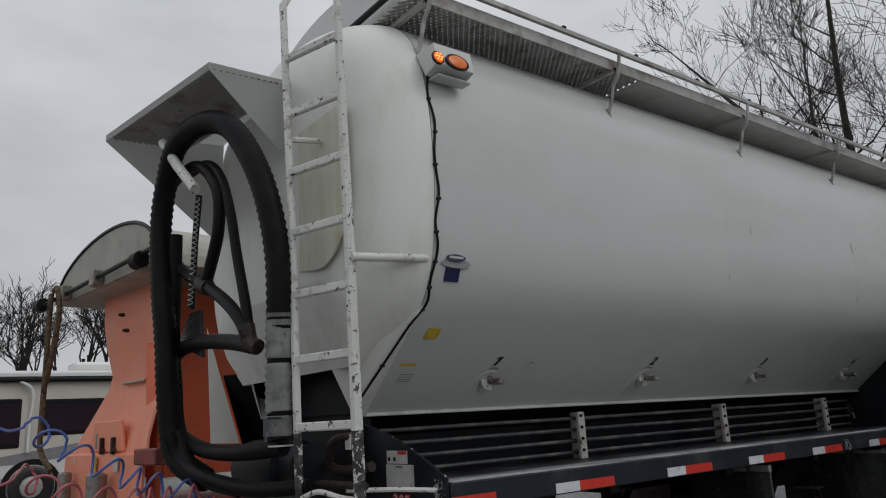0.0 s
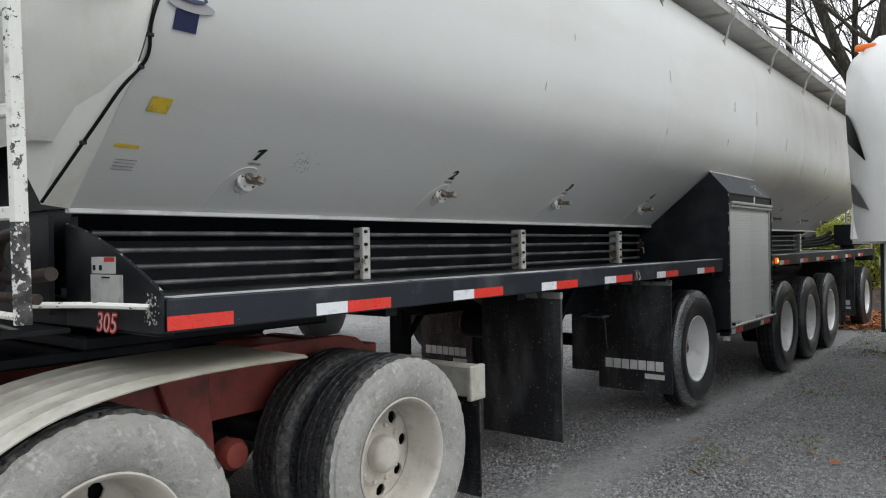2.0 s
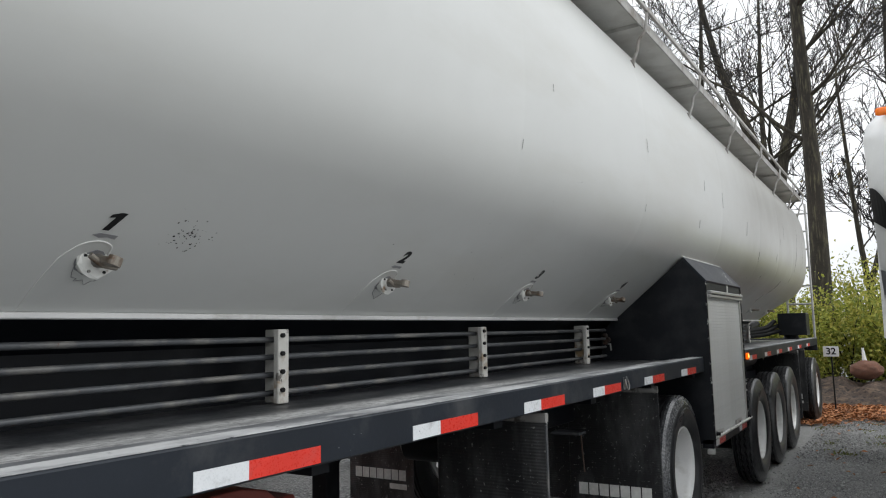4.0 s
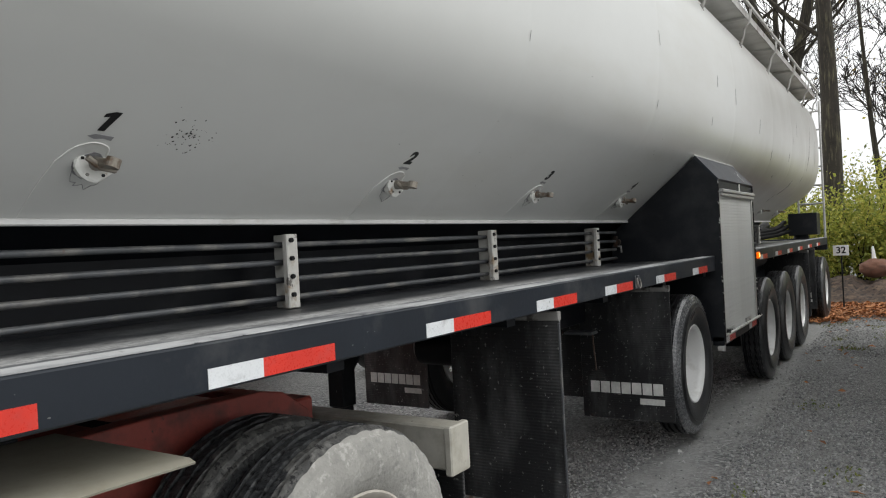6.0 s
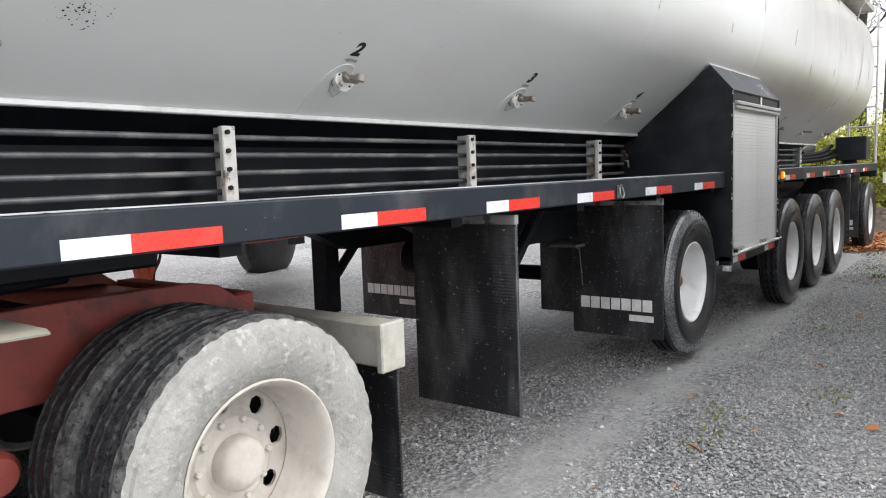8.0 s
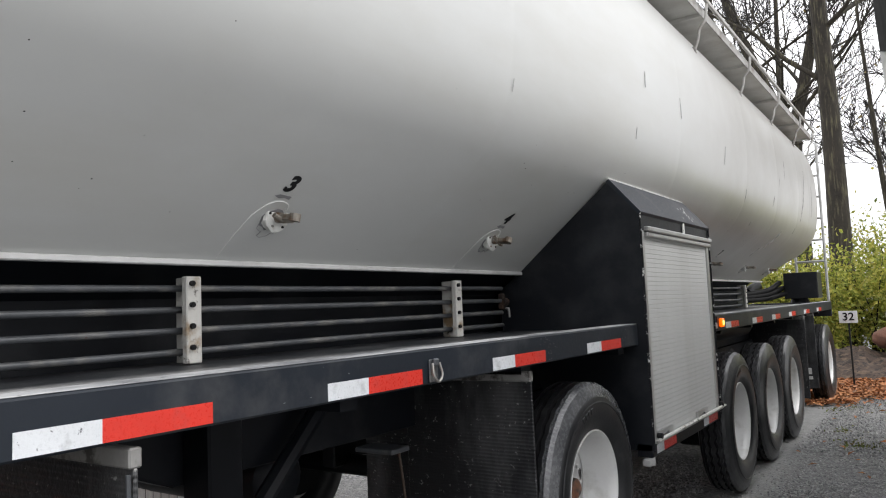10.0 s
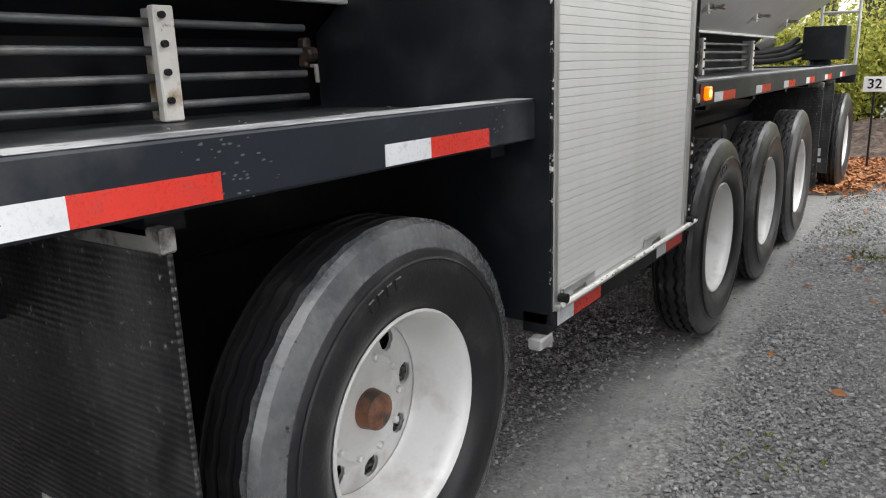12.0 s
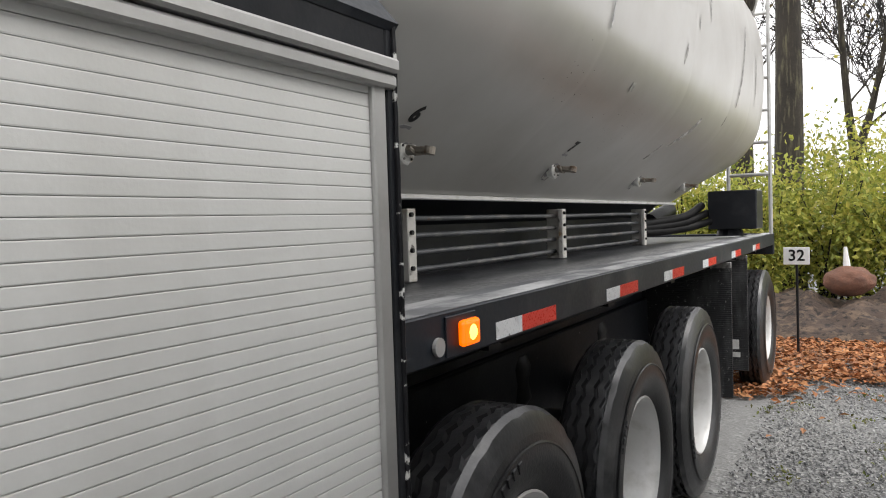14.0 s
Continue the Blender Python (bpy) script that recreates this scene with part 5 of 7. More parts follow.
part("badge_bar", moved(box(-0.045, 0.045, -0.006, 0.006, 0.0, 0.001), axes((hull_x(2.477) + 0.0075, 0.142, 2.475), (0, 1, 0), (0.3, 0, 1))), M_LETTER, badge)


def sticker(y, z, w, h, mat, name, tilt=0.0):
    up = Vector((hull_x(z + 0.03) - hull_x(z - 0.03), 0, 0.06))
    m = axes((hull_x(z), y, z), (0, 1, 0), up)
    n = m.col[2].xyz
    if n.x < 0:
        n = -n
    m.translation = Vector((hull_x(z), y, z)) + n * 0.0045
    part(name, moved(box(-w / 2, w / 2, -h / 2, h / 2, -0.001, 0.001), m @ Matrix.Rotation(tilt, 4, "Z")), mat, tank)


sticker(0.148, 2.118, 0.085, 0.075, M_YELLOW, "yellow_sticker")
sticker(0.105, 1.972, 0.10, 0.018, M_YELLOW, "yellow_sticker")
for k in range(4):
    sticker(0.13, 1.925 - 0.012 * k, 0.09, 0.003, M_GREY, "faded_text_bar")
rnd = random.Random(11)
M_SMEAR = material("grey_rub_smear", (0.33, 0.33, 0.325), 0.45, 0.0, 0.25, 30, dirt=(0.5, 0.5, 0.48), dirt_at=(0.45, 0.6), dirt_scale=30, bump=0.0)
SCUFFS = [(2.62, 2.55, 0.004, 0.05), (2.95, 2.92, 0.004, 0.04), (4.6, 2.95, 0.006, 0.10), (4.62, 2.5, 0.005, 0.06), (6.33, 2.93, 0.012, 0.10), (6.19, 2.56, 0.008, 0.07), (8.4, 2.75, 0.012, 0.16), (9.3, 2.5, 0.016, 0.12), (9.9, 2.28, 0.05, 0.05), (7.1, 2.9, 0.01, 0.15)]
# the tail is rubbed darker: y, z, width, height, lean
TAIL_RUBS = [(12.8, 2.86, 0.06, 0.75, 0.5), (13.55, 2.85, 0.04, 0.50, 0.05), (10.69, 2.58, 0.07, 0.13, 0.3), (11.0, 2.83, 0.03, 0.10, 0.1), (11.5, 2.20, 0.05, 0.20, 1.2), (11.2, 2.05, 0.05, 0.10, 0.8),
             (11.37, 3.03, 0.05, 0.25, 0.1), (12.35, 2.35, 0.03, 0.08, 0.5)]
for y, z, w, h in SCUFFS:
    sticker(y, z, w, h, M_SMEAR, "scuff", rnd.uniform(-0.25, 0.25))


def rub(y, z, w, h, lean):
    """A ragged dark streak that follows the curve of the tank."""
    bm = bmesh.new()
    n = max(4, int(h / 0.03))
    rows = []
    for k in range(n + 1):
        f = k / n
        zz = z + (f - 0.5) * h
        yy = y + lean * (f - 0.5) * max(h, w) + 0.012 * noise.noise((zz * 9, y, 0))
        half = 0.5 * w * (math.sin(math.pi * (0.06 + 0.88 * f)) ** 0.7) * (0.55 + 0.9 * abs(noise.noise((zz * 14, y * 3, 4))))
        rows.append([bm.verts.new((hull_x(zz) + 0.0035, yy + side * half, zz - side * half * 0.5 * lean)) for side in (-1, 0, 1)])
    for a, b in zip(rows, rows[1:]):
        for i in (0, 1):
            bm.faces.new((a[i], a[i + 1], b[i + 1], b[i]))
    part("rub_streak", bm, M_RUBSTREAK, tank, smooth=True)


M_RUBSTREAK = material("dark_rub_streak", (0.17, 0.165, 0.155), 0.5, 0.0, 0.3, 30, dirt=(0.42, 0.42, 0.40), dirt_at=(0.47, 0.60), dirt_scale=24, bump=0.0)
for mark in TAIL_RUBS:
    rub(*mark)


def speckles(y, z, n, spread):
    bm = bmesh.new()
    for k in range(n):
        yy, zz = y + rnd.gauss(0, spread), z + rnd.gauss(0, spread * 0.45)
        s = rnd.uniform(0.001, 0.0036)
        p = on_slope(yy, max(1.76, zz), 0.0016) if zz < 2.13 else Vector((hull_x(zz) + 0.002, yy, zz))
        m = axes(p, (0, 1, 0), UPHILL)
        vs = [bm.verts.new(m @ Vector((s * rnd.uniform(0.6, 1.6) * math.cos(a), s * math.sin(a), 0))) for a in (0, 1.3, 2.5, 3.8, 5.0)]
        bm.faces.new(vs)
    return tagged(part("paint_chips", bm, M_INK, tank, "cluster of dark paint chips"), kind="stuff")


speckles(1.0, 1.975, 70, 0.045)
speckles(9.2, 2.2, 30, 0.12)
speckles(10.2, 2.1, 30, 0.15)
speckles(3.0, 2.05, 16, 0.5)
speckles(5.2, 2.1, 14, 0.5)

M_SCUFF = material("dull_scuff", (0.11, 0.112, 0.115), 0.5, 0.0, 0.2, 14, bump=0.0)
rq = random.Random(31)
scr = bmesh.new()
for cy, n in ((4.76, 34), (3.3, 5), (1.3, 5), (5.67, 22), (0.2, 8)):
    for k in range(n):
        yy, zz, w = cy + rq.gauss(0, 0.06), rq.uniform(1.26, 1.375), rq.uniform(0.001, 0.0045)
        scr.faces.new([scr.verts.new((0.0008, yy + w * rq.uniform(0.8, 2.2) * math.cos(a), zz + w * rq.uniform(0.4, 0.9) * math.sin(a))) for a in (0, 1.2, 2.5, 3.7, 5.0)])
tagged(part("rail_scuffing", scr, M_SCUFF, trailer, "bare grey scuff specks on the rail"), kind="stuff")

# pale crumbs of feed left on the deck beside the cabinet
rc = random.Random(63)
crumbs = bmesh.new()
for k in range(70):
    c = Vector((rc.uniform(-0.62, -0.13), 5.92 - abs(rc.gauss(0, 0.35)), DECK - 0.006 if k % 2 else DECK - 0.018))
    if c.x < -0.25:
        c.z = DECK - 0.020
    elif c.z < DECK - 0.01:
        c.z = DECK - 0.007
    w = rc.uniform(0.0015, 0.0045)
    base = [crumbs.verts.new(c + Vector((w * math.cos(a) * rc.uniform(0.6, 1.5), w * math.sin(a) * rc.uniform(0.6, 1.5), 0))) for a in (0.3, 2.3, 4.4)]
    top = crumbs.verts.new(c + Vector((0, 0, w * 0.9)))
    for i in range(3):
        crumbs.faces.new((base[i], base[(i + 1) % 3], top))
tagged(part("feed_grit", crumbs, M_TAPEWRAP, trailer, "pale grit lying on the deck"), kind="stuff")

M_GRIME2 = material("rusty_chain", (0.06, 0.04, 0.03), 0.5, 0.3, 0.3, 12, bump=0.1)
part("pipe_bracket", box(-0.62, -0.42, 4.15, 4.27, 0.935, 0.955, 0.004), M_PIPE, trailer, "worn steel pipe bracket")
part("drain_chain", tube([(-0.44, 4.22, 0.935), (-0.445, 4.25, 0.80), (-0.44, 4.26, 0.68)], 0.006, 6), M_GRIME2, trailer)
# hood over the hoses: roof of expanded metal between two side plates
HA, HB, HC, HD = Vector((-0.898, -0.85, 3.692)), Vector((-2.10, -1.11, 3.632)), Vector((-2.05, -0.33, 3.69)), Vector((-0.908, -0.33, 3.70))


def sheet(corners, thick=0.006):
    bm = bmesh.new()
    bm.faces.new([bm.verts.new(c) for c in corners])
    bmesh.ops.solidify(bm, geom=bm.faces[:], thickness=thick)
    return bm


DROP = Vector((0, 0, -0.045))
hood = part("hose_hood", sheet((HA, HB, HC, HD)), M_TANK, trailer, "pale sheet-metal hood with a mesh underside")
part("hood_lip", sheet((HA, HB, HB + DROP, HA + DROP)), M_TANK, hood)
part("hood_side", sheet((HA, HD, Vector((-0.905, -0.37, 3.19)), HA + DROP)), M_TANK, hood)
part("hood_side", sheet((HB, HC, Vector((-2.04, -0.36, 2.95)), HB + DROP)), M_TANK, hood)


def mesh_panel(o, u, v, nu, nv, strand, thick):
    """Expanded metal: staggered diamonds of raised strands spanning o + u, v."""
    o, u, v = Vector(o), Vector(u), Vector(v)
    n = u.cross(v).normalized() * thick
    verts, faces = [], []

    def strip(a, b, w):
        d = (b - a).normalized()
        s = n.normalized().cross(d) * w
        i = len(verts)
        verts.extend([a - s, a + s, b + s + n, b - s + n, a - s - n * 0.6, a + s - n * 0.6, b + s, b - s])
        faces.extend([(i, i + 1, i + 2, i + 3), (i + 4, i + 7, i + 6, i + 5), (i, i + 3, i + 7, i + 4), (i + 1, i + 5, i + 6, i + 2)])
    for i in range(nu):
        for j in range(nv):
            c = o + u * ((i + (0.5 if j % 2 else 0.0)) / nu) + v * (j / nv)
            for sx in (-0.5, 0.5):
                strip(c, c + u * (sx / nu) + v * (1.0 / nv), strand)
    bm = bmesh.new()
    me = bpy.data.meshes.new("tmp")
    me.from_pydata([tuple(p) for p in verts], [], faces)
    bm.from_mesh(me)
    bpy.data.meshes.remove(me)
    return bm


part("mesh_underside", mesh_panel((-0.915, -0.835, 3.655), (-1.15, -0.25, -0.055), (0.0, 0.49, 0.015), 36, 26, 0.0085, 0.004), M_WALKWAY, hood, "galvanised expanded-metal sheet")

# hoses
def hose(name, pts, r, mat=None, label="", ribs=0.0, seg=12, steps=8):
    line = smooth_points(pts, steps)
    if ribs:
        # resample evenly and alternate the radius
        total = [0.0]
        for a, b in zip(line, line[1:]):
            total.append(total[-1] + (b - a).length)
        n = int(total[-1] / ribs)
        out, j = [], 0
        for k in range(n + 1):
            s = total[-1] * k / n
            while j < len(total) - 2 and total[j + 1] < s:
                j += 1
            f = (s - total[j]) / max(1e-6, total[j + 1] - total[j])
            out.append(line[j].lerp(line[j + 1], f))
        line = out
        rs = [r * (1.0 if k % 2 else 0.89) for k in range(len(line))]
    else:
        rs = r
    return part(name, tube(line, rs, seg), mat or M_HOSE, trailer, label, smooth=True, sharp=60)


BIG = [(-0.542, -0.6, 1.735), (-0.536, -0.6, 1.987), (-0.513, -0.61, 2.207), (-0.503, -0.63, 2.563), (-0.588, -0.68, 2.945), (-0.835, -0.74, 3.292), (-1.148, -0.8, 3.423), (-1.472, -0.84, 3.388), (-1.625, -0.85, 3.187),
       (-1.708, -0.85, 2.92), (-1.652, -0.85, 2.561), (-1.571, -0.84, 2.209), (-1.53, -0.83, 1.889), (-1.463, -0.8, 1.567), (-1.193, -0.72, 1.427)]
hose("suction_hose", BIG, 0.068, None, "thick black corrugated suction hose", 0.022, 18)
hose("tape_wrap", [(-0.528, -0.605, 2.008), (-0.523, -0.606, 2.113), (-0.511, -0.61, 2.228)], 0.0715, M_TAPEWRAP, "grey tape wrapped round the hose", 0.02, 18)
hose("tape_wrap", [(-0.544, -0.6, 1.745), (-0.541, -0.601, 1.819), (-0.5335, -0.603, 1.985)], 0.0715, M_TAPEWRAP, "grey tape wrapped round the hose", 0.02, 18)
hose("rubber_hose", [(-1.646, -0.78, 2.871), (-1.643, -0.78, 2.494), (-1.642, -0.78, 2.221), (-1.578, -0.78, 1.955), (-1.501, -0.78, 1.707), (-1.261, -0.76, 1.473), (-1.019, -0.6, 1.378)], 0.045)
hose("rubber_hose", [(-1.187, -0.75, 2.483), (-1.524, -0.75, 2.613), (-1.854, -0.75, 2.816), (-1.993, -0.75, 3.041), (-1.894, -0.75, 3.244), (-1.528, -0.75, 3.27), (-1.261, -0.75, 3.196), (-1.014, -0.75, 2.988), (-0.989, -0.75, 2.757), (-1.107, -0.75, 2.563), (-1.187, -0.75, 2.483)], 0.034)
hose("rubber_hose", [(-1.555, -0.72, 3.259), (-1.265, -0.72, 3.226), (-1.045, -0.72, 3.081), (-0.895, -0.72, 2.835), (-0.788, -0.72, 2.558), (-0.67, -0.72, 2.28), (-0.628, -0.72, 2.12)], 0.027)
hose("rubber_hose", [(-1.187, -0.75, 2.483), (-0.86, -0.75, 2.332), (-0.668, -0.74, 2.196), (-0.619, -0.73, 2.109)], 0.034)
hose("rubber_hose", [(-0.617, -0.7, 2.077), (-0.94, -0.7, 2.134), (-1.298, -0.72, 2.172), (-1.589, -0.75, 2.155), (-1.837, -0.75, 2.061), (-1.873, -0.75, 1.873), (-1.643, -0.75, 1.704), (-1.266, -0.72, 1.59), (-0.828, -0.68, 1.569), (-0.539, -0.58, 1.587)], 0.042)
hose("rubber_hose", [(-1.445, -0.85, 1.673), (-1.38, -0.8, 1.542), (-1.091, -0.75, 1.443), (-0.761, -0.65, 1.391), (-0.436, -0.5, 1.403)], 0.036)
part("hose_tee", tube(smooth_points([(-1.238, -0.75, 2.506), (-1.189, -0.76, 2.473), (-1.126, -0.75, 2.454)], 3), 0.045, 12), M_GRIME, trailer, smooth=True)
part("hose_elbow", tube(smooth_points([(-0.635, -0.73, 2.184), (-0.618, -0.72, 2.099), (-0.565, -0.7, 2.064)], 4), 0.040, 12), M_GRIME, trailer, "rusty hose elbow", smooth=True)
part("hose_flap", prism([(-1.52, 2.374), (-1.35, 2.366), (-1.307, 2.09), (-1.473, 2.14), (-1.70, 2.235)], "y", -0.72, -0.70), M_FLAP, trailer)
part("gas_strut", tube([(-1.314, -0.75, 3.042), (-1.365, -0.75, 2.774), (-1.404, -0.75, 2.378)], 0.020, 8), M_INK, trailer, smooth=True)
spring = [(-1.284 - 0.085 * f + 0.014 * math.cos(f * 130), -0.77 + 0.014 * math.sin(f * 130), 3.014 - 0.62 * f) for f in np.linspace(0, 1, 200)]
part("coil_spring", tube(spring, 0.0035, 5), M_GALV, trailer)
part("hose_hook", tube([(-1.688, -0.86, 3.482), (-1.383, -0.86, 3.23), (-1.112, -0.84, 3.008)], 0.030, 10), M_WHITE, trailer, "white pipe hose hook", smooth=True)
part("hose_clamp", merge(lathe([(1.64, 0.055), (1.64, 0.077), (1.72, 0.077), (1.72, 0.055)], (-0.542, -0.60, 0), "z", 18, closed=True), box(-0.632, -0.602, -0.64, -0.56, 1.61, 1.73, 0.005)), M_PIPE, trailer, "steel hose coupling")
part("coupling_shelf", box(-0.68, -0.50, -0.64, -0.54, 1.59, 1.598, 0.002), M_WHITE, trailer)

# blower and pipework in the dark bay behind the ladder
part("bay_floor", box(-1.9, -0.50, -0.52, -0.105, 1.245, 1.265, 0.004), M_BLACK, trailer)
part("blower", lathe([(-0.42, 0.0), (-0.42, 0.14), (-0.38, 0.15), (0.12, 0.15), (0.14, 0.12), (0.30, 0.12), (0.30, 0.0)], (-0.95, -0.38, 1.47), "x", 24), M_BLACK, trailer, "black blower drum", smooth=True)
part("blower_flange", lathe([(-0.45, 0.05), (-0.45, 0.12), (-0.43, 0.12), (-0.43, 0.05)], (-0.95, -0.38, 1.47), "x", 18, closed=True), M_PIPE, trailer)
for pts, r in (([(-0.30, -0.34, 1.62), (-0.45, -0.36, 1.60), (-0.55, -0.34, 1.50)], 0.022), ([(-0.20, -0.30, 1.48), (-0.45, -0.32, 1.46), (-0.62, -0.3, 1.48)], 0.024), ([(-0.16, -0.36, 1.40), (-0.40, -0.40, 1.405), (-0.60, -0.38, 1.40)], 0.018)):
    part("bay_pipe", tube(smooth_points(pts, 5), r, 10), M_GRIME, trailer, "rusty pipe in the pump bay", smooth=True)
part("bay_tag", box(-0.34, -0.29, -0.36, -0.355, 1.56, 1.63), M_LABEL, trailer)
part("bay_back", box(2 * XC + 0.75, -0.74, -0.08, -0.06, 1.30, 1.70), M_BLACK, trailer)

# catwalk along the top edge, its stanchions and rails
WZ = 3.915
walkway = part("catwalk", box(-0.66, -0.64, 0.0, 14.2, WZ - 0.03, WZ + 0.02, 0.002), M_GALV, trailer, "galvanised expanded-metal catwalk with hand rail")
part("toe_board", box(-0.022, -0.010, 0.0, 14.2, WZ - 0.035, WZ + 0.045, 0.002), M_WALKWAY, walkway)
part("tread", mesh_panel((-0.02, -0.05, WZ), (0, 1.95, 0), (-0.62, 0, 0.0), 48, 24, 0.0125, 0.004), M_WALKWAY, walkway, "weathered expanded-metal tread")
part("soffit_plate", box(-0.64, -0.02, 1.9, 14.2, WZ - 0.006, WZ, 0.001), M_SOFFIT, walkway, "dull grey walkway plate")
part("hand_rail", box(0.022, 0.046, -0.1, 14.25, WZ + 0.068, WZ + 0.102, 0.003), M_WALKWAY, walkway, "weathered flat hand rail")
part("hand_rail", tube([(-0.60, 0.3, WZ + 0.22), (-0.60, 14.0, WZ + 0.22)], 0.013, 8), M_WALKWAY, walkway, smooth=True)
for y in (0.0, 1.56, 3.13, 4.66, 6.30, 7.97, 9.66, 11.3, 12.9, 14.1):
    part("stanchion", tube(smooth_points([(hull_x(3.60) + 0.006, y, 3.60), (-0.050, y + 0.01, 3.70), (-0.035, y + 0.018, 3.78), (0.015, y + 0.02, 3.85), (0.035, y + 0.03, 4.005)], 4), 0.012, 8), M_WALKWAY, walkway, smooth=True)
    part("stanchion_foot", tube([(hull_x(3.57) + 0.004, y + 0.006, 3.57), (hull_x(3.63) + 0.006, y, 3.63)], [0.004, 0.014], 6), M_WALKWAY, walkway)
    part("bearer", box(-0.66, -0.01, y + 0.01, y + 0.04, WZ - 0.035, WZ - 0.008), M_SOFFIT, walkway)
for y in np.linspace(0.35, 13.8, 20):
    part("rail_clip", box(0.018, 0.050, y - 0.015, y + 0.015, WZ + 0.098, WZ + 0.114, 0.003), M_INK, walkway)
part("splash_plate", prism([(-0.66, WZ - 0.03), (-0.66, WZ - 0.02), (-0.30, WZ - 0.08), (-0.31, WZ - 0.09)], "y", 0.05, 14.1), M_TANK, walkway)
# roll-tarp bow at the front of the top
bow = [(XC + 0.95 * math.cos(a), 4.03 + 0.42 * math.sin(a)) for a in np.linspace(0.0, math.pi, 24)]
tarp = part("tarp_end", prism(bow, "y", 0.05, 0.08), M_TANK, trailer, "pale arched end of the roll tarp")
part("tarp_bar", tube([(XC + 1.0, 0.0, 4.09), (XC - 0.95, 0.0, 4.1)], 0.02, 8), M_INK, tarp)
part("tarp_clamp", lathe([(-0.05, 0.0), (-0.05, 0.06), (0.05, 0.06), (0.05, 0.0)], (XC - 0.25, -0.04, 4.1), "x", 12), M_STEEL, tarp)

# rear: ladder, box and hoses over the tail
rear_ladder = part("rear_ladder", tube([(0.0, 14.60, 1.38), (0.0, 14.60, 3.9)], 0.02, 8), M_GALV, trailer, "galvanised rear ladder", smooth=True)
part("ladder_rail", tube([(-0.42, 14.60, 1.38), (-0.42, 14.60, 3.9)], 0.02, 8), M_GALV, rear_ladder, smooth=True)
for z in (2.02, 2.36, 2.70, 3.04, 3.38, 3.72):
    part("rung", tube([(0.0, 14.60, z), (-0.42, 14.60, z)], 0.018, 8), M_GALV, rear_ladder, smooth=True)
part("tail_box", box(-0.53, -0.06, 14.0, 14.45, 1.45, 1.845, 0.01), M_PANEL, trailer, "black box on the tail deck")
part("box_foot", lathe([(1.385, 0.0), (1.385, 0.14), (1.45, 0.12), (1.45, 0.0)], (-0.35, 14.2, 0), "z", 16), M_BLACK, trailer)
for k in range(3):
    hose("tail_hose", [(-0.60 + 0.05 * k, 14.05, 1.70 - 0.08 * k), (-0.68, 13.7, 1.60 - 0.06 * k), (-0.80, 13.3, 1.56 - 0.05 * k), (-0.9, 12.9, 1.54 - 0.04 * k)], 0.04)
part("rear_outlet", tube([(-0.9, 13.1, 1.55), (-0.9, 13.9, 1.66)], 0.08, 12), M_BLACK, trailer, smooth=True)


# ---- the tractor ----
M_TREADPLATE = material("polished_tread_ridges", (0.36, 0.34, 0.30), 0.45, 0.2, 0.1, 5, bump=0.03)
M_TREADBASE = material("grimy_tread_plate", (0.14, 0.13, 0.11), 0.6, 0.0, 0.2, 5, dirt=(0.25, 0.235, 0.20), dirt_at=(0.45, 0.7), dirt_scale=4, bump=0.1)
tractor = thing("truck_tractor", (XC, -0.5, 0.0), "dusty red truck tractor chassis with beige fenders under the trailer", "truck")
rail_side = [(-3.4, 0.72), (-3.4, 1.03), (-0.4, 1.035), (1.0, 1.06), (1.5, 1.055), (1.62, 1.03), (1.76, 0.93), (1.78, 0.80), (0.9, 0.73)]
for x0, x1 in ((-0.76, -0.73), (2 * XC + 0.73, 2 * XC + 0.76)):
    part("frame_rail", prism(rail_side, "x", x0, x1, 0.004), M_CHASSIS, tractor, "faded red frame rail")
    a, b = (x0 - 0.10, x0) if x0 > XC else (x1, x1 + 0.10)
    part("rail_flange", prism([(-3.4, 0.99), (-3.4, 1.018), (-0.4, 1.024), (1.0, 1.049), (1.5, 1.044), (1.6, 1.018), (1.6, 0.99)], "x", a + 0.001, b - 0.001), M_CHASSIS, tractor)
for y in (-2.2, -1.0, 0.7, 1.75):
    part("cross_member", box(2 * XC + 0.74, -0.74, y - 0.05, y + 0.05, 0.78, 0.98, 0.01), M_CHASSIS, tractor)
tread = part("deck_tread", box(2 * XC + 0.737, -0.737, -3.3, -0.36, 1.030, 1.044, 0.002), M_TREADBASE, tractor, "dusty tread plate between the rails")
part("tread_pattern", mesh_panel((-0.745, -2.1, 1.044), (-0.96, 0, 0), (0, 1.72, 0), 16, 40, 0.008, 0.009), M_TREADPLATE, tread)
for y in np.linspace(-1.9, -0.45, 6):
    part("deck_bolt", lathe([(1.028, 0.0), (1.028, 0.014), (1.05, 0.012), (1.05, 0.0)], (-0.722, y, 0), "z", 8), M_INK, tread)
for y, z in ((-0.98, 0.97), (-0.98, 0.90), (-0.98, 0.84), (-1.14, 0.98), (-1.14, 0.86), (-1.3, 0.93), (-0.82, 0.97), (-0.80, 0.84)):
    part("rivet", lathe([(0.0, 0.017), (0.008, 0.015), (0.014, 0.008), (0.015, 0.0)], (-0.73, y, z), "x", 10), M_CHASSIS, tractor)
part("gusset_plate", prism([(-1.22, 1.0), (-0.92, 1.02), (-0.86, 0.60), (-0.95, 0.55), (-1.02, 0.86), (-1.22, 0.88)], "x", -0.732, -0.722, 0.002), M_CHASSIS, tractor)


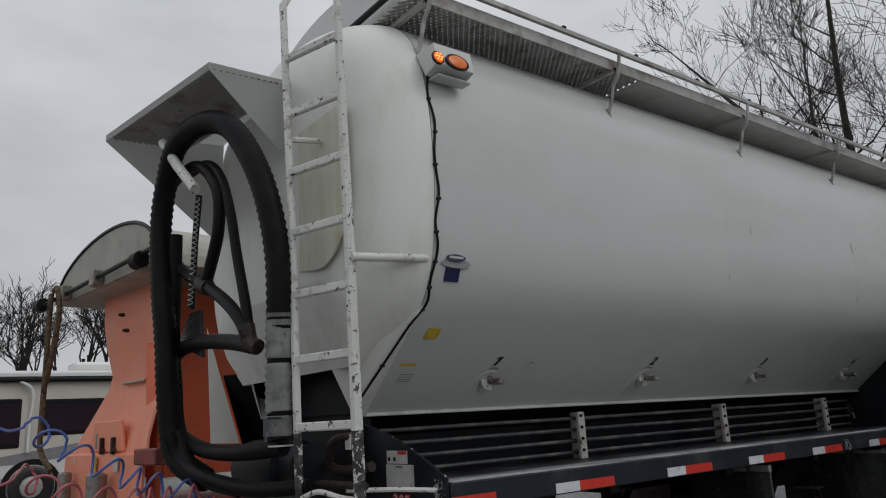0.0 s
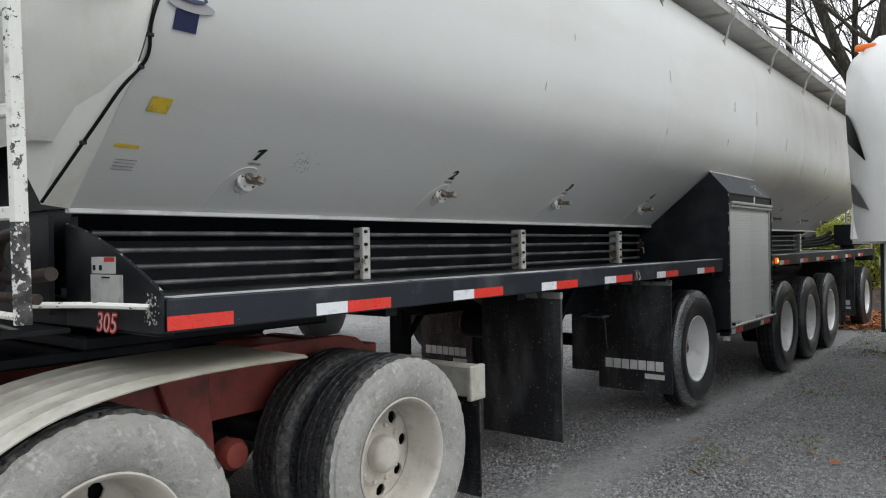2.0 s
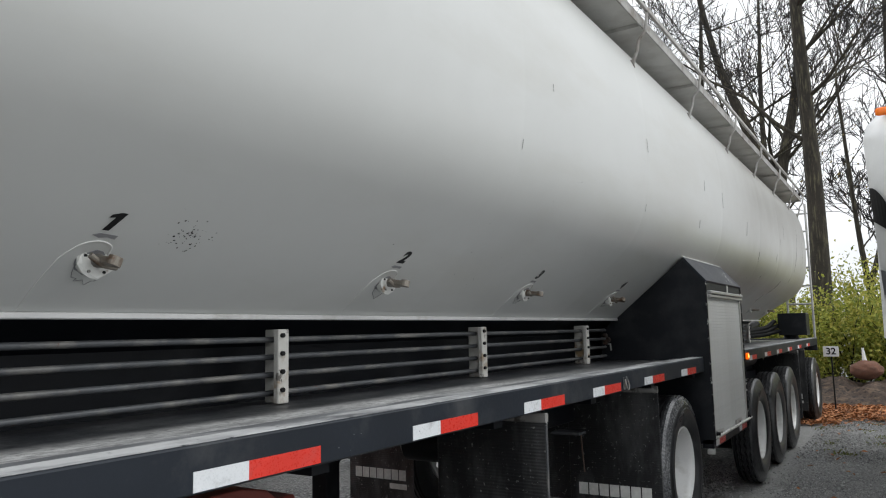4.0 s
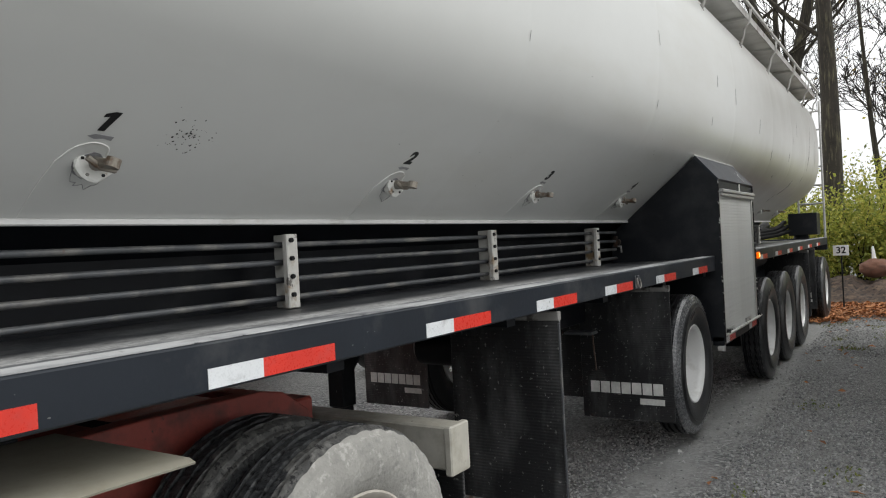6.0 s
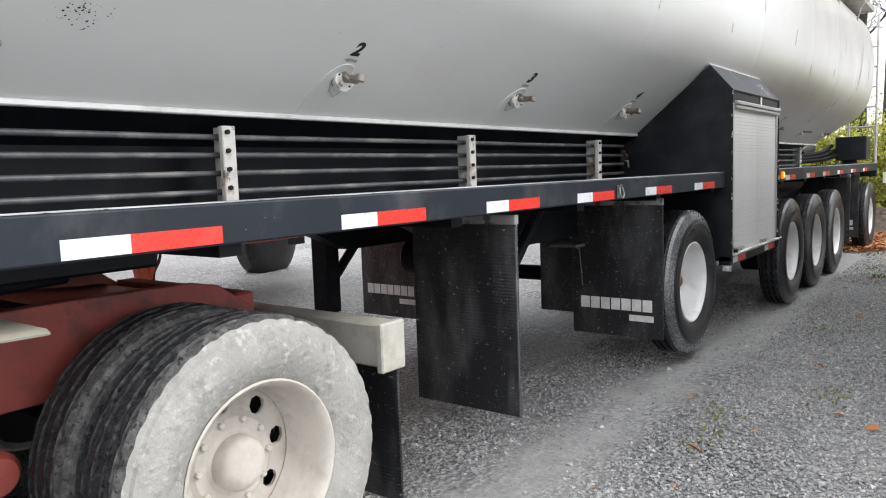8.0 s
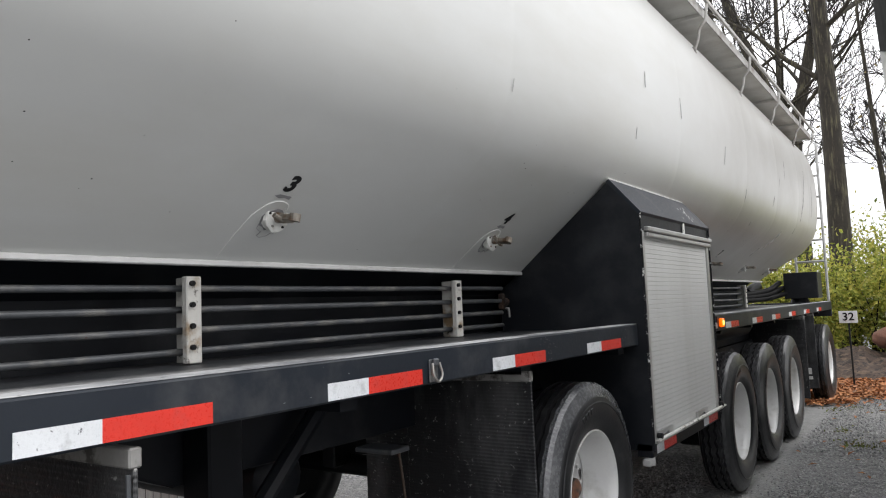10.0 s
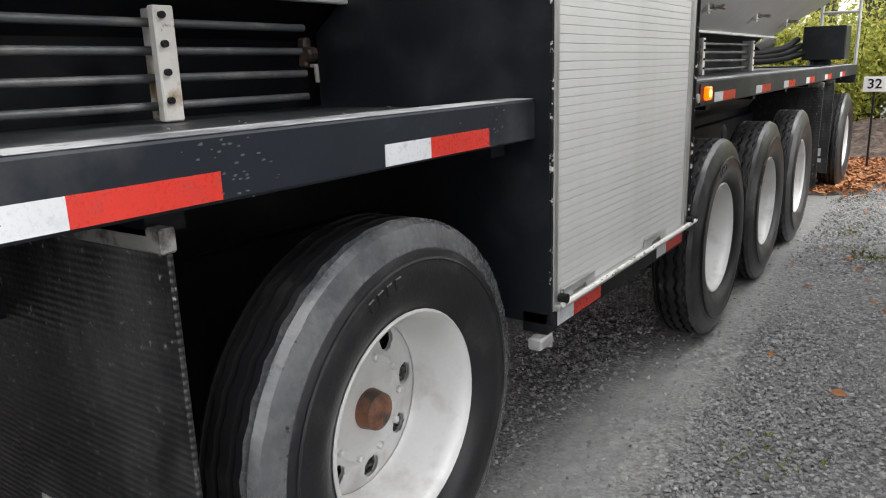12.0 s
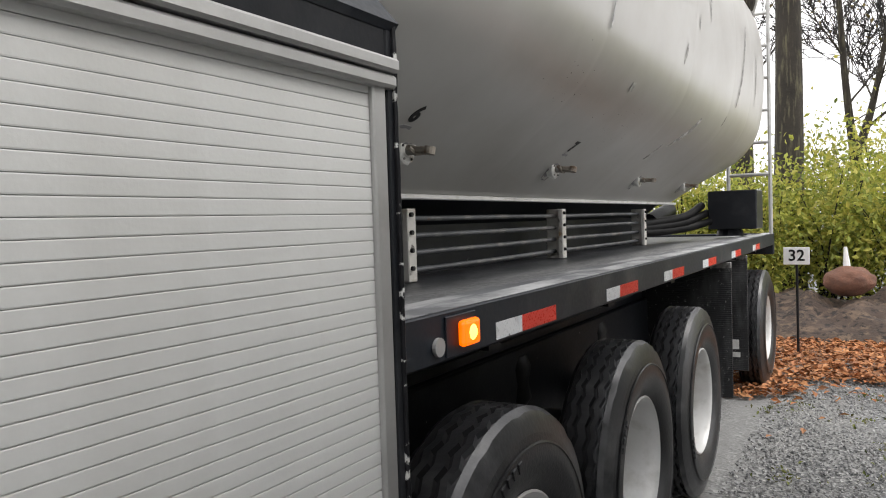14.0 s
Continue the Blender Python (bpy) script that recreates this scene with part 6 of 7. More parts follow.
def fender(x0, x1, far=False):
    """A half fender: down in front of the wheel, over it and straight on behind."""
    line = [(-0.85, 0.48), (-0.815, 0.62), (-0.75, 0.76), (-0.65, 0.885), (-0.51, 0.98), (-0.35, 1.045), (-0.15, 1.085), (0.08, 1.105), (0.34, 1.11), (0.65, 1.105)]
    line = [(p.x, p.y) for p in smooth_points([(y, z, 0) for y, z in line], 4)]
    bm = bmesh.new()
    ribs = 31
    rows = []
    for i, (y, z) in enumerate(line):
        (ya, za), (yb, zb) = line[max(0, i - 1)], line[min(len(line) - 1, i + 1)]
        ty, tz = yb - ya, zb - za
        ll = math.hypot(ty, tz)
        ny, nz = -tz / ll, ty / ll
        row = []
        for k in range(ribs):
            d = 0.008 * max(0.0, min(1.0, (0.30 - y) / 0.4)) if k % 6 == 3 else 0.0
            if k in (0, ribs - 1):
                d = -0.008
            row.append(bm.verts.new((x0 + (x1 - x0) * k / (ribs - 1), y + ny * d, z + nz * d)))
        rows.append(row)
    for a, b in zip(rows, rows[1:]):
        for k in range(ribs - 1):
            bm.faces.new((a[k], a[k + 1], b[k + 1], b[k]))
    bmesh.ops.recalc_face_normals(bm, faces=bm.faces[:])
    bmesh.ops.solidify(bm, geom=bm.faces[:], thickness=0.006)
    return part("fender", bm, M_MUDGUARD, tractor, "dusty ribbed beige half fender", smooth=True, sharp=24)


fender(-0.68, -0.03)
fender(2 * XC + 0.03, 2 * XC + 0.68)
arm = part("fender_arm", tube([(-0.74, -0.74, 0.965), (-0.68, -0.735, 0.958), (-0.58, -0.725, 0.945), (-0.50, -0.72, 0.938)], [0.036, 0.034, 0.044, 0.048], 12), M_FENDER, tractor, "dusty fender support arm", smooth=True)
part("arm_bar", prism([(-0.60, 0.985), (-0.11, 0.955), (-0.075, 0.945), (-0.075, 0.872), (-0.50, 0.885), (-0.60, 0.905)], "y", -0.785, -0.66, 0.016), M_FENDER, arm)
wt = make_wheel(tractor, (-0.05, 1.30, 0.505), 0.51, 0.28, M_RIM_BEIGE, M_DUSTY, 0.225, 0.095, 0.10, True, M_RIM_BEIGE, "dust-grey drive tyre on a beige disc wheel")
# The inner tyre takes dark rubber for the shade between the duals.
wi = make_wheel(tractor, (-0.38, 1.30, 0.505), 0.51, 0.28, M_RIM_BEIGE, M_TREAD, 0.165, 0.108, 0.12, True, M_RIM_BEIGE, "inner drive tyre darkened for the shade between the duals")
# Pale ring paints the thin lit, dusty edge of its shoulder.
for child in wi.children:
    if child.name.startswith("tyre"):
        for f in child.data.polygons:
            if 0.468 < math.hypot(f.center.y, f.center.z) < 0.495 and f.center.x > -0.03:
                f.material_index = 2
for y in (-0.19, 1.30):
    for at in ((-0.05, y, 0.505), (-0.38, y, 0.505)):
        src = wt if at[0] > -0.1 else wi
        if y < 1:
            copy_thing(src, Matrix.Translation(at) @ Matrix.Rotation(0.4 + at[0], 4, "X"))
        copy_thing(src, Matrix.Translation((2 * XC - at[0], y, at[2])) @ FAR)
    part("drive_axle", tube([(2 * XC + 0.4, y, 0.505), (-0.4, y, 0.505)], 0.10, 16), M_BLACK, tractor, smooth=True)
    part("air_bag", lathe([(0.62, 0.0), (0.62, 0.09), (0.66, 0.11), (0.72, 0.10), (0.78, 0.11), (0.82, 0.09), (0.82, 0.0)], (-0.82, y + 0.35, 0), "z", 18), M_HOSE, tractor, smooth=True)
part("brake_pot", lathe([(-0.08, 0.0), (-0.08, 0.07), (0.0, 0.078), (0.03, 0.06), (0.035, 0.03), (0.035, 0.0)], (-0.66, 0.72, 0.565), "x", 18), M_CHASSIS, tractor, smooth=True)
part("suspension_bracket", prism([(0.34, 0.99), (0.61, 0.99), (0.61, 0.90), (0.65, 0.47), (0.55, 0.46), (0.49, 0.58), (0.38, 0.87)], "x", -0.735, -0.69, 0.006), M_CHASSIS, tractor, "red suspension hanger bracket")
part("bracket_hole", box(-0.692, -0.686, 0.495, 0.53, 0.68, 0.705, 0.002), M_INK, tractor)
tail = part("tail_beam", merge(box(2 * XC + 0.13, -0.13, 1.93, 2.05, 0.69, 0.865, 0.008), box(-0.16, -0.125, 1.92, 2.06, 0.67, 0.87, 0.006)), M_FENDER, tractor, "dusty beige rear cross beam")
for x0, x1 in ((-0.66, -0.14), (2 * XC + 0.14, 2 * XC + 0.66)):
    part("tractor_mudflap", box(x0, x1, 2.02, 2.032, 0.10, 0.69, 0.003), M_FLAP, tractor)
part("fifth_wheel", prism([(XC - 0.45, -0.35), (XC + 0.45, -0.35), (XC + 0.48, 0.45), (XC + 0.25, 1.15), (XC + 0.05, 1.0), (XC - 0.05, 1.0), (XC - 0.25, 1.15), (XC - 0.48, 0.45)], "z", 1.09, 1.145, 0.01), M_BLACK, tractor, "greasy black fifth-wheel plate")
part("ramp", prism([(1.0, 1.0), (1.6, 0.96), (1.6, 0.98), (1.0, 1.03)], "x", XC - 0.4, XC + 0.4), M_BLACK, tractor)
for x in (XC - 0.4, XC + 0.4):
    part("plate_stand", box(x - 0.05, x + 0.05, 0.2, 0.6, 0.98, 1.09), M_BLACK, tractor)
# fuel tank with its cap and a perforated step
ft = part("fuel_tank", lathe([(-3.2, 0.0), (-3.2, 0.26), (-3.17, 0.29), (-1.16, 0.29), (-1.11, 0.27), (-1.09, 0.22), (-1.09, 0.0)], (-0.42, 0, 0.685), "y", 36), M_FENDER, tractor, "dusty cylindrical fuel tank", smooth=True)
part("tank_strap", lathe([(-1.52, 0.291), (-1.52, 0.297), (-1.46, 0.297), (-1.46, 0.291)], (-0.42, 0, 0.685), "y", 36, closed=True), M_FENDER, ft)
part("filler_cap", lathe([(0.955, 0.0), (0.955, 0.055), (0.980, 0.055), (0.985, 0.062), (1.005, 0.062), (1.012, 0.045), (1.012, 0.0)], (-0.35, -1.27, -0.012), "z", 24), M_FENDER, ft, "knurled filler cap", smooth=True)
for k in range(20):
    a = 2 * math.pi * k / 20
    part("cap_grip", moved(box(-0.005, 0.005, -0.005, 0.005, 0.986, 1.005), Matrix.Translation((-0.35 + 0.062 * math.cos(a), -1.27 + 0.062 * math.sin(a), -0.012))), M_INK, ft)


def perforated_step():
    bm = bmesh.new()
    nx, ny = 4, 22
    x0, x1, y0, y1, z = -0.24, -0.04, -2.16, -1.08, 0.892
    for i in range(nx):
        for j in range(ny):
            cx, cy = x0 + (x1 - x0) * (i + 0.5) / nx, y0 + (y1 - y0) * (j + 0.5) / ny
            hx, hy = (x1 - x0) / nx / 2, (y1 - y0) / ny / 2
            hole = (i + j) % 2 == 0
            outer = [bm.verts.new((cx + sx * hx, cy + sy * hy, z)) for sx, sy in ((-1, -1), (1, -1), (1, 1), (-1, 1))]
            if not hole:
                bm.faces.new(outer)
                continue
            turn = [math.radians(a) for a in (-135, -90, -45, 0, 45, 90, 135, 180)]
            inner = [bm.verts.new((cx + hx * 0.80 * math.cos(a), cy + hy * 0.80 * math.sin(a), z)) for a in turn]
            low = [bm.verts.new((v.co.x, v.co.y, z - 0.012)) for v in inner]
            for k in range(8):
                bm.faces.new((inner[k], inner[(k + 1) % 8], low[(k + 1) % 8], low[k]))
            for k in range(4):
                bm.faces.new((outer[k], outer[(k + 1) % 4], inner[(2 * k + 2) % 8], inner[(2 * k + 1) % 8], inner[2 * k]))
    bmesh.ops.remove_doubles(bm, verts=bm.verts[:], dist=1e-5)
    return merge(bm, box(x1 - 0.004, x1 + 0.002, y0, y1, z - 0.075, z + 0.001, 0.001), box(x0, x1, y1 - 0.004, y1 + 0.002, z - 0.05, z + 0.001))


part("tank_step", perforated_step(), M_FENDER, ft, "perforated aluminium step")

# coiled air lines and the cables between tractor and trailer
def coil(name, pts, r_coil, turns, r, mat, label):
    line = smooth_points(pts, 12)
    n = turns * 16
    out = []
    for k in range(n + 1):
        f = k / n * (len(line) - 1)
        i = min(int(f), len(line) - 2)
        p = line[i].lerp(line[i + 1], f - i)
        d = (line[i + 1] - line[i]).normalized()
        s = d.cross(Vector((0, 0, 1))).normalized()
        u = s.cross(d)
        a = 2 * math.pi * k / 16
        out.append(p + r_coil * (math.cos(a) * s + math.sin(a) * u))
    return part(name, tube(out, r, 7), mat, tractor, label, smooth=True)


coil("air_line", [(-1.10, -2.3, 2.05), (-1.643, -1.57, 1.793), (-1.426, -1.39, 1.647), (-1.291, -1.14, 1.503), (-1.242, -0.98, 1.428), (-1.138, -0.72, 1.352)], 0.062, 9, 0.0072, M_CURL_BLUE, "coiled blue air line")
coil("air_line", [(-0.95, -2.3, 1.65), (-1.579, -1.58, 1.526), (-1.338, -1.39, 1.416), (-1.183, -1.11, 1.367), (-1.136, -0.96, 1.358), (-1.085, -0.72, 1.36)], 0.062, 10, 0.0072, M_CURL_RED, "coiled faded red air line")
coil("power_cable", [(-1.318, -1.47, 1.314), (-1.125, -1.21, 1.272), (-1.047, -1, 1.277), (-0.988, -0.75, 1.323)], 0.060, 4, 0.0078, M_CURL_GREY, "coiled grey-green power cable")
coil("thin_cable", [(-0.9, -1.9, 1.22), (-1.426, -1.5, 1.174), (-1.231, -1.3, 1.248), (-1.187, -1.2, 1.11)], 0.022, 16, 0.0035, M_HOSE, "thin black coiled cable")
part("power_cable", tube(smooth_points([(-0.988, -0.75, 1.323), (-0.914, -0.6, 1.311), (-0.79, -0.45, 1.338), (-0.6, -0.2, 1.24)], 6), 0.009, 7), M_CURL_GREY, tractor, smooth=True)
part("deck_hose", tube(smooth_points([(-0.85, -2.2, 1.10), (-1.377, -1.36, 1.063), (-1.501, -1.2, 1.094), (-1.451, -1.03, 1.103), (-1.365, -0.87, 1.1), (-1.094, -0.66, 1.092)], 6), 0.021, 10), M_DUSTHOSE, tractor, "dusty hose lying on the deck", smooth=True)
part("deck_hose", tube(smooth_points([(-1.216, -1.25, 1.068), (-1.323, -1, 1.13), (-1.296, -0.8, 1.104)], 6), 0.014, 8), M_DUSTHOSE, tractor, smooth=True)
# ---- surroundings ----
def leafy(name, colours, rough=0.6, thin=False):
    """Leaves: each island takes its own colour from the range."""
    m = bpy.data.materials.new(name)
    m.use_nodes = True
    nt = m.node_tree
    b = nt.nodes["Principled BSDF"]
    b.inputs["Roughness"].default_value = rough
    g = nt.nodes.new("ShaderNodeNewGeometry")
    col = ramp(nt, g.outputs["Random Per Island"], [(k / (len(colours) - 1), c) for k, c in enumerate(colours)])
    nt.links.new(col, b.inputs["Base Color"])
    if thin:
        tr = nt.nodes.new("ShaderNodeBsdfTranslucent")
        nt.links.new(col, tr.inputs["Color"])
        mx = nt.nodes.new("ShaderNodeMixShader")
        mx.inputs["Fac"].default_value = 0.45
        nt.links.new(b.outputs["BSDF"], mx.inputs[1])
        nt.links.new(tr.outputs["BSDF"], mx.inputs[2])
        nt.links.new(mx.outputs["Shader"], nt.nodes["Material Output"].inputs["Surface"])
    return m


M_BUSH = leafy("yellow_green_leaves", [(0.13, 0.17, 0.035), (0.26, 0.30, 0.05), (0.40, 0.42, 0.075), (0.50, 0.45, 0.10), (0.20, 0.24, 0.045)], 0.6, True)
M_DRYLEAF = leafy("fallen_leaves", [(0.26, 0.10, 0.035), (0.40, 0.16, 0.055), (0.17, 0.075, 0.035), (0.50, 0.23, 0.09), (0.33, 0.12, 0.04)], 0.75)
M_TREELEAF = leafy("last_dry_leaves", [(0.10, 0.07, 0.02), (0.16, 0.12, 0.03), (0.07, 0.06, 0.02)], 0.7)
M_STONE = leafy("loose_stones", [(0.11, 0.113, 0.118), (0.24, 0.24, 0.24), (0.34, 0.34, 0.335), (0.17, 0.17, 0.17), (0.46, 0.46, 0.45)], 0.7)
M_WEED = leafy("low_weeds", [(0.08, 0.12, 0.02), (0.15, 0.17, 0.03), (0.11, 0.10, 0.03)], 0.7)
M_SOIL = material("damp_soil", (0.055, 0.036, 0.026), 0.9, 0.0, 0.3, 2.0, dirt=(0.11, 0.075, 0.05), dirt_at=(0.5, 0.64), dirt_scale=7, chips=(0.012, 0.009, 0.007), chip_at=(0.53, 0.60), chip_scale=12, grain=25, bump=1.0)
M_BURLAP = material("brown_root_ball", (0.15, 0.07, 0.045), 0.95, 0.0, 0.25, 5, dirt=(0.11, 0.06, 0.045), dirt_at=(0.45, 0.7), dirt_scale=7, grain=40, bump=0.8)
M_SIGN = material("white_sign", (0.74, 0.74, 0.73), 0.4, 0.0, 0.04, 8, bump=0.0)


def tubes(branches, sides):
    """One mesh of many tapered branches, each a list of (point, radius)."""
    verts, faces = [], []
    for br in branches:
        n = sides if br[0][1] > 0.02 else 3
        base = len(verts)
        d = (br[-1][0] - br[0][0]).normalized()
        s = d.cross(Vector((0.3, 0.9, 0.1))).normalized()
        o = d.cross(s)
        for p, r in br:
            for k in range(n):
                a = 2 * math.pi * k / n
                verts.append(tuple(p + r * (math.cos(a) * s + math.sin(a) * o)))
        for i in range(len(br) - 1):
            for k in range(n):
                a, b = base + i * n + k, base + i * n + (k + 1) % n
                faces.append((a, b, b + n, a + n))
    me = bpy.data.meshes.new("tmp")
    me.from_pydata(verts, [], faces)
    bm = bmesh.new()
    bm.from_mesh(me)
    bpy.data.meshes.remove(me)
    return bm


def grow(rng, p, d, length, r, level, out, tips, droop=0.0, spread=0.75):
    """A branch and, along it, its side branches."""
    steps = max(3, int(5 - level * 0.5))
    line, q, e = [(p, r)], p.copy(), d.copy()
    for k in range(1, steps + 1):
        e = (e + Vector((rng.gauss(0, 0.13), rng.gauss(0, 0.13), rng.gauss(0.02, 0.1) - droop * level))).normalized()
        q = q + e * (length / steps)
        line.append((q.copy(), max(0.010, r * (1 - 0.72 * k / steps))))
    out[min(level, 3)].append(line)
    if level >= 4 or r < 0.009:
        tips.append(q)
        return
    count = (4, 5, 4, 4)[min(level, 3)]
    for k in range(count):
        f = 0.28 + 0.72 * (k + rng.random()) / count
        i = min(int(f * steps), steps - 1)
        a, b = line[i][0], line[i + 1][0]
        at = a.lerp(b, f * steps - i)
        side = e.orthogonal().normalized()
        side.rotate(Matrix.Rotation(rng.uniform(0, 6.28), 3, e))
        nd = (e * rng.uniform(0.7, 1.0) + side * spread * rng.uniform(0.5, 0.95) + Vector((0, 0, 0.22))).normalized()
        grow(rng, at, nd, length * rng.uniform(0.42, 0.68), max(0.010, line[i][1] * rng.uniform(0.4, 0.62)), level + 1, out, tips, droop, spread)


def bare_tree(name, at, height, r, seed, label, stems=(), leaves=0, limb_from=0.35, limbs=9):
    """A tapered trunk, or trunks that fork, with limbs and fine twigs, nearly bare."""
    rng = random.Random(seed)
    tree = thing(name, at, label, "tree", "bare trees round the yard")
    out, tips = {0: [], 1: [], 2: [], 3: []}, []
    trunks = []
    at = Vector(at)
    if not stems:
        stems = [[(0, 0, 0), (0.05, 0.05, height * 0.3), (-0.05, 0.0, height * 0.65), (0.15, 0.1, height)]]
    for si, st in enumerate(stems):
        pts = smooth_points([at + Vector(q) for q in st], 5)
        n = len(pts)
        r0 = r if si == 0 else r * 0.72
        line = [(p, r0 * (1.25 if (k == 0 and si == 0) else 1) * (1 - 0.75 * k / (n - 1))) for k, p in enumerate(pts)]
        trunks.append(line)
        z0 = at.z + height * limb_from
        ok = [k for k in range(n - 1) if pts[k].z > z0]
        for k in range(limbs):
            i = ok[int(len(ok) * (k + rng.random()) / limbs) % len(ok)]
            a = rng.uniform(0, 6.28)
            d = Vector((math.cos(a), math.sin(a), rng.uniform(0.45, 1.2))).normalized()
            grow(rng, pts[i].copy(), d, height * rng.uniform(0.16, 0.3) * (1.2 - 0.6 * i / n), line[i][1] * rng.uniform(0.22, 0.42), 1, out, tips)
        grow(rng, pts[-1].copy(), (pts[-1] - pts[-2]).normalized(), height * 0.22, line[-1][1], 1, out, tips)
    part("trunk", tubes(trunks, 12), M_BARK, tree, "rough grey-brown trunk", smooth=True, sharp=80)
    part("crown", tubes(out[1] + out[2], 6), M_BARK, tree, smooth=True, sharp=80)
    tagged(part("twig_growth", tubes(out[3], 3), M_TWIG, tree), "fine dark bare twigs", kind="stuff")
    if leaves and tips:
        part("last_leaves", leaf_mesh([rng.choice(tips) + Vector((rng.gauss(0, 0.1), rng.gauss(0, 0.1), rng.gauss(-0.05, 0.1))) for k in range(leaves)], 0.05, rng), M_TREELEAF, tree)
    return tree


def leaf_mesh(points, size, rng, flat=False):
    """Small folded leaves, one at each point."""
    verts, faces = [], []
    for p in points:
        a = rng.uniform(0, 6.28)
        s = size * rng.uniform(0.55, 1.35)
        if flat:
            u = Vector((math.cos(a), math.sin(a), rng.gauss(0, 0.25)))
            v = Vector((-math.sin(a), math.cos(a), rng.gauss(0, 0.35)))
        else:
            u = Vector((rng.gauss(0, 1), rng.gauss(0, 1), rng.gauss(0, 1))).normalized()
            v = u.orthogonal().normalized()
            v.rotate(Matrix.Rotation(a, 3, u))
        n = u.cross(v) * 0.25
        i = len(verts)
        for q in (p - u * s, p - v * s * 0.5 + n * s, p + u * s, p + v * s * 0.5 + n * s):
            verts.append(tuple(q))
        faces.extend([(i, i + 1, i + 2), (i, i + 2, i + 3)])
    me = bpy.data.meshes.new("tmp")
    me.from_pydata(verts, [], faces)
    bm = bmesh.new()
    bm.from_mesh(me)
    bpy.data.meshes.remove(me)
    return bm


# trees behind the trailer
bare_tree("bare_tree", (-0.33, 20.0, 0.0), 17, 0.27, 3, "tall straight bare tree with rough grey-brown bark", leaves=150, limb_from=0.33, limbs=16)
bare_tree("bare_tree", (-1.9, 26.0, 0.0), 17, 0.33, 5, "forked bare tree with two dark main stems", stems=[[(0, 0, 0), (0, 0, 3.2), (0.05, 0, 6.2), (0.9, 0.2, 10.5), (1.2, 0.4, 17)], [(0.05, 0, 6.0), (-0.9, 0.1, 8.6), (-1.8, 0.3, 11.5), (-2.6, 0.2, 16)]], leaves=200, limbs=9)
bare_tree("bare_tree", (0.62, 22.5, 0.0), 9, 0.14, 8, "slender leaning bare tree above the bushes", stems=[[(0.15, 0, 0), (0.12, 0, 1.8), (0.02, 0, 2.7), (-0.15, 0, 4.6), (-0.35, 0, 8.5)], [(0.03, 0, 2.6), (0.35, 0.1, 3.7), (0.75, 0.3, 6.0)]], leaves=250, limbs=9)
for k, (x, y, h, r) in enumerate(((-9.7, 30.0, 20, 0.30), (-5.2, 31.0, 16, 0.22), (-12.5, 33.0, 17, 0.24), (3.2, 27.0, 15, 0.22), (6.5, 30.0, 16, 0.25), (1.6, 33.0, 17, 0.24), (-16.5, 36.0, 17, 0.25), (-3.6, 36.0, 17, 0.24), (11.0, 28.0, 15, 0.22))):
    bare_tree("bare_tree", (x, y, 0.0), h, r, 20 + k, "bare tree standing behind the gravel yard", leaves=160 if k > 1 else 700, limb_from=0.22, limbs=11, stems=[[(0, 0, 0), (0.1, 0, 6.0), (-0.1, 0, 13.0), (0.2, 0, 20.0)], [(0, 0, 9.5), (-1.6, 0, 12.2), (-4.2, 0, 15.0), (-7.0, 0, 18.8)]] if k == 0 else ())


def far_wood(name, at_list, seed, label):
    """Bare trees whose trunks fork early into spreading limbs, boughs and twigs."""
    rng = random.Random(seed)
    lines = []

    def spread(p, d, length, r, level):
        q = p + d * length * 0.5 + Vector((rng.gauss(0, 0.06), rng.gauss(0, 0.06), 0)) * length
        e = p + d * length + Vector((0, 0, 0.08 * length))
        lines.append([(p, r), (q, r * 0.75), (e, max(0.018, r * 0.45))])
        if level == 4:
            return
        for k in range(4 if level < 3 else 3):
            f = rng.uniform(0.35, 1.0)
            at = p.lerp(e, f)
            nd = (d * 0.8 + Vector((rng.gauss(0, 0.55), rng.gauss(0, 0.55), rng.gauss(0.18, 0.3)))).normalized()
            spread(at, nd, length * rng.uniform(0.5, 0.75), max(0.020, r * 0.5), level + 1)
    for x, y, h in at_list:
        p = Vector((x, y, yard_rise(x) - 0.05))
        top = p + Vector((rng.gauss(0, 0.3), rng.gauss(0, 0.3), h * 0.42))
        lines.append([(p, 0.17), (top, 0.11)])
        for k in range(3):
            spread(p.lerp(top, rng.uniform(0.7, 1.0)), Vector((rng.gauss(0, 0.45), rng.gauss(0, 0.45), 1)).normalized(), h * rng.uniform(0.24, 0.32), 0.08, 1)
    ob = part(name, tubes(lines, 4), M_TWIG)
    return tagged(ob, label, "trees", kind="stuff")


rw = random.Random(77)
far_wood("far_wood", [(rw.uniform(-75, -48), rw.uniform(-25, 45), rw.uniform(8.0, 12.5)) for k in range(95)], 5, "far row of bare grey trees")

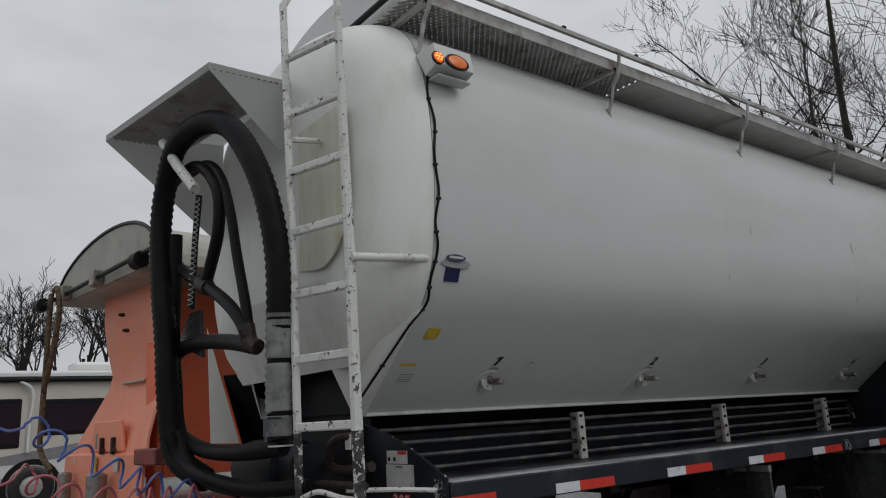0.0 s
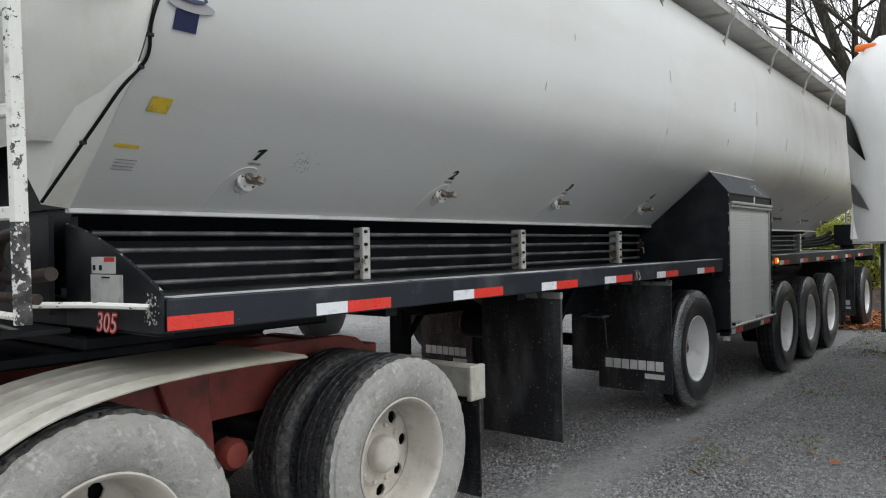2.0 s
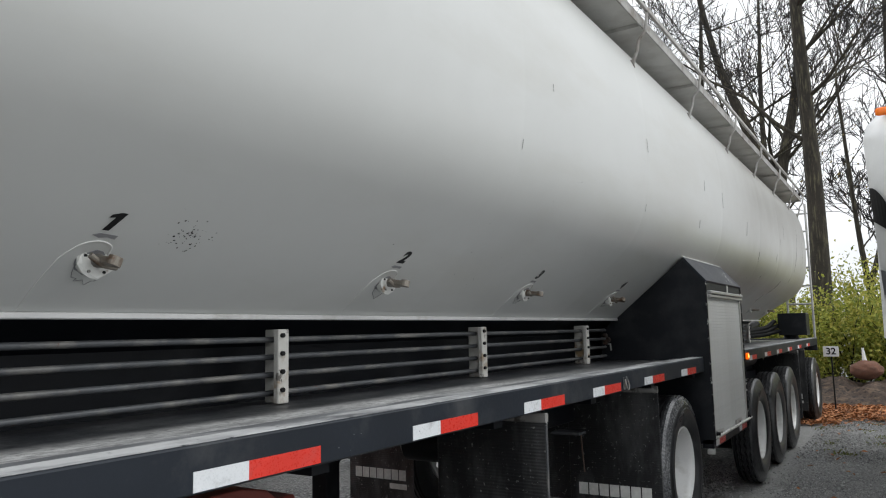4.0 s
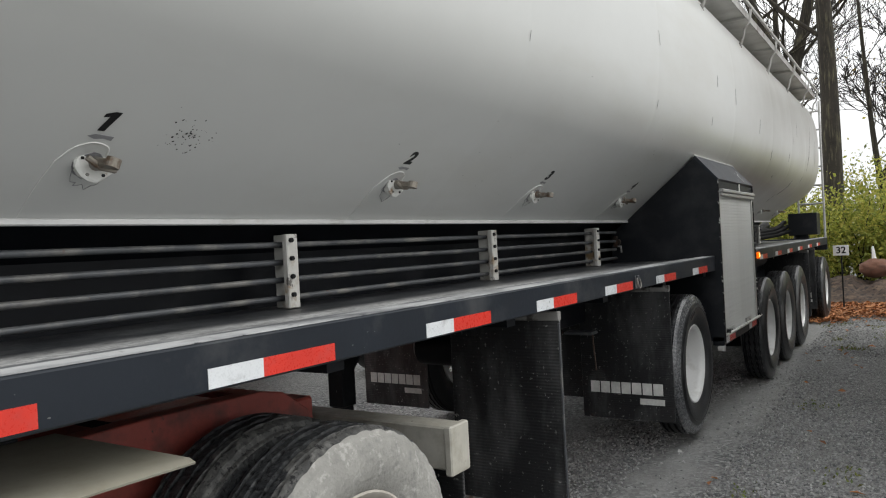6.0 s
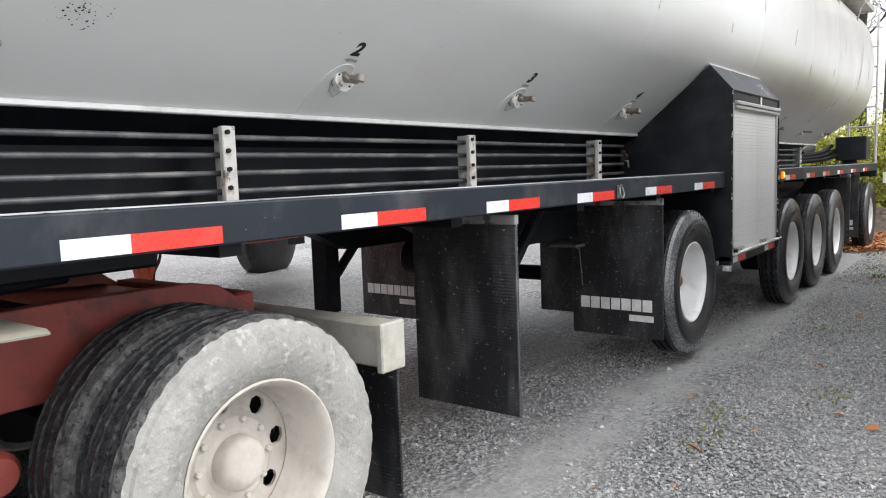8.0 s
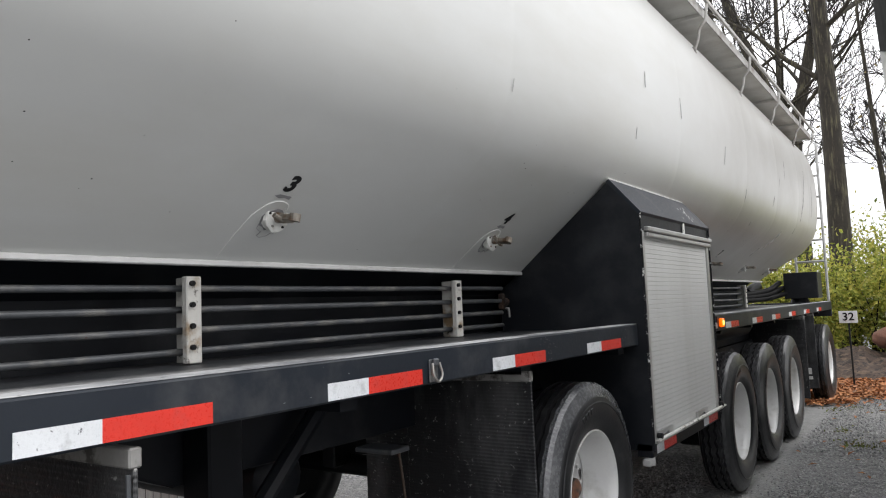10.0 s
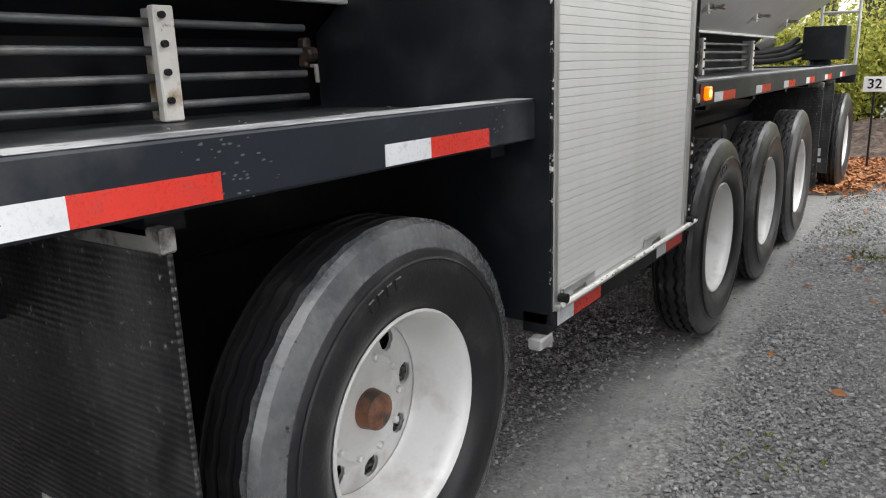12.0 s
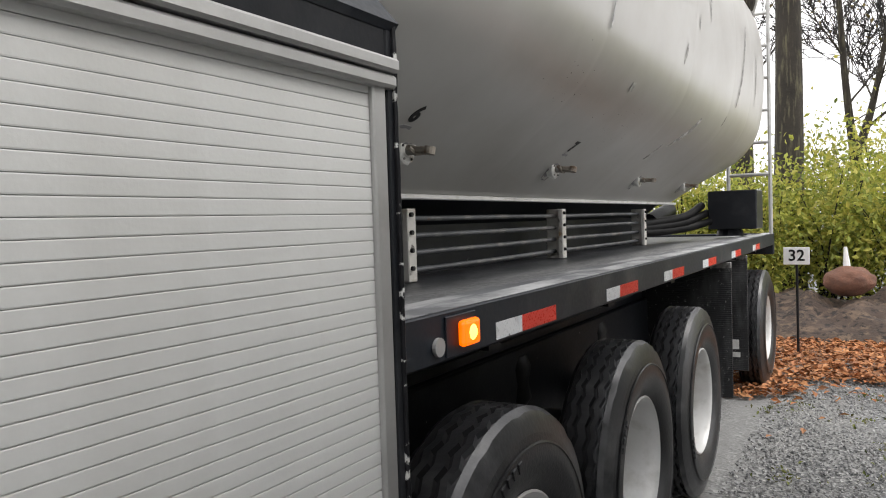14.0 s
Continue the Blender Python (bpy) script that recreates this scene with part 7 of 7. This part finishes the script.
# bushes, mound, root ball, leaves and sign behind the trailer
def bush(name, at, size, seed, n, label):
    rng = random.Random(seed)
    b = thing(name, at, label, "bush", "shrubs behind the yard")
    at = Vector(at)
    stems, pts = [], []
    for k in range(14):
        a = rng.uniform(0, 6.28)
        d = Vector((math.cos(a) * 0.5 * size[0], math.sin(a) * 0.5 * size[1], size[2] * rng.uniform(0.7, 1.05)))
        mid = at + d * 0.5 + Vector((rng.gauss(0, 0.1), rng.gauss(0, 0.1), 0.1))
        stems.append([(at + Vector((rng.gauss(0, 0.12), rng.gauss(0, 0.12), 0)), 0.022), (mid, 0.014), (at + d, 0.005)])
        for j in range(n // 14):
            f = rng.uniform(0.15, 1.0) ** 0.8
            c = (at.lerp(mid, f * 2) if f < 0.5 else mid.lerp(at + d, f * 2 - 1))
            pts.append(c + Vector((rng.gauss(0, 0.16 * size[0]), rng.gauss(0, 0.16 * size[1]), rng.gauss(0, 0.13 * size[2]))))
    pts = [p if p.z > 0.05 else Vector((p.x, p.y, 0.05 + rng.random() * 0.3)) for p in pts]
    tagged(part("stem_growth", tubes(stems, 5), M_TWIG, b), "thin dark stems", kind="stuff")
    part("foliage", leaf_mesh(pts, 0.052, rng), M_BUSH, b, "yellow-green autumn leaves")
    return b


for k, (x, y, sx, sz) in enumerate(((-0.6, 18.6, 1.3, 1.9), (0.35, 19.4, 1.6, 2.4), (1.4, 19.2, 1.8, 2.2), (2.8, 19.6, 2.0, 2.5), (4.4, 19.8, 2.2, 2.6), (-2.0, 19.5, 1.8, 2.3), (-3.6, 20.0, 2.0, 2.2), (6.3, 20.2, 2.2, 2.6), (0.9, 21.3, 2.0, 3.0), (-5.6, 20.5, 2.2, 2.2), (3.6, 22.0, 2.4, 3.1), (-1.3, 21.8, 2.0, 2.4))):
    bush("shrub", (x, y, 0.0), (sx, sx, sz), 40 + k, 5400, "yellow-green leafy shrub behind the gravel yard")


def mound():
    bm = bmesh.new()
    xs, ys = np.linspace(-1.5, 7.5, 110), np.linspace(15.9, 19.6, 46)
    grid = []
    for x in xs:
        row = []
        for y in ys:
            e = max(0.0, 1 - ((y - 17.7) / 1.85) ** 2) * min(1.0, max(0.0, (x + 1.4) / 1.5)) * min(1.0, max(0.0, (7.4 - x) / 1.5))
            z = 0.62 * e * (0.75 + 0.5 * noise.noise((x * 0.9, y * 0.9, 2))) + 0.16 * e * noise.noise((x * 3.1, y * 3.1, 5)) + 0.07 * e * noise.noise((x * 8, y * 8, 9)) - 0.03
            row.append(bm.verts.new((x, y, z)))
        grid.append(row)
    for i in range(len(xs) - 1):
        for j in range(len(ys) - 1):
            bm.faces.new((grid[i][j], grid[i + 1][j], grid[i + 1][j + 1], grid[i][j + 1]))
    return tagged(part("soil_mound", bm, M_SOIL, smooth=True, sharp=30), "low mound of damp brown soil at the yard's edge", "mound", kind="structure")


mound()
ball = thing("root_ball", (0.66, 17.2, 0.42), "brown burlap root ball lying on the soil mound", "root ball")
bm = bmesh.new()
bmesh.ops.create_icosphere(bm, subdivisions=4, radius=1.0)
for v in bm.verts:
    k = 1 + 0.10 * noise.noise(v.co * 2.2) + 0.05 * noise.noise(v.co * 6)
    v.co = Vector((0.66 + v.co.x * 0.31 * k, 17.2 + v.co.y * 0.28 * k, 0.66 + v.co.z * 0.20 * k))
part("burlap_ball", bm, M_BURLAP, ball, smooth=True)
part("stem_stub", tube([(0.64, 17.2, 0.80), (0.62, 17.2, 1.12)], [0.05, 0.02], 8), M_SIGN, ball, "pale wrapped stem stub")
tagged(part("kerb_stone", box(1.05, 1.75, 14.35, 14.55, -0.02, 0.10, 0.02), M_STONE), "short pale concrete kerb stone in the leaves", "kerb stone")

sign = thing("numbered_sign", (0.22, 14.95, 0.0), "small white plate with number 32 on a thin black post", "sign")
part("post", tube([(0.22, 14.95, 0.0), (0.215, 14.95, 1.1)], 0.014, 8), M_INK, sign, "thin black post")
part("plate", box(0.085, 0.345, 14.925, 14.935, 1.03, 1.22, 0.003), M_SIGN, sign, "white plate")
part("digits", writing("32", 0.17, axes((0.215, 14.922, 1.125), (1, 0, 0), (0, 0, 1)), 0.003), M_INK, sign, "black digits 32")

rl = random.Random(9)
pts = []
while len(pts) < 19000:
    x, y = rl.uniform(-2.5, 6.0), rl.uniform(12.6, 16.4)
    edge = 13.3 + 0.55 * noise.noise((x * 0.8, 1.0, 0)) + 0.28 * max(0.0, x) - (0.5 if x < 0.4 else 0)
    if y > edge or (y > edge - 0.8 and rl.random() < 0.10):
        pts.append(Vector((x, y, 0.012 + rl.random() * 0.05)))
tagged(part("leaf_litter", leaf_mesh(pts, 0.042, rl, True), M_DRYLEAF), "orange-brown fallen leaves on the ground", "leaves", kind="stuff")
pts = [Vector((rl.uniform(0.2, 3.0), rl.uniform(1.0, 13.5), 0.008)) for k in range(90)]
tagged(part("scattered_leaves", leaf_mesh(pts, 0.035, rl, True), M_DRYLEAF), "a few scattered fallen leaves on gravel", "leaves", kind="stuff")
pts = []
for k in range(38):
    cx, cy = rl.uniform(0.15, 2.6), (rl.uniform(9.5, 13.5) if k > 4 else rl.uniform(2.2, 7.0))
    pts += [Vector((cx + rl.gauss(0, 0.08), cy + rl.gauss(0, 0.11), 0.012 + 0.02 * rl.random())) for j in range(30)]
tagged(part("low_weeds", leaf_mesh(pts, 0.016, rl), M_WEED), "small tufts of green weeds in gravel", "weeds", kind="stuff")


def stones(n, seed, area, size):
    rng = random.Random(seed)
    verts, faces = [], []
    octa = [(1, 0, 0), (-1, 0, 0), (0, 1, 0), (0, -1, 0), (0, 0, 1), (0, 0, -1)]
    tri = [(0, 2, 4), (2, 1, 4), (1, 3, 4), (3, 0, 4), (2, 0, 5), (1, 2, 5), (3, 1, 5), (0, 3, 5)]
    for k in range(n):
        x, y = rng.uniform(area[0], area[1]), rng.uniform(area[2], area[3])
        s = size * rng.uniform(0.5, 1.5)
        m = Euler((rng.uniform(0, 6), rng.uniform(0, 6), rng.uniform(0, 6))).to_matrix()
        i = len(verts)
        for v in octa:
            q = m @ Vector((v[0] * rng.uniform(0.7, 1.3), v[1] * rng.uniform(0.7, 1.2), v[2] * rng.uniform(0.5, 0.9)))
            verts.append((x + q.x * s, y + q.y * s, q.z * s * 0.8 - 0.004))
        faces.extend([tuple(i + j for j in t) for t in tri])
    me = bpy.data.meshes.new("tmp")
    me.from_pydata(verts, [], faces)
    b = bmesh.new()
    b.from_mesh(me)
    bpy.data.meshes.remove(me)
    return b


tagged(part("gravel", merge(stones(62000, 1, (0.30, 3.2, 1.0, 9.0), 0.0088), stones(9000, 2, (-0.9, -0.22, 1.8, 9.0), 0.009), stones(900, 6, (-0.22, 0.30, 1.8, 9.0), 0.008), stones(16000, 3, (0.15, 4.0, 9.0, 14.5), 0.011), stones(700, 4, (-0.8, 2.5, 1.5, 11.0), 0.016)), M_STONE), "loose grey crushed stones on the yard", "gravel", kind="stuff")

# ---- white travel trailer beside the path ----
rv = thing("travel_trailer", (2.7, 7.0, 0.0), "white travel trailer nose with dark swoosh decals and amber lamp", "travel trailer")
X0, X1 = 1.345, 3.845


def rv_nose():
    """The moulded front cap: rounded at the sides and top, curved back towards the roof."""
    bm = bmesh.new()
    rows = []
    for k in range(15):
        f = k / 14
        z = 1.54 + 1.38 * f
        back = 0.10 * (1 - f) ** 2 + 0.75 * max(0.0, f - 0.55) ** 2 * 2.2
        inset = 0.06 * (1 - f) + (0.10 * max(0.0, (f - 0.86) / 0.14) ** 2)
        row = []
        for j in range(21):
            u = j / 20
            side = abs(2 * u - 1)
            x = X0 + inset + (X1 - X0 - 2 * inset) * u
            round_back = 0.28 * max(0.0, (side - 0.86) / 0.14) ** 2
            row.append(bm.verts.new((x, 3.95 + back + round_back, z)))
        rows.append(row)
    for a, b in zip(rows, rows[1:]):
        for j in range(20):
            bm.faces.new((a[j], a[j + 1], b[j + 1], b[j]))
    return bm


part("front_cap", rv_nose(), M_RV, rv, "glossy white moulded front cap", smooth=True, sharp=60)
part("body", prism([(4.28, 1.54), (4.72, 2.90), (4.95, 2.95), (10.9, 2.95), (10.9, 0.75), (6.3, 0.75), (6.3, 1.54)], "x", X0 + 0.03, X1 - 0.03, 0.02), M_RV, rv)
part("underside", box(X0 + 0.08, X1 - 0.08, 4.08, 6.35, 1.525, 1.54), M_GREY, rv)
leg = part("storage_wall", box(X0 + 0.22, X1 - 0.22, 4.38, 4.43, 0.94, 1.525, 0.004), M_RV, rv, "white lower storage panel")
part("panel_trim", box(X0 + 0.20, X0 + 0.22, 4.365, 4.44, 0.92, 1.525, 0.003), M_INK, leg)
part("panel_trim", box(X0 + 0.222, X1 - 0.22, 4.365, 4.44, 0.92, 0.94, 0.003), M_INK, leg)
for x in (X0 + 0.5, X1 - 0.5):
    part("landing_leg", box(x - 0.04, x + 0.04, 4.47, 4.55, 0.0, 1.53, 0.006), M_BLACK, rv)
for y in (8.2, 9.1):
    for x in (X0 + 0.05, X1 - 0.27):
        part("wheel", lathe([(0.0, 0.0), (0.0, 0.22), (0.02, 0.34), (0.05, 0.37), (0.18, 0.37), (0.21, 0.34), (0.22, 0.0)], (x, y, 0.37), "x", 28), M_RUBBER, rv, smooth=True)


def on_cap(u, f, off=0.006):
    z = 1.54 + 1.38 * f
    back = 0.10 * (1 - f) ** 2 + 0.75 * max(0.0, f - 0.55) ** 2 * 2.2
    inset = 0.06 * (1 - f) + (0.10 * max(0.0, (f - 0.86) / 0.14) ** 2)
    side = abs(2 * u - 1)
    return Vector((X0 + inset + (X1 - X0 - 2 * inset) * u, 3.95 + back + 0.28 * max(0.0, (side - 0.86) / 0.14) ** 2 - off, z))


def swoosh(line, mat, name):
    """A decal between an upper and a lower curve, laid on the cap."""
    bm = bmesh.new()
    top = [bm.verts.new(on_cap(u, a)) for u, a, b in line]
    low = [bm.verts.new(on_cap(u, b)) for u, a, b in line]
    for k in range(len(line) - 1):
        bm.faces.new((top[k], top[k + 1], low[k + 1], low[k]))
    bmesh.ops.solidify(bm, geom=bm.faces[:], thickness=0.001)
    part(name, bm, mat, rv)


TIP = 0.058
swoosh([(TIP * k / 9, 0.63 - 0.255 * (k / 9) ** 1.7, 0.49 - 0.115 * k / 9 - 0.001) for k in range(10)], M_INK, "black_decal")
swoosh([(TIP * k / 9, 0.29 - 0.145 * (k / 9) ** 1.6, 0.19 - 0.045 * k / 9 - 0.001) for k in range(10)], M_GREY, "grey_decal")
lens = on_cap(0.045, 0.945)
part("amber_lamp", moved(box(-0.065, 0.065, -0.020, 0.020, -0.024, 0.024, 0.018, 3), Matrix.Translation(lens)), M_AMBER, rv, "amber roof marker lamp")

# ---- orange hopper truck body on the far side ----
cart = thing("orange_hopper_truck", (-4.53, 2.5, 0.08), "faded orange hopper truck body with a grey roll tarp", "truck")
CO = Vector((-4.53, -0.60, 0.09))
CM = Matrix.Translation(CO) @ Matrix.Rotation(math.atan2(0.124, 0.992), 4, "Z") @ Matrix.Diagonal((1.03, 1.0, 1.05, 1))
arch = [(0.06 + 1.22 * math.cos(a), 2.84 + 0.47 * math.sin(a) ** 0.9 * (1 + 0.12 * math.cos(a))) for a in np.linspace(0.0, math.pi, 22)]
part("tarp_end", moved(prism(arch, "y", 0.0, 0.03), CM), M_TARP, cart, "grey arched tarp end board")
part("tarp_roll", moved(prism([(x * 0.985, z - 0.01) for x, z in arch], "y", 0.03, 6.5), CM), M_TARP, cart)
part("tarp_rim", moved(tube([(x, 0.0, z + 0.01) for x, z in arch], 0.018, 6), CM), M_INK, cart)
part("tarp_bar", moved(tube([(-1.45, -0.06, 2.87), (1.35, -0.06, 2.93)], 0.022, 8), CM), M_INK, cart, smooth=True)
for u in (-1.45, 1.05):
    part("bar_knob", moved(lathe([(-0.06, 0.0), (-0.06, 0.07), (0.06, 0.07), (0.06, 0.0)], (u, -0.06, 2.88), "x", 14), CM), M_HOSE, cart, smooth=True)
for u in (-0.75, 0.1):
    part("bar_clamp", moved(box(u - 0.05, u + 0.05, -0.11, -0.01, 2.82, 2.97, 0.012), CM), M_STEEL, cart)
front = bmesh.new()
rows = []
for z, half, v in ((2.84, 0.68, 0.30), (2.55, 0.66, 0.30), (2.30, 0.62, 0.33), (2.08, 0.575, 0.37), (1.95, 0.60, 0.35), (1.5, 0.78, 0.16), (1.38, 0.86, 0.12), (1.36, 0.90, 0.08), (0.95, 0.92, 0.06)):
    rows.append([front.verts.new((half * (2 * k / 8 - 1) + 0.10, v + 0.05 * (1 - (2 * k / 8 - 1) ** 2), z)) for k in range(9)])
for a, b in zip(rows, rows[1:]):
    for k in range(8):
        front.faces.new((a[k], a[k + 1], b[k + 1], b[k]))
bmesh.ops.recalc_face_normals(front, faces=front.faces[:])
bmesh.ops.solidify(front, geom=front.faces[:], thickness=0.02)
part("front_sheet", moved(front, CM), M_FADED, cart, "faded orange folded front sheet", smooth=True, sharp=25)
part("hopper_body", moved(prism([(-0.60, 2.84), (0.34, 2.84), (0.34, 2.2), (0.30, 1.15), (-0.45, 1.15), (-0.58, 2.2)], "y", 0.55, 6.4), CM), M_ORANGE, cart)
part("side_wing", moved(prism([(0.45, 2.30), (0.70, 2.22), (0.92, 2.20), (0.86, 1.85), (0.72, 1.35), (0.72, 0.95), (0.55, 0.95)], "y", 0.28, 0.34, 0.01), CM), M_ORANGE, cart, "orange side wing plate")
for k, u in enumerate((-0.70, -0.15, 0.35)):
    part("marker_sticker", moved(box(u, u + 0.09, 0.075, 0.085, 1.24, 1.36), CM), M_LABEL if k != 1 else M_YELLOW, cart)
part("fold_bar", moved(box(-0.20, 0.30, 0.33, 0.40, 1.985, 2.005, 0.006), CM), M_RIM_BEIGE, cart, "rusty pale bar across the fold")
hatch = part("hopper_hatch", moved(prism([(-0.38, 1.40), (0.42, 1.40), (0.34, 1.66), (-0.26, 1.66)], "y", 0.125, 0.16, 0.01), CM), M_FADED, cart, "sun-bleached orange hatch with steel latches")
for u in (-0.02, 0.24):
    part("hatch_latch", moved(merge(box(u - 0.02, u + 0.02, 0.09, 0.125, 1.38, 1.52, 0.006), box(u - 0.045, u + 0.045, 0.10, 0.125, 1.40, 1.425, 0.004)), CM), M_GRIME, hatch)
for u, z in ((-0.12, 2.62), (0.0, 2.46)):
    part("eye_bolt", moved(lathe([(0.24, 0.0), (0.24, 0.010), (0.27, 0.020), (0.30, 0.016), (0.30, 0.0)], (u, 0, z), "y", 10), CM), M_GRIME, cart, smooth=True)
part("door_latch", moved(box(-0.22, -0.17, 0.12, 0.16, 1.42, 1.56, 0.008), CM), M_STEEL, cart)
for u, r in ((0.25, 0.085), (-0.55, 0.06)):
    part("work_lamp", moved(lathe([(-0.14, 0.0), (-0.14, r), (0.12, r), (0.14, r * 0.7), (0.14, 0.0)], (u, -0.02, 1.1), "z", 16), CM), M_STEEL, cart, smooth=True)
part("chassis_beam", moved(box(-0.85, 0.85, 0.0, 6.8, 0.78, 0.95, 0.01), CM), M_CHASSIS, cart)
part("front_bumper", moved(box(-1.1, 1.2, -0.12, 0.06, 0.70, 0.86, 0.02), CM), M_BLACK, cart)
part("bracket", moved(box(0.95, 1.35, 0.0, 0.12, 1.30, 1.42, 0.01), CM), M_CHASSIS, cart, "red hinge bracket")
for u in (-1.0, 1.0):
    for v in (2.0, 7.285):
        part("wheel", moved(lathe([(-0.14, 0.0), (-0.14, 0.28), (-0.13, 0.47), (-0.10, 0.51), (0.10, 0.51), (0.13, 0.47), (0.14, 0.28), (0.14, 0.0)], (u * 1.05, v, 0.50), "x", 32), CM), M_RUBBER, cart, smooth=True)
        part("axle_post", moved(box(u * 0.5 - 0.06, u * 0.5 + 0.06, v - 0.1, v + 0.1, 0.45, 0.85), CM), M_BLACK, cart)
    part("stand_leg", moved(box(u * 0.8 - 0.06, u * 0.8 + 0.06, 0.7, 0.82, 0.0, 0.95, 0.006), CM), M_ORANGE, cart)
part("side_post", moved(merge(prism([(3.97, 0.95), (4.11, 0.95), (4.13, 0.36), (4.12, 0.0), (4.06, 0.0), (4.06, 0.36)], "x", 0.35, 0.46, 0.006), prism([(4.28, 0.95), (4.37, 0.95), (4.16, 0.38), (4.11, 0.40)], "x", 0.37, 0.44, 0.006)), CM), M_ORANGE, cart, "forked orange support post")
part("loose_cable", moved(tube(smooth_points([(0.42, 3.58, 0.92), (0.42, 3.62, 0.70), (0.41, 3.70, 0.62), (0.42, 3.80, 0.68), (0.42, 3.90, 0.58), (0.41, 3.96, 0.62), (0.42, 4.0, 0.9)], 4), 0.016, 6), CM), M_CHASSIS, cart, smooth=True)
part("loose_cable", moved(tube(smooth_points([(0.42, 4.32, 0.9), (0.41, 4.30, 0.62), (0.42, 4.21, 0.48), (0.41, 4.22, 0.25), (0.42, 4.25, 0.02)], 4), 0.014, 6), CM), M_CHASSIS, cart, smooth=True)
part("under_beam", moved(box(-0.15, 0.0, 5.9, 7.0, 0.59, 0.80, 0.008), CM), M_ORANGE, cart, "orange under-body beam")
rope_pts = [(-1.02, -0.1, 2.93), (-0.98, -0.12, 2.6), (-0.98, -0.12, 2.2), (-1.00, -0.12, 1.8), (-0.95, -0.13, 1.45), (-0.7, -0.1, 1.25)]
part("rope", moved(tube(smooth_points(rope_pts, 6), 0.028, 8), CM), M_ROPE, cart, "frayed brown rope", smooth=True)
part("rope", moved(tube(smooth_points([(-0.95, -0.1, 2.95), (-0.78, -0.12, 2.94), (-0.68, -0.12, 2.7), (-0.80, -0.12, 2.35), (-0.96, -0.12, 2.05)], 6), 0.028, 8), CM), M_ROPE, cart, "frayed brown rope", smooth=True)

# ---- cream motorhome parked across the yard ----
mh = thing("motorhome", (-14.2, -3.0, 0.0), "cream and white motorhome with dark windows across the yard", "motorhome")
MX = -13.0
part("body", box(MX - 2.3, MX, -8.0, 2.6, 0.55, 2.40, 0.06, 2), M_RV_CREAM, mh)
part("roof_cap", box(MX - 2.32, MX + 0.03, -8.02, 2.62, 2.40, 2.50, 0.04), M_RV, mh, "white roof cap")
part("awning", tube([(MX + 0.09, -6.5, 2.33), (MX + 0.09, 2.3, 2.33)], 0.055, 10), M_INK, mh, smooth=True)
part("awning_case", box(MX + 0.0, MX + 0.12, -6.6, 2.4, 2.385, 2.42), M_RV, mh)
for y0, y1, z0, z1 in ((0.35, 1.75, 1.35, 1.90), (-0.95, -0.10, 1.15, 1.92), (-4.2, -2.6, 1.35, 1.9)):
    w = part("window", box(MX - 0.01, MX + 0.025, y0 - 0.06, y1 + 0.06, z0 - 0.06, z1 + 0.06, 0.02), M_INK, mh)
    part("pane", box(MX + 0.025, MX + 0.032, y0, y1, z0, z1, 0.01), M_GLASS_DARK, w)
part("roof_unit", box(MX - 1.2, MX - 0.5, 0.9, 1.8, 2.50, 2.72, 0.06, 2), M_RV, mh, "white roof air unit")
part("stripe", prism([(-8.0, 0.80), (-0.3, 0.95), (2.6, 1.35), (2.6, 1.15), (0.2, 0.80), (-8.0, 0.66)], "x", MX + 0.002, MX + 0.010), M_GREY, mh)
part("lower_panel", prism([(-8.0, 0.56), (-8.0, 0.66), (0.2, 0.80), (2.6, 1.15), (2.6, 0.56)], "x", MX + 0.001, MX + 0.006), M_RV, mh)
part("awning_arm", tube(smooth_points([(MX + 0.10, -0.1, 2.3), (MX + 0.10, 0.12, 2.1), (MX + 0.06, 0.10, 1.5), (MX + 0.06, 0.10, 1.0)], 4), 0.03, 8), M_RV, mh, smooth=True)
for y in (0.2, -6.3):
    wh = part("wheel", lathe([(-0.12, 0.0), (-0.12, 0.34), (-0.08, 0.38), (0.08, 0.38), (0.10, 0.34), (0.10, 0.22), (0.08, 0.2), (0.08, 0.0)], (MX - 0.02, y, 0.38), "x", 28), M_RUBBER, mh, smooth=True)
    part("hub_cap", lathe([(0.09, 0.0), (0.09, 0.2), (0.12, 0.18), (0.14, 0.08), (0.14, 0.0)], (MX - 0.02, y, 0.38), "x", 20), M_ALU, wh, smooth=True)
part("wheel_arch", lathe([(0.0, 0.40), (0.0, 0.50), (0.02, 0.50), (0.02, 0.40)], (MX - 0.005, 0.2, 0.38), "x", 28, closed=True), M_INK, mh)
mh.location.z = yard_rise(MX)
